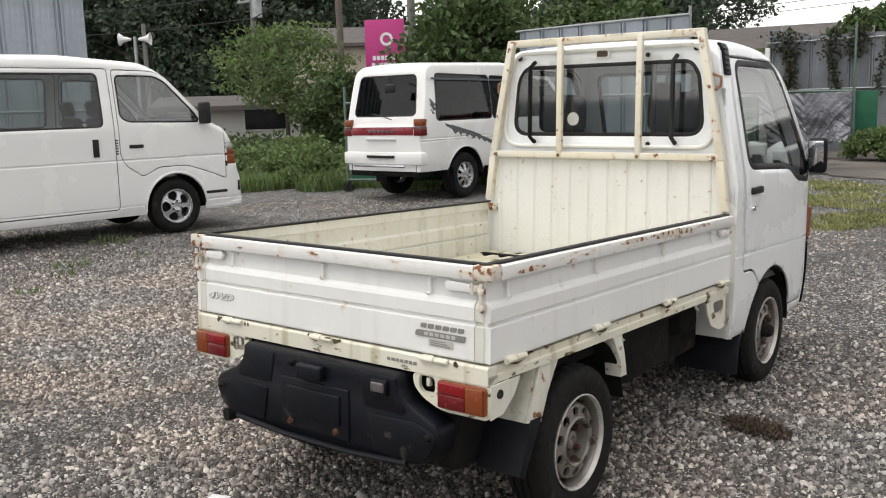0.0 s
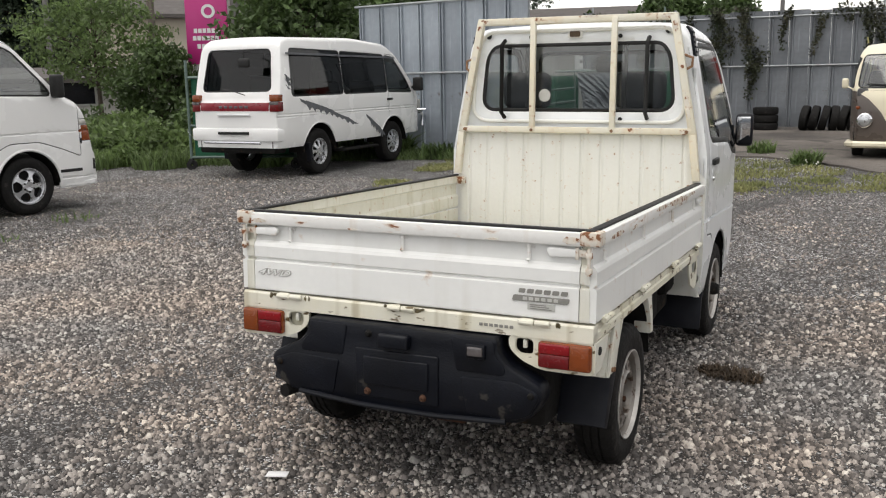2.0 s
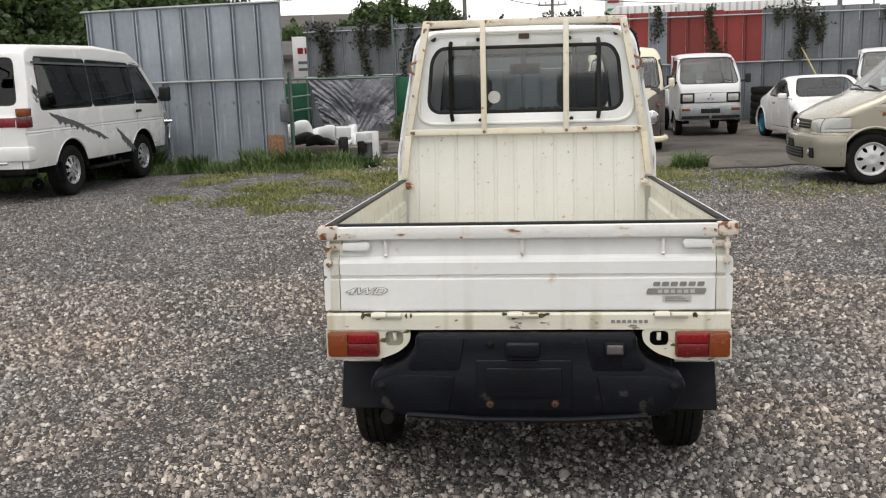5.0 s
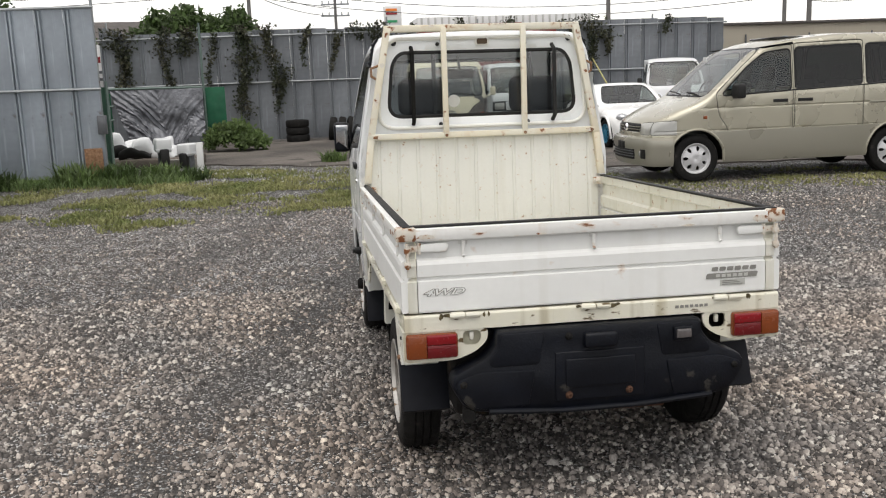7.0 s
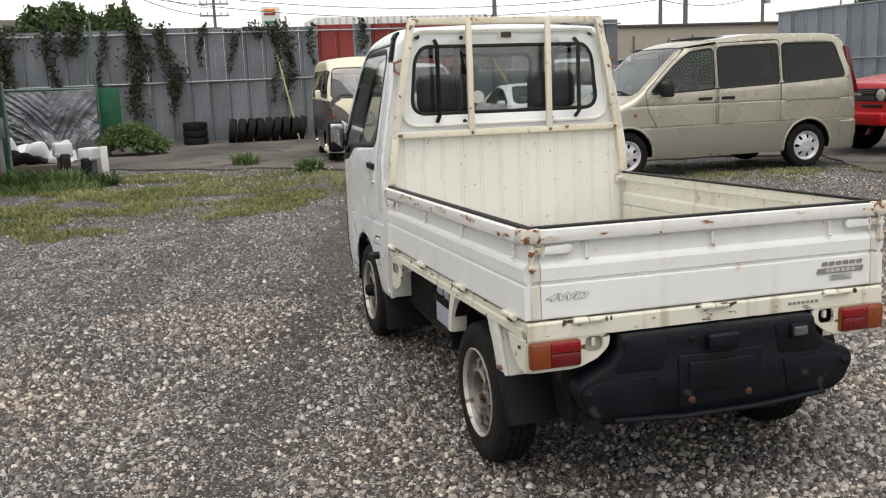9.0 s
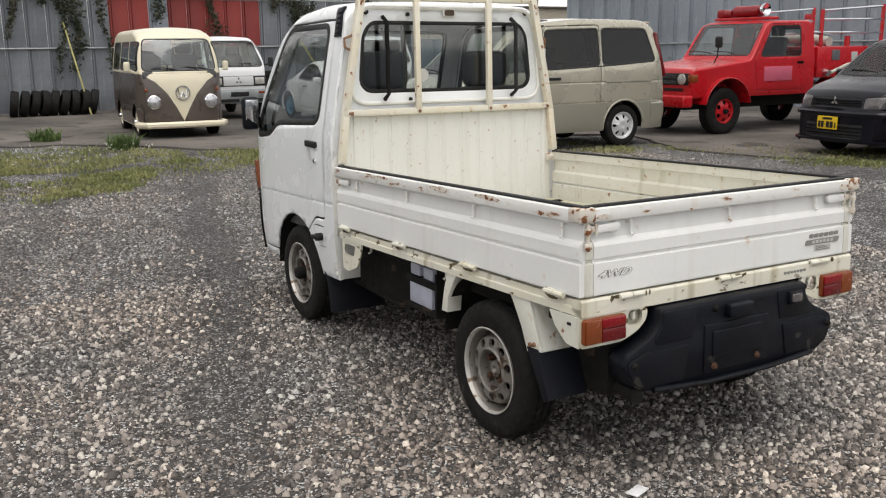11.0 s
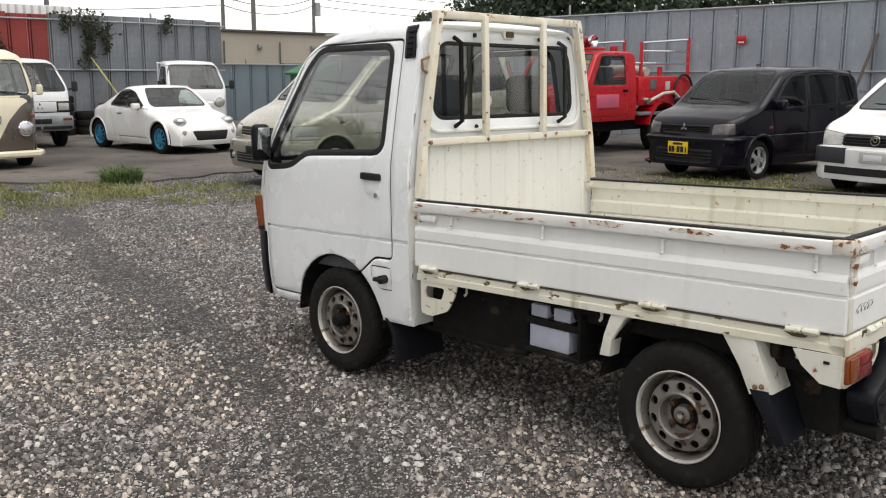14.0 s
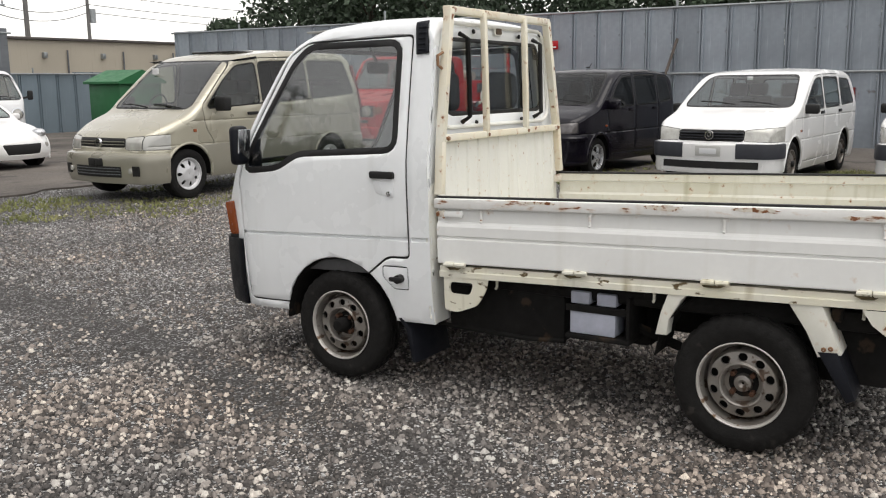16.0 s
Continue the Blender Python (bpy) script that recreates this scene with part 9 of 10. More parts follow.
# scrap: fairings, outboard motors, blocks, post
def fairing(m, length, tall, curl, notch, seed, mat="white2"):
    """A bent plastic fairing: a tapered, curled plate with a cut-out edge."""
    bm, rows = bmesh.new(), []
    for i in range(15):
        u = i / 14
        h = tall * (0.30 + 0.70 * math.sin(math.pi * min(1.0, 0.15 + u * 0.95)) ** 0.7) * (1 - notch * max(0.0, 1 - abs(u - 0.62) / 0.16))
        row = []
        for k in range(9):
            v = k / 8
            a = curl * 0.8 * (v - 0.2)
            row.append(bm.verts.new((length * (u - 0.5) + 0.10 * tall * v, tall * 0.55 * (1 - math.cos(a)) + 0.05 * length * math.sin(u * 5 + seed), h * math.sin(min(1.5, a * 0.9 + 0.35)))))
        rows.append(row)
    for a, b in zip(rows, rows[1:]):
        for k in range(8):
            bm.faces.new((a[k], a[k + 1], b[k + 1], b[k]))
    ob = single("motorcycle_fairing", bm, mat, "loose white motorcycle fairing in the scrap heap" if mat == "white2" else "black plastic fairing in the scrap heap", "fairing", "scrap fairings", m=m)
    mod = ob.modifiers.new("thickness", 'SOLIDIFY')
    mod.thickness = 0.012
    return ob


for x, y, z, rx, ry, rz, ln, tall, curl, notch, mt in ((-4.98, 15.55, 0.17, -14, -22, 34, 0.62, 0.52, 1.7, 0.3, "white2"), (-4.72, 15.30, 0.17, 18, 14, -12, 0.78, 0.40, 1.5, 0.5, "white2"), (-4.38, 15.42, 0.17, -32, -10, -8, 0.85, 0.36, 1.9, 0.4, "white2"), (-4.10, 15.20, 0.17, 25, 8, 10, 0.66, 0.30, 1.6, 0.6, "white2"), (-4.55, 15.12, 0.17, 38, 4, 20, 0.70, 0.22, 1.5, 0.2, "rubber"), (-3.86, 15.36, 0.17, -20, 12, -30, 0.52, 0.34, 1.8, 0.3, "white2"), (-4.30, 15.05, 0.17, 50, -6, -4, 0.60, 0.20, 1.4, 0.3, "rubber")):
    fairing(pose(x, y, z, rx * 0.7, ry, rz), ln, tall * 1.3, curl, notch, x * 3, mt)
bm = bmesh.new()
rbox(bm, -5.2, -3.1, 14.9, 15.9, 0.02, 0.17, 0.02)
single("timber_slab", bm, "wood", "low weathered timber slab under the scrap", "timber")


def outboard(m, label):
    o = thing("outboard_motor", label, "boat motor", m, "outboard motors")
    bm = bmesh.new()
    rbox(bm, -0.14, 0.14, -0.20, 0.20, 0.36, 0.60, 0.035, 3)
    rbox(bm, -0.145, 0.145, -0.205, 0.205, 0.40, 0.42, 0.005)
    part("cowl", bm, "white2", o)
    bm = bmesh.new()
    rbox(bm, -0.08, 0.08, -0.25, -0.10, 0.12, 0.42, 0.03)
    part("clamp", bm, "rubber", o)
    bm = bmesh.new()
    rbox(bm, -0.09, 0.09, -0.10, 0.12, 0.0, 0.38, 0.03)
    part("leg", bm, "decal", o)
    return o


outboard(pose(-3.62, 14.0, 0.0, 0, 0, 15), "white outboard motor with a black clamp")
outboard(pose(-3.22, 14.2, -0.06, 0, 0, -20) @ Matrix.Scale(0.9, 4), "smaller grey-white outboard motor beside the post")
bm = bmesh.new()
for x in (0, 0.42):
    rbox(bm, -3.75 + x, -3.40 + x, 14.25, 14.45, 0.0, 0.19, 0.01)
single("concrete_blocks", bm, "concrete", "two grey concrete blocks beneath the motors", "block")
bm = bmesh.new()
rbox(bm, -2.99, -2.88, 13.55, 13.65, 0.0, 0.52, 0.008)
single("marker_post", bm, "sign_white", "short off-white marker post", "post")
bm = bmesh.new()
rbox(bm, -0.530, -0.450, -0.10, -0.055, 0.012, 0.016, 0.001)
single("paper_scrap", bm, "sign_white", "small white scrap of paper on the gravel", "litter", m=pose(0, 0, 0, 0, 0, 20) @ Matrix.Translation((0.0, 0.16, 0)))


def tyre_at(m, group="tyres at the fence"):
    bm = bmesh.new()
    prof = [(-0.085, 0.185), (-0.09, 0.25), (-0.08, 0.285), (-0.05, 0.298), (0.05, 0.298), (0.08, 0.285), (0.09, 0.25), (0.085, 0.185), (0.07, 0.19), (0.07, 0.25), (-0.07, 0.25), (-0.07, 0.19), (-0.085, 0.185)]
    lathe(bm, prof, 28, "x")
    return single("old_tyre", bm, "tyre", "old black tyre stored against the fence", "tyre", group, m=m)


first = tyre_at(pose(-1.35, 21.05, 0.10, 0, 90, 0))
spots = [pose(-1.35, 21.05, 0.10 + 0.185 * k, 0, 90, 0) for k in (1, 2)]
spots += [pose(-0.45 + 0.215 * k, 21.02 - 0.02 * (k % 2), 0.30, 0, 8 + (k % 3) * 3, (k % 4) * 4 - 5) for k in range(9)]
spots += [pose(2.35 + 0.0 * k, 20.9, 0.10 + 0.185 * k, 0, 90, 0) for k in range(4)]
spots += [pose(5.55 + 0.62 * j, 20.9, 0.10 + 0.185 * k, 0, 90, 0) for j in range(4) for k in range((5, 3, 4, 3)[j])]
spots += [pose(6.9, 20.5, 0.10 + 0.185 * k, 0, 90, 0) for k in range(3)]
for m in spots:
    copy_thing(first, m)
for x0, y0, x1, z1 in ((1.15, 20.7, 0.80, 2.15), (7.15, 20.3, 6.55, 1.85), (10.9, 22.9, 10.3, 1.75)):
    bm = bmesh.new()
    tube(bm, [(x0, y0, 0.0), (x0 + (x1 - x0) * 0.5, y0 + 0.3, z1 * 0.5), (x1, 21.35 if y0 < 22 else 23.85, z1)], 0.020, 8)
    single("leaning_pole", bm, "yellow_pole", "faded yellow pole leaning on the fence", "pole", "leaning poles")
bm = bmesh.new()
tube(bm, [(14.1, 6.3, 0.0), (14.45, 5.7, 2.2)], 0.03, 8)
single("leaning_pole", bm, "wood", "brown pole leaning on the grey fence", "pole", "leaning poles")
for y, z in ((8.45, 2.15), (11.6, 2.0)):
    bm = bmesh.new()
    rbox(bm, 14.52, 14.54, y - 0.10, y + 0.10, z - 0.09, z + 0.09, 0.002)
    tag_ob = single("red_tag", bm, "red", "small square red tag on the fence", "sign", "red tags")
    bm = bmesh.new()
    rbox(bm, 14.512, 14.519, y - 0.06, y + 0.06, z - 0.06, z - 0.03)
    part("tag_bar", bm, "sign_white", tag_ob, smooth=False)
bm = bmesh.new()
rbox(bm, 11.75, 13.1, 19.2, 20.4, 0.04, 1.45, 0.02)
prism(bm, [(11.65, 1.42), (13.2, 1.42), (13.2, 1.48), (12.42, 1.78), (11.65, 1.48)], "y", 19.1, 20.5)
single("green_skip", bm, "container", "green steel bin with a sloping lid", "bin")

# ---- beyond the fences ----
bm = bmesh.new()
rbox(bm, 11.2, 24.0, 26.0, 34.0, 0.0, 2.80)
depot = thing("depot_building", "long low beige building behind the yard", "building")
part("wall", bm, "beige", depot, smooth=False)
bm = bmesh.new()
rbox(bm, 11.1, 24.1, 25.9, 34.1, 2.80, 2.88, 0.01)
part("roof_edge", bm, "roof", depot)
for k in range(5):
    bm = bmesh.new()
    rbox(bm, 12.2 + k * 2.2, 12.32 + k * 2.2, 25.86, 26.0, 2.25, 2.42, 0.01)
    part("wall_vent", bm, "pipe", depot)
    bm = bmesh.new()
    tube(bm, [(13.1 + k * 2.2, 25.94, 1.2), (13.1 + k * 2.2, 25.94, 2.5)], 0.03, 6)
    part("drain_pipe", bm, "decal", depot)
bm = bmesh.new()
rbox(bm, 2.2, 7.4, 24.2, 26.4, 0.9, 3.22, 0.03)
trailer = thing("box_trailer", "white corrugated box trailer behind the red fence", "trailer")
part("box", bm, "sign_white", trailer)
for k in range(26):
    bm = bmesh.new()
    rbox(bm, 2.3 + k * 0.2, 2.36 + k * 0.2, 24.17, 24.2, 2.4, 3.2, 0.004)
    part("rib", bm, "plate", trailer)
for x in (3.0, 6.6):
    for s in (24.5, 26.1):
        bm = bmesh.new()
        lathe(bm, [(-0.12, 0.05), (-0.12, 0.45), (0.12, 0.45), (0.12, 0.05)], 20, "y", (x, s, 0.45))
        part("trailer_wheel", bm, "tyre", trailer)
bm = bmesh.new()
rbox(bm, 2.4, 7.2, 24.4, 26.2, 0.6, 0.92, 0.02)
part("trailer_frame", bm, "chassis", trailer)


def house(name, label, m, w, d, h, roof_h, wall, windows):
    o = thing(name, label, "house", m)
    bm = bmesh.new()
    rbox(bm, -w / 2, w / 2, -d / 2, d / 2, 0, h)
    part("wall", bm, wall, o, smooth=False)
    bm = bmesh.new()
    prism(bm, [(-d / 2 - 0.5, h - 0.1), (d / 2 + 0.5, h - 0.1), (d / 2 + 0.5, h + 0.05), (0, h + roof_h), (-d / 2 - 0.5, h + 0.05)], "x", -w / 2 - 0.5, w / 2 + 0.5)
    part("roof", bm, "roof", o, smooth=False)
    for x, z, sw, sh in windows:
        bm = bmesh.new()
        rbox(bm, x - sw / 2, x + sw / 2, -d / 2 - 0.04, -d / 2 + 0.02, z, z + sh, 0.01)
        f = part("window", bm, "plate", o)
        bm = bmesh.new()
        rbox(bm, x - sw / 2 + 0.06, x + sw / 2 - 0.06, -d / 2 - 0.05, -d / 2 - 0.03, z + 0.06, z + sh - 0.06)
        part("pane", bm, "ink", f, smooth=False)
    return o


house("brown_house", "tan house with a dark brown roof beyond the road", heading(-29.0, 30.8, -0.72, 0.69), 6.5, 6.0, 4.2, 1.0, "beige", ())
house("low_building", "low white building with a dark window beyond the road", heading(-22.4, 19.6, -0.74, 0.67), 7.0, 4.0, 1.55, 0.4, "plaster", ((-0.4, 0.75, 1.5, 0.8), (2.6, 0.8, 1.0, 0.7)))
house("white_house", "two-storey white house with a grey roof far off", heading(-13.4, 46.5, -0.2, 1.0), 8.0, 6.0, 3.6, 1.3, "plaster", ((-1.5, 2.3, 1.4, 0.9), (1.5, 2.3, 1.6, 0.9), (0.5, 0.5, 1.6, 1.2)))
house("white_house", "low white house beyond the corner fence", heading(-8.3, 31.0, -0.2, 1.0), 5.0, 4.0, 2.3, 0.6, "plaster", ((0.6, 0.9, 1.4, 0.8),))
bm = bmesh.new()
prism(bm, [(-22, 10.2), (-13, 17.0), (-9, 40), (-12, 40), (-17, 19.5), (-26, 13)], "z", -0.02, 0.03)
single("road", bm, "asphalt", "narrow asphalt road beyond the weeds", "road", kind="structure", smooth=False)

# magenta sign on poles
sign = thing("roadside_sign", "tall magenta roadside sign with white bars on two posts", "sign", heading(-14.2, 16.1, -0.50, 0.86))
bm = bmesh.new()
rbox(bm, -0.52, 0.52, -0.03, 0.03, 1.85, 3.65, 0.01)
part("board", bm, "pink", sign)
for x in (-0.35, 0.35):
    bm = bmesh.new()
    tube(bm, [(x, 0.06, 0), (x, 0.06, 2.3)], 0.05, 8)
    part("post", bm, "sign_white", sign)
bm = bmesh.new()
lathe(bm, [(-0.045, 0.10), (-0.045, 0.17), (-0.032, 0.17), (-0.032, 0.10)], 24, "y", (0.05, 0, 3.15))
part("round_mark", bm, "sign_white", sign)
for z, w in ((2.62, 0.66), (2.44, 0.72), (2.24, 0.52)):
    for k in range(int(w / 0.11)):
        bm = bmesh.new()
        rbox(bm, -w / 2 + k * 0.11, -w / 2 + k * 0.11 + 0.085, -0.042, -0.03, z, z + 0.11)
        part("text_bar", bm, "sign_white", sign, smooth=False)
shop = thing("shop_sign", "far square shop sign with plain coloured bars on a pole", "sign", pose(6.2, 76.9, 0, 0, 0, 5))
bm = bmesh.new()
rbox(bm, -0.75, 0.75, -0.2, 0.2, 5.9, 7.6, 0.05)
part("board", bm, "sign_white", shop)
for z, mt in ((7.20, "sign_orange"), (6.90, "lamp_bright"), (6.25, "sign_green")):
    bm = bmesh.new()
    rbox(bm, -0.6, 0.35, -0.26, -0.19, z, z + 0.2)
    part("colour_bar", bm, mt, shop, smooth=False)
bm = bmesh.new()
tube(bm, [(0, 0, 0), (0, 0, 5.7)], 0.2, 8)
part("post", bm, "plate", shop)
board = thing("notice_board", "white notice board with red and grey bars beyond the fence", "sign", pose(-6.75, 24.6, 0, 0, 0, 8))
bm = bmesh.new()
rbox(bm, -0.55, 0.55, -0.02, 0.02, 1.55, 2.75, 0.005)
part("board", bm, "sign_white", board)
for k in range(4):
    bm = bmesh.new()
    rbox(bm, -0.4 + k * 0.21, -0.24 + k * 0.21, -0.03, -0.02, 2.25, 2.42)
    part("text_bar", bm, "lamp_bright", board, smooth=False)
for z in (1.95, 1.75):
    bm = bmesh.new()
    rbox(bm, -0.4, 0.35, -0.03, -0.02, z, z + 0.08)
    part("text_bar", bm, "decal", board, smooth=False)
for x in (-0.45, 0.45):
    bm = bmesh.new()
    tube(bm, [(x, 0.03, 0), (x, 0.03, 1.6)], 0.03, 8)
    part("post", bm, "pipe", board)


def utility_pole(x, y, h, arms=2, mat="pole_grey", box=False, label="grey concrete utility pole with crossarms", group="utility poles", rz=0):
    o = thing("utility_pole", label, "pole", pose(x, y, 0, 0, 0, rz), group)
    bm = bmesh.new()
    tube(bm, [(0, 0, -0.2), (0, 0, h)], 0.13, 10, r_end=0.085)
    part("shaft", bm, mat, o)
    for k in range(arms):
        bm = bmesh.new()
        rbox(bm, -0.9, 0.9, -0.05, 0.05, h - 0.35 - k * 0.7, h - 0.25 - k * 0.7, 0.01)
        for q in (-0.8, -0.4, 0.4, 0.8):
            tube(bm, [(q, 0, h - 0.25 - k * 0.7), (q, 0, h - 0.08 - k * 0.7)], 0.04, 6)
        part("crossarm", bm, "pipe", o)
    if box:
        bm = bmesh.new()
        tube(bm, [(0.28, 0, h - 2.4), (0.28, 0, h - 1.6)], 0.22, 12)
        part("transformer", bm, "pipe", o)
    return o


utility_pole(-18.9, 19.2, 9.0, 2, "wood", False, "brown wooden utility pole")
utility_pole(-28.4, 23.7, 7.6, 3, "pole_grey", True, "concrete utility pole with a transformer")
utility_pole(-31.0, 20.2, 5.0, 0, "pole_grey", False, "slim concrete street pole")
utility_pole(-3.9, 47.2, 8.2, 2)
utility_pole(0.84, 57.2, 6.6, 2)
utility_pole(13.0, 39.8, 7.0, 0)
utility_pole(21.0, 36.2, 7.2, 0)
utility_pole(22.7, 41.6, 6.2, 2)
utility_pole(32.5, 47.0, 7.4, 1, box=True, label="concrete pole with a white cabinet")
utility_pole(-13.7, 16.6, 7.0, 0, "pole_grey", False, "slim grey pole beside the sign")
speaker = thing("speaker_pole", "pole with two pale horn loudspeakers", "pole", pose(-31.2, 19.9, 0, 0, 0, 40))
bm = bmesh.new()
tube(bm, [(0, 0, 0), (0, 0, 4.5)], 0.07, 8)
part("shaft", bm, "pipe", speaker)
for s in (-1, 1):
    bm = bmesh.new()
    lathe(bm, [(s * 0.15, 0.05), (s * 0.45, 0.12), (s * 0.62, 0.26), (s * 0.60, 0.22), (s * 0.42, 0.08)], 16, "x", (0, 0, 4.4))
    part("horn", bm, "sign_white", speaker)


def wire(a, b, sag):
    bm = bmesh.new()
    pts = []
    for k in range(17):
        t = k / 16
        pts.append((a[0] + (b[0] - a[0]) * t, a[1] + (b[1] - a[1]) * t, a[2] + (b[2] - a[2]) * t - sag * 4 * t * (1 - t)))
    tube(bm, pts, 0.022, 4)
    single("power_line", bm, "cable", "thin dark overhead power line", "cable", "overhead lines")


for z in (0, 0.45, 1.1):
    wire((-3.9, 47.2, 6.2 + z), (-60, 70, 8 + z), 0.7)
    wire((-3.9, 47.2, 6.2 + z), (0.84, 57.2, 5.6 + z), 0.3)
    wire((-3.9, 47.2, 6.0 + z), (22.7, 41.6, 4.9 + z), 1.0)
    wire((22.7, 41.6, 4.9 + z), (32.5, 47.0, 5.6 + z), 0.5)
    wire((32.5, 47.0, 5.6 + z), (75, 44, 6.5 + z), 0.8)
for z in (6.6, 7.6, 8.2):
    wire((-18.9, 19.2, z), (-28.4, 23.7, z - 1.4), 0.3)
    wire((-18.9, 19.2, z), (-3.9, 47.2, z - 0.4), 0.5)
    wire((-28.4, 23.7, z - 1.4), (-62, 18, z), 0.6)


# ---- loose stones on the yard ----
def stones(name, label, n, area, size, seed, mat, keep):
    """Crushed stones, each a jittered lump of 8 faces, over a stretch of the plan."""
    rnd = np.random.RandomState(seed)
    x = rnd.uniform(area[0], area[1], n)
    y = rnd.uniform(area[2], area[3], n)
    ok = keep(x, y, rnd)
    x, y = x[ok], y[ok]
    n = len(x)
    s = size * (0.42 + 1.05 * rnd.rand(n) ** 2.2)
    turn = np.array([0.0, 1.57, 3.14, 4.71, 0.8, 2.9, 5.0])[None] + rnd.uniform(-0.45, 0.45, (n, 7)) + rnd.uniform(0, 6.28, (n, 1))
    reach = np.array([1.0, 1.0, 1.0, 1.0, 0.62, 0.62, 0.62])[None] * rnd.uniform(0.75, 1.15, (n, 7)) * s[:, None]
    squash = rnd.uniform(0.6, 1.0, (n, 1))
    px, py = reach * np.cos(turn), reach * np.sin(turn) * squash
    high = np.array([0.0, 0.0, 0.0, 0.0, 0.72, 0.72, 0.72])[None] * rnd.uniform(0.7, 1.3, (n, 7)) * s[:, None]
    spin = rnd.uniform(0, 6.28, (n, 1))
    v = np.stack([x[:, None] + px * np.cos(spin) - py * np.sin(spin), y[:, None] + px * np.sin(spin) + py * np.cos(spin), high - 0.014 + rnd.uniform(0.0, 0.006, (n, 1))], 2)
    f = np.array([(4, 5, 6), (0, 1, 4), (1, 5, 4), (1, 2, 5), (2, 3, 5), (3, 6, 5), (3, 0, 6), (0, 4, 6)])
    faces = (np.arange(n)[:, None, None] * 7 + f[None]).reshape(-1)
    me = bpy.data.meshes.new(name)
    me.vertices.add(n * 7)
    me.vertices.foreach_set("co", v.reshape(-1))
    me.loops.add(len(faces))
    me.loops.foreach_set("vertex_index", faces)
    me.polygons.add(len(faces) // 3)
    me.polygons.foreach_set("loop_start", np.arange(0, len(faces), 3))
    me.update(calc_edges=True)
    me.validate()
    me.polygons.foreach_set("use_smooth", [True] * len(me.polygons))
    me.materials.append(mat)
    return tagged(new(name, me), label, "gravel", kind="stuff")


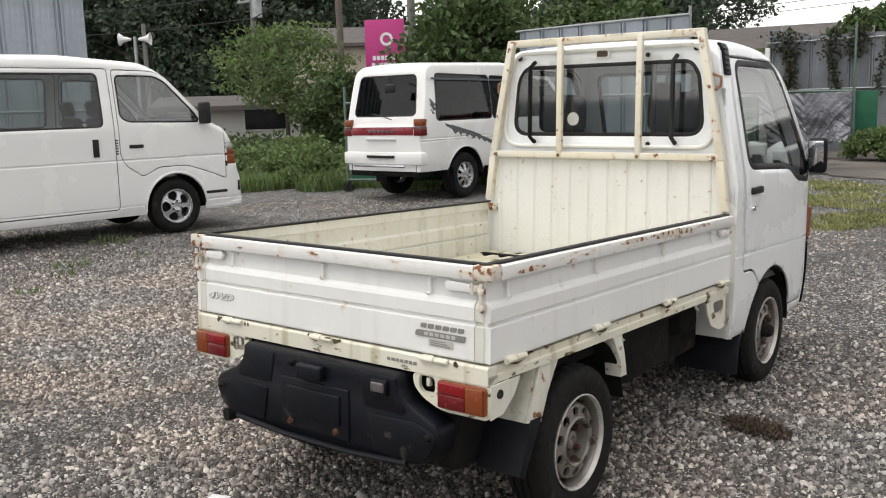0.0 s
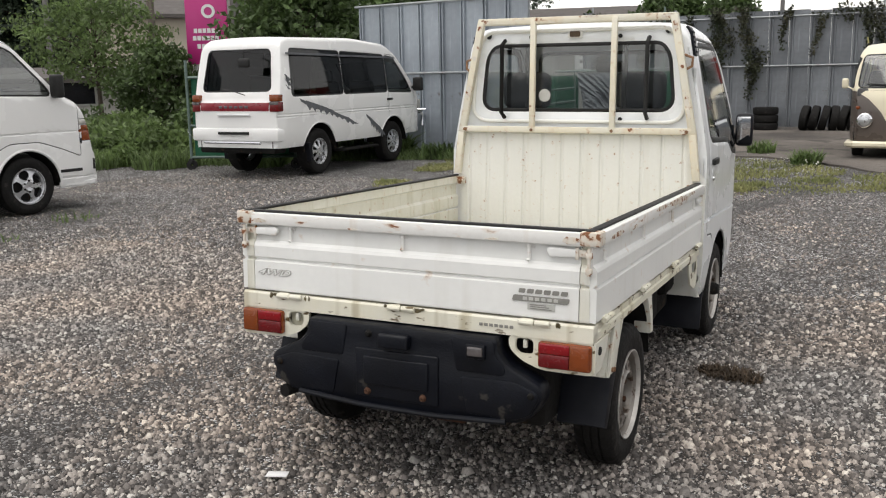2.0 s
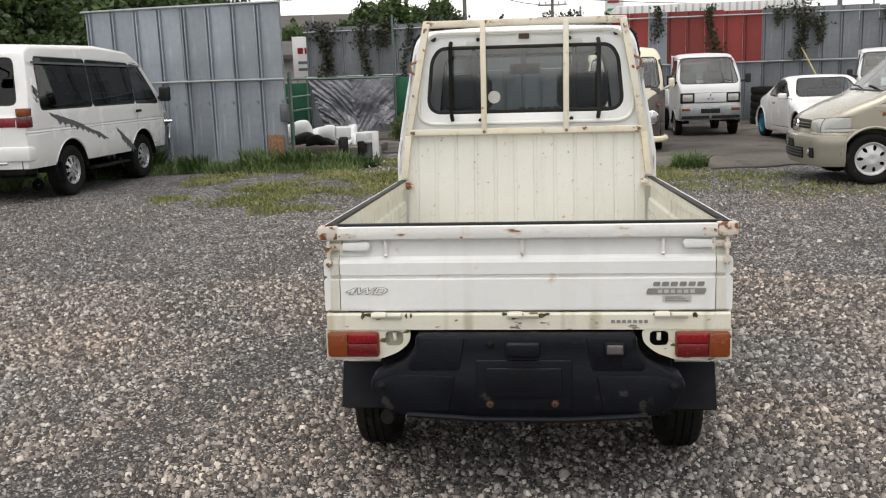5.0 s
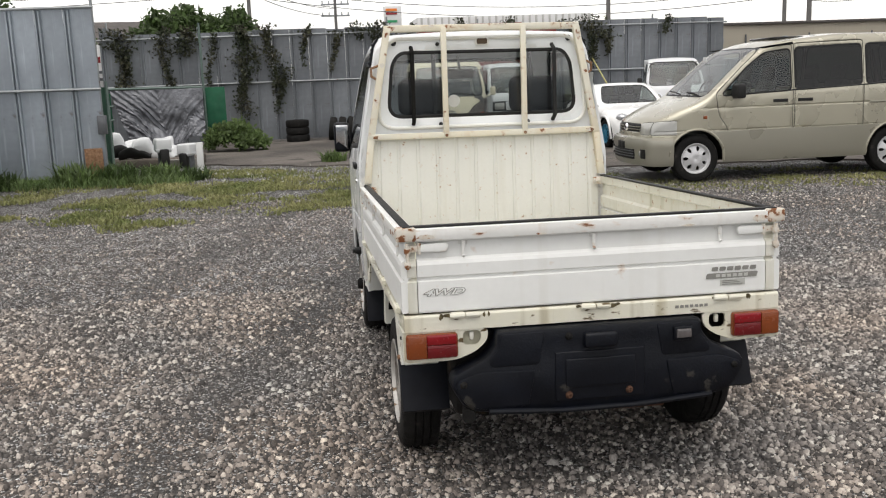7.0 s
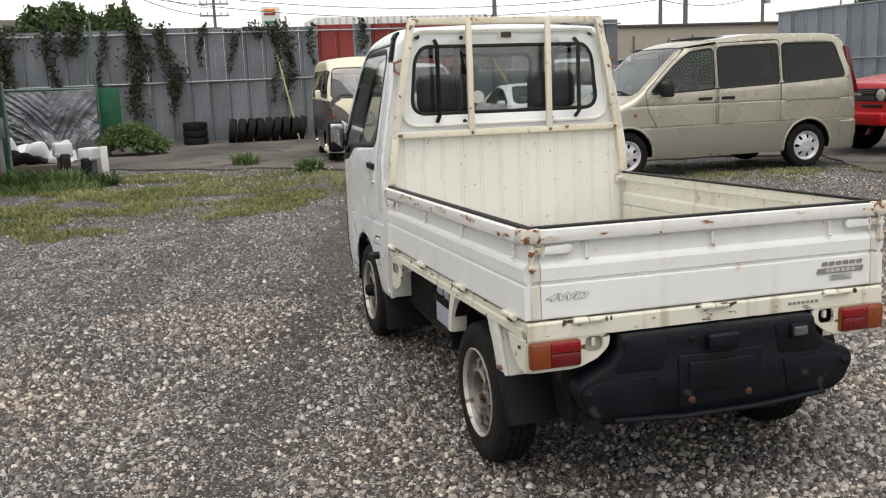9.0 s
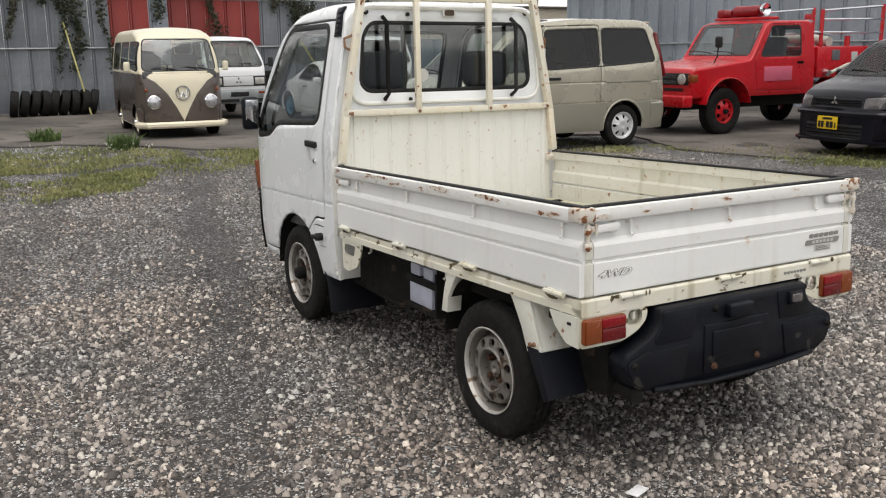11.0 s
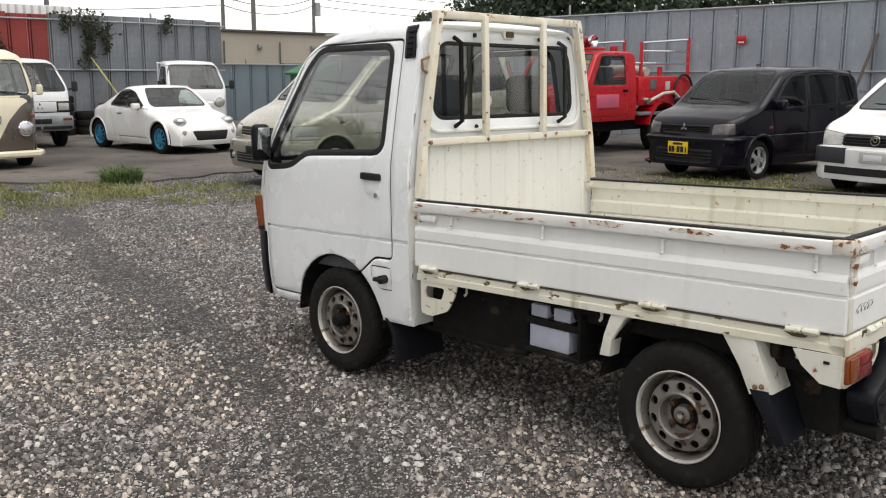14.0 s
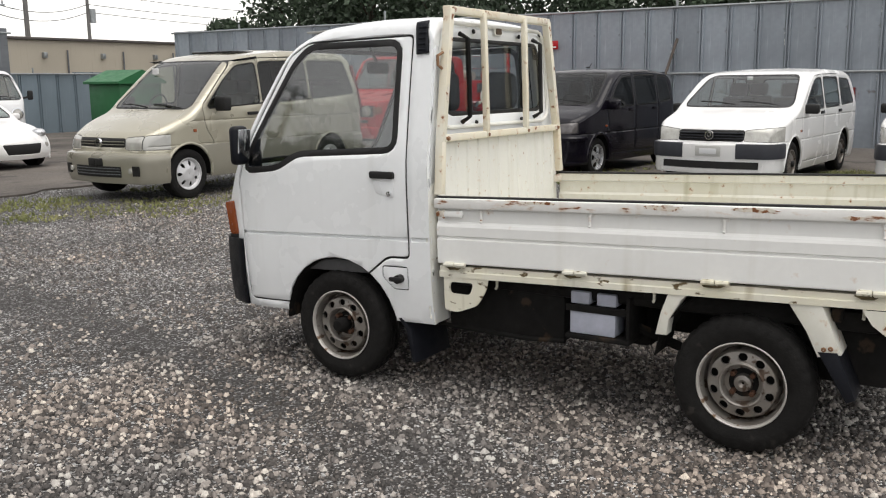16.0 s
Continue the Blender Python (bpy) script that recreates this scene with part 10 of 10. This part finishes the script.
def stone_material():
    m = bpy.data.materials.new("crushed_stone")
    m.use_nodes = True
    t = m.node_tree
    b = t.nodes["Principled BSDF"]
    r = t.nodes.new("ShaderNodeNewGeometry").outputs["Random Per Island"]
    ramp = t.nodes.new("ShaderNodeValToRGB")
    stops = ((0.0, (0.045, 0.041, 0.038)), (0.3, (0.112, 0.101, 0.094)), (0.62, (0.232, 0.209, 0.192)), (0.86, (0.43, 0.393, 0.358)), (1.0, (0.66, 0.63, 0.575)))
    for k, (p, c) in enumerate(stops):
        e = ramp.color_ramp.elements[k] if k < 2 else ramp.color_ramp.elements.new(p)
        e.position, e.color = p, (*c, 1)
    t.links.new(r, ramp.inputs[0])
    n = t.nodes.new("ShaderNodeTexNoise")
    n.inputs["Scale"].default_value, n.inputs["Detail"].default_value = 140.0, 4.0
    at = t.nodes.new("ShaderNodeTexCoord")
    t.links.new(at.outputs["Object"], n.inputs["Vector"])
    hsv = t.nodes.new("ShaderNodeHueSaturation")
    k = t.nodes.new("ShaderNodeMapRange")
    for j, v in enumerate((0.3, 0.7, 0.75, 1.2)):
        k.inputs[j + 1].default_value = v
    t.links.new(n.outputs[0], k.inputs[0])
    t.links.new(k.outputs[0], hsv.inputs["Value"])
    # beige and grey loads of stone lie in patches
    load = t.nodes.new("ShaderNodeTexNoise")
    load.inputs["Scale"].default_value, load.inputs["Detail"].default_value = 0.9, 3.0
    t.links.new(at.outputs["Object"], load.inputs["Vector"])
    share = t.nodes.new("ShaderNodeMapRange")
    for j, v in enumerate((0.35, 0.65, 0.0, 1.0)):
        share.inputs[j + 1].default_value = v
    t.links.new(load.outputs[0], share.inputs[0])
    hue = t.nodes.new("ShaderNodeMix")
    hue.data_type, hue.blend_type = 'RGBA', 'MULTIPLY'
    hue.inputs[0].default_value = 1.0
    two = t.nodes.new("ShaderNodeMix")
    two.data_type = 'RGBA'
    two.inputs[6].default_value, two.inputs[7].default_value = (0.80, 0.83, 0.86, 1), (1.12, 1.04, 0.97, 1)
    t.links.new(share.outputs[0], two.inputs[0])
    t.links.new(ramp.outputs[0], hue.inputs[6])
    t.links.new(two.outputs[2], hue.inputs[7])
    t.links.new(hue.outputs[2], hsv.inputs["Color"])
    t.links.new(hsv.outputs[0], b.inputs["Base Color"])
    b.inputs["Roughness"].default_value = 0.75
    return m


STONE = stone_material()


def bare(x, y):
    """Muddy wheel lines where few stones lie."""
    line = np.abs(x + 1.72 - 0.24 * y + 0.08 * np.sin(y * 1.3))
    return np.clip(1.15 - line / 0.24, 0, 1)


def thin_out(x, y, rnd):
    wave = 0.5 + 0.25 * np.sin(x * 1.7 + 1.3 * np.sin(y * 0.9)) * np.sin(y * 1.45 + 0.8 * np.sin(x * 1.1)) + 0.25 * np.sin(x * 0.63 - y * 0.9 + 2.0 * np.sin(y * 0.37 + x * 0.21))
    return rnd.rand(len(x)) < (0.30 + 0.70 * wave) * (1 - 0.88 * bare(x, y))


stones("gravel_stones", "loose grey crushed stones covering the yard", 230000, (-5.2, 3.6, -1.5, 3.6), 0.0135, 1, STONE, thin_out)
stones("gravel_stones", "loose grey crushed stones farther off", 70000, (-9.0, 6.5, 3.6, 9.0), 0.0135, 2, STONE, thin_out)
stones("gravel_stones", "loose grey stones between the parked van and the truck", 26000, (-9.5, -5.2, -1.5, 3.6), 0.0145, 4, STONE, thin_out)
stones("gravel_chips", "small grey stone chips between the larger stones", 75000, (-4.6, 3.0, -1.3, 2.4), 0.0068, 5, STONE, lambda x, y, rnd: rnd.rand(len(x)) < 0.9)
stones("gravel_stones", "larger pale stones lying on the gravel", 7000, (-6.0, 3.6, -1.6, 5.0), 0.0185, 3, STONE, thin_out)
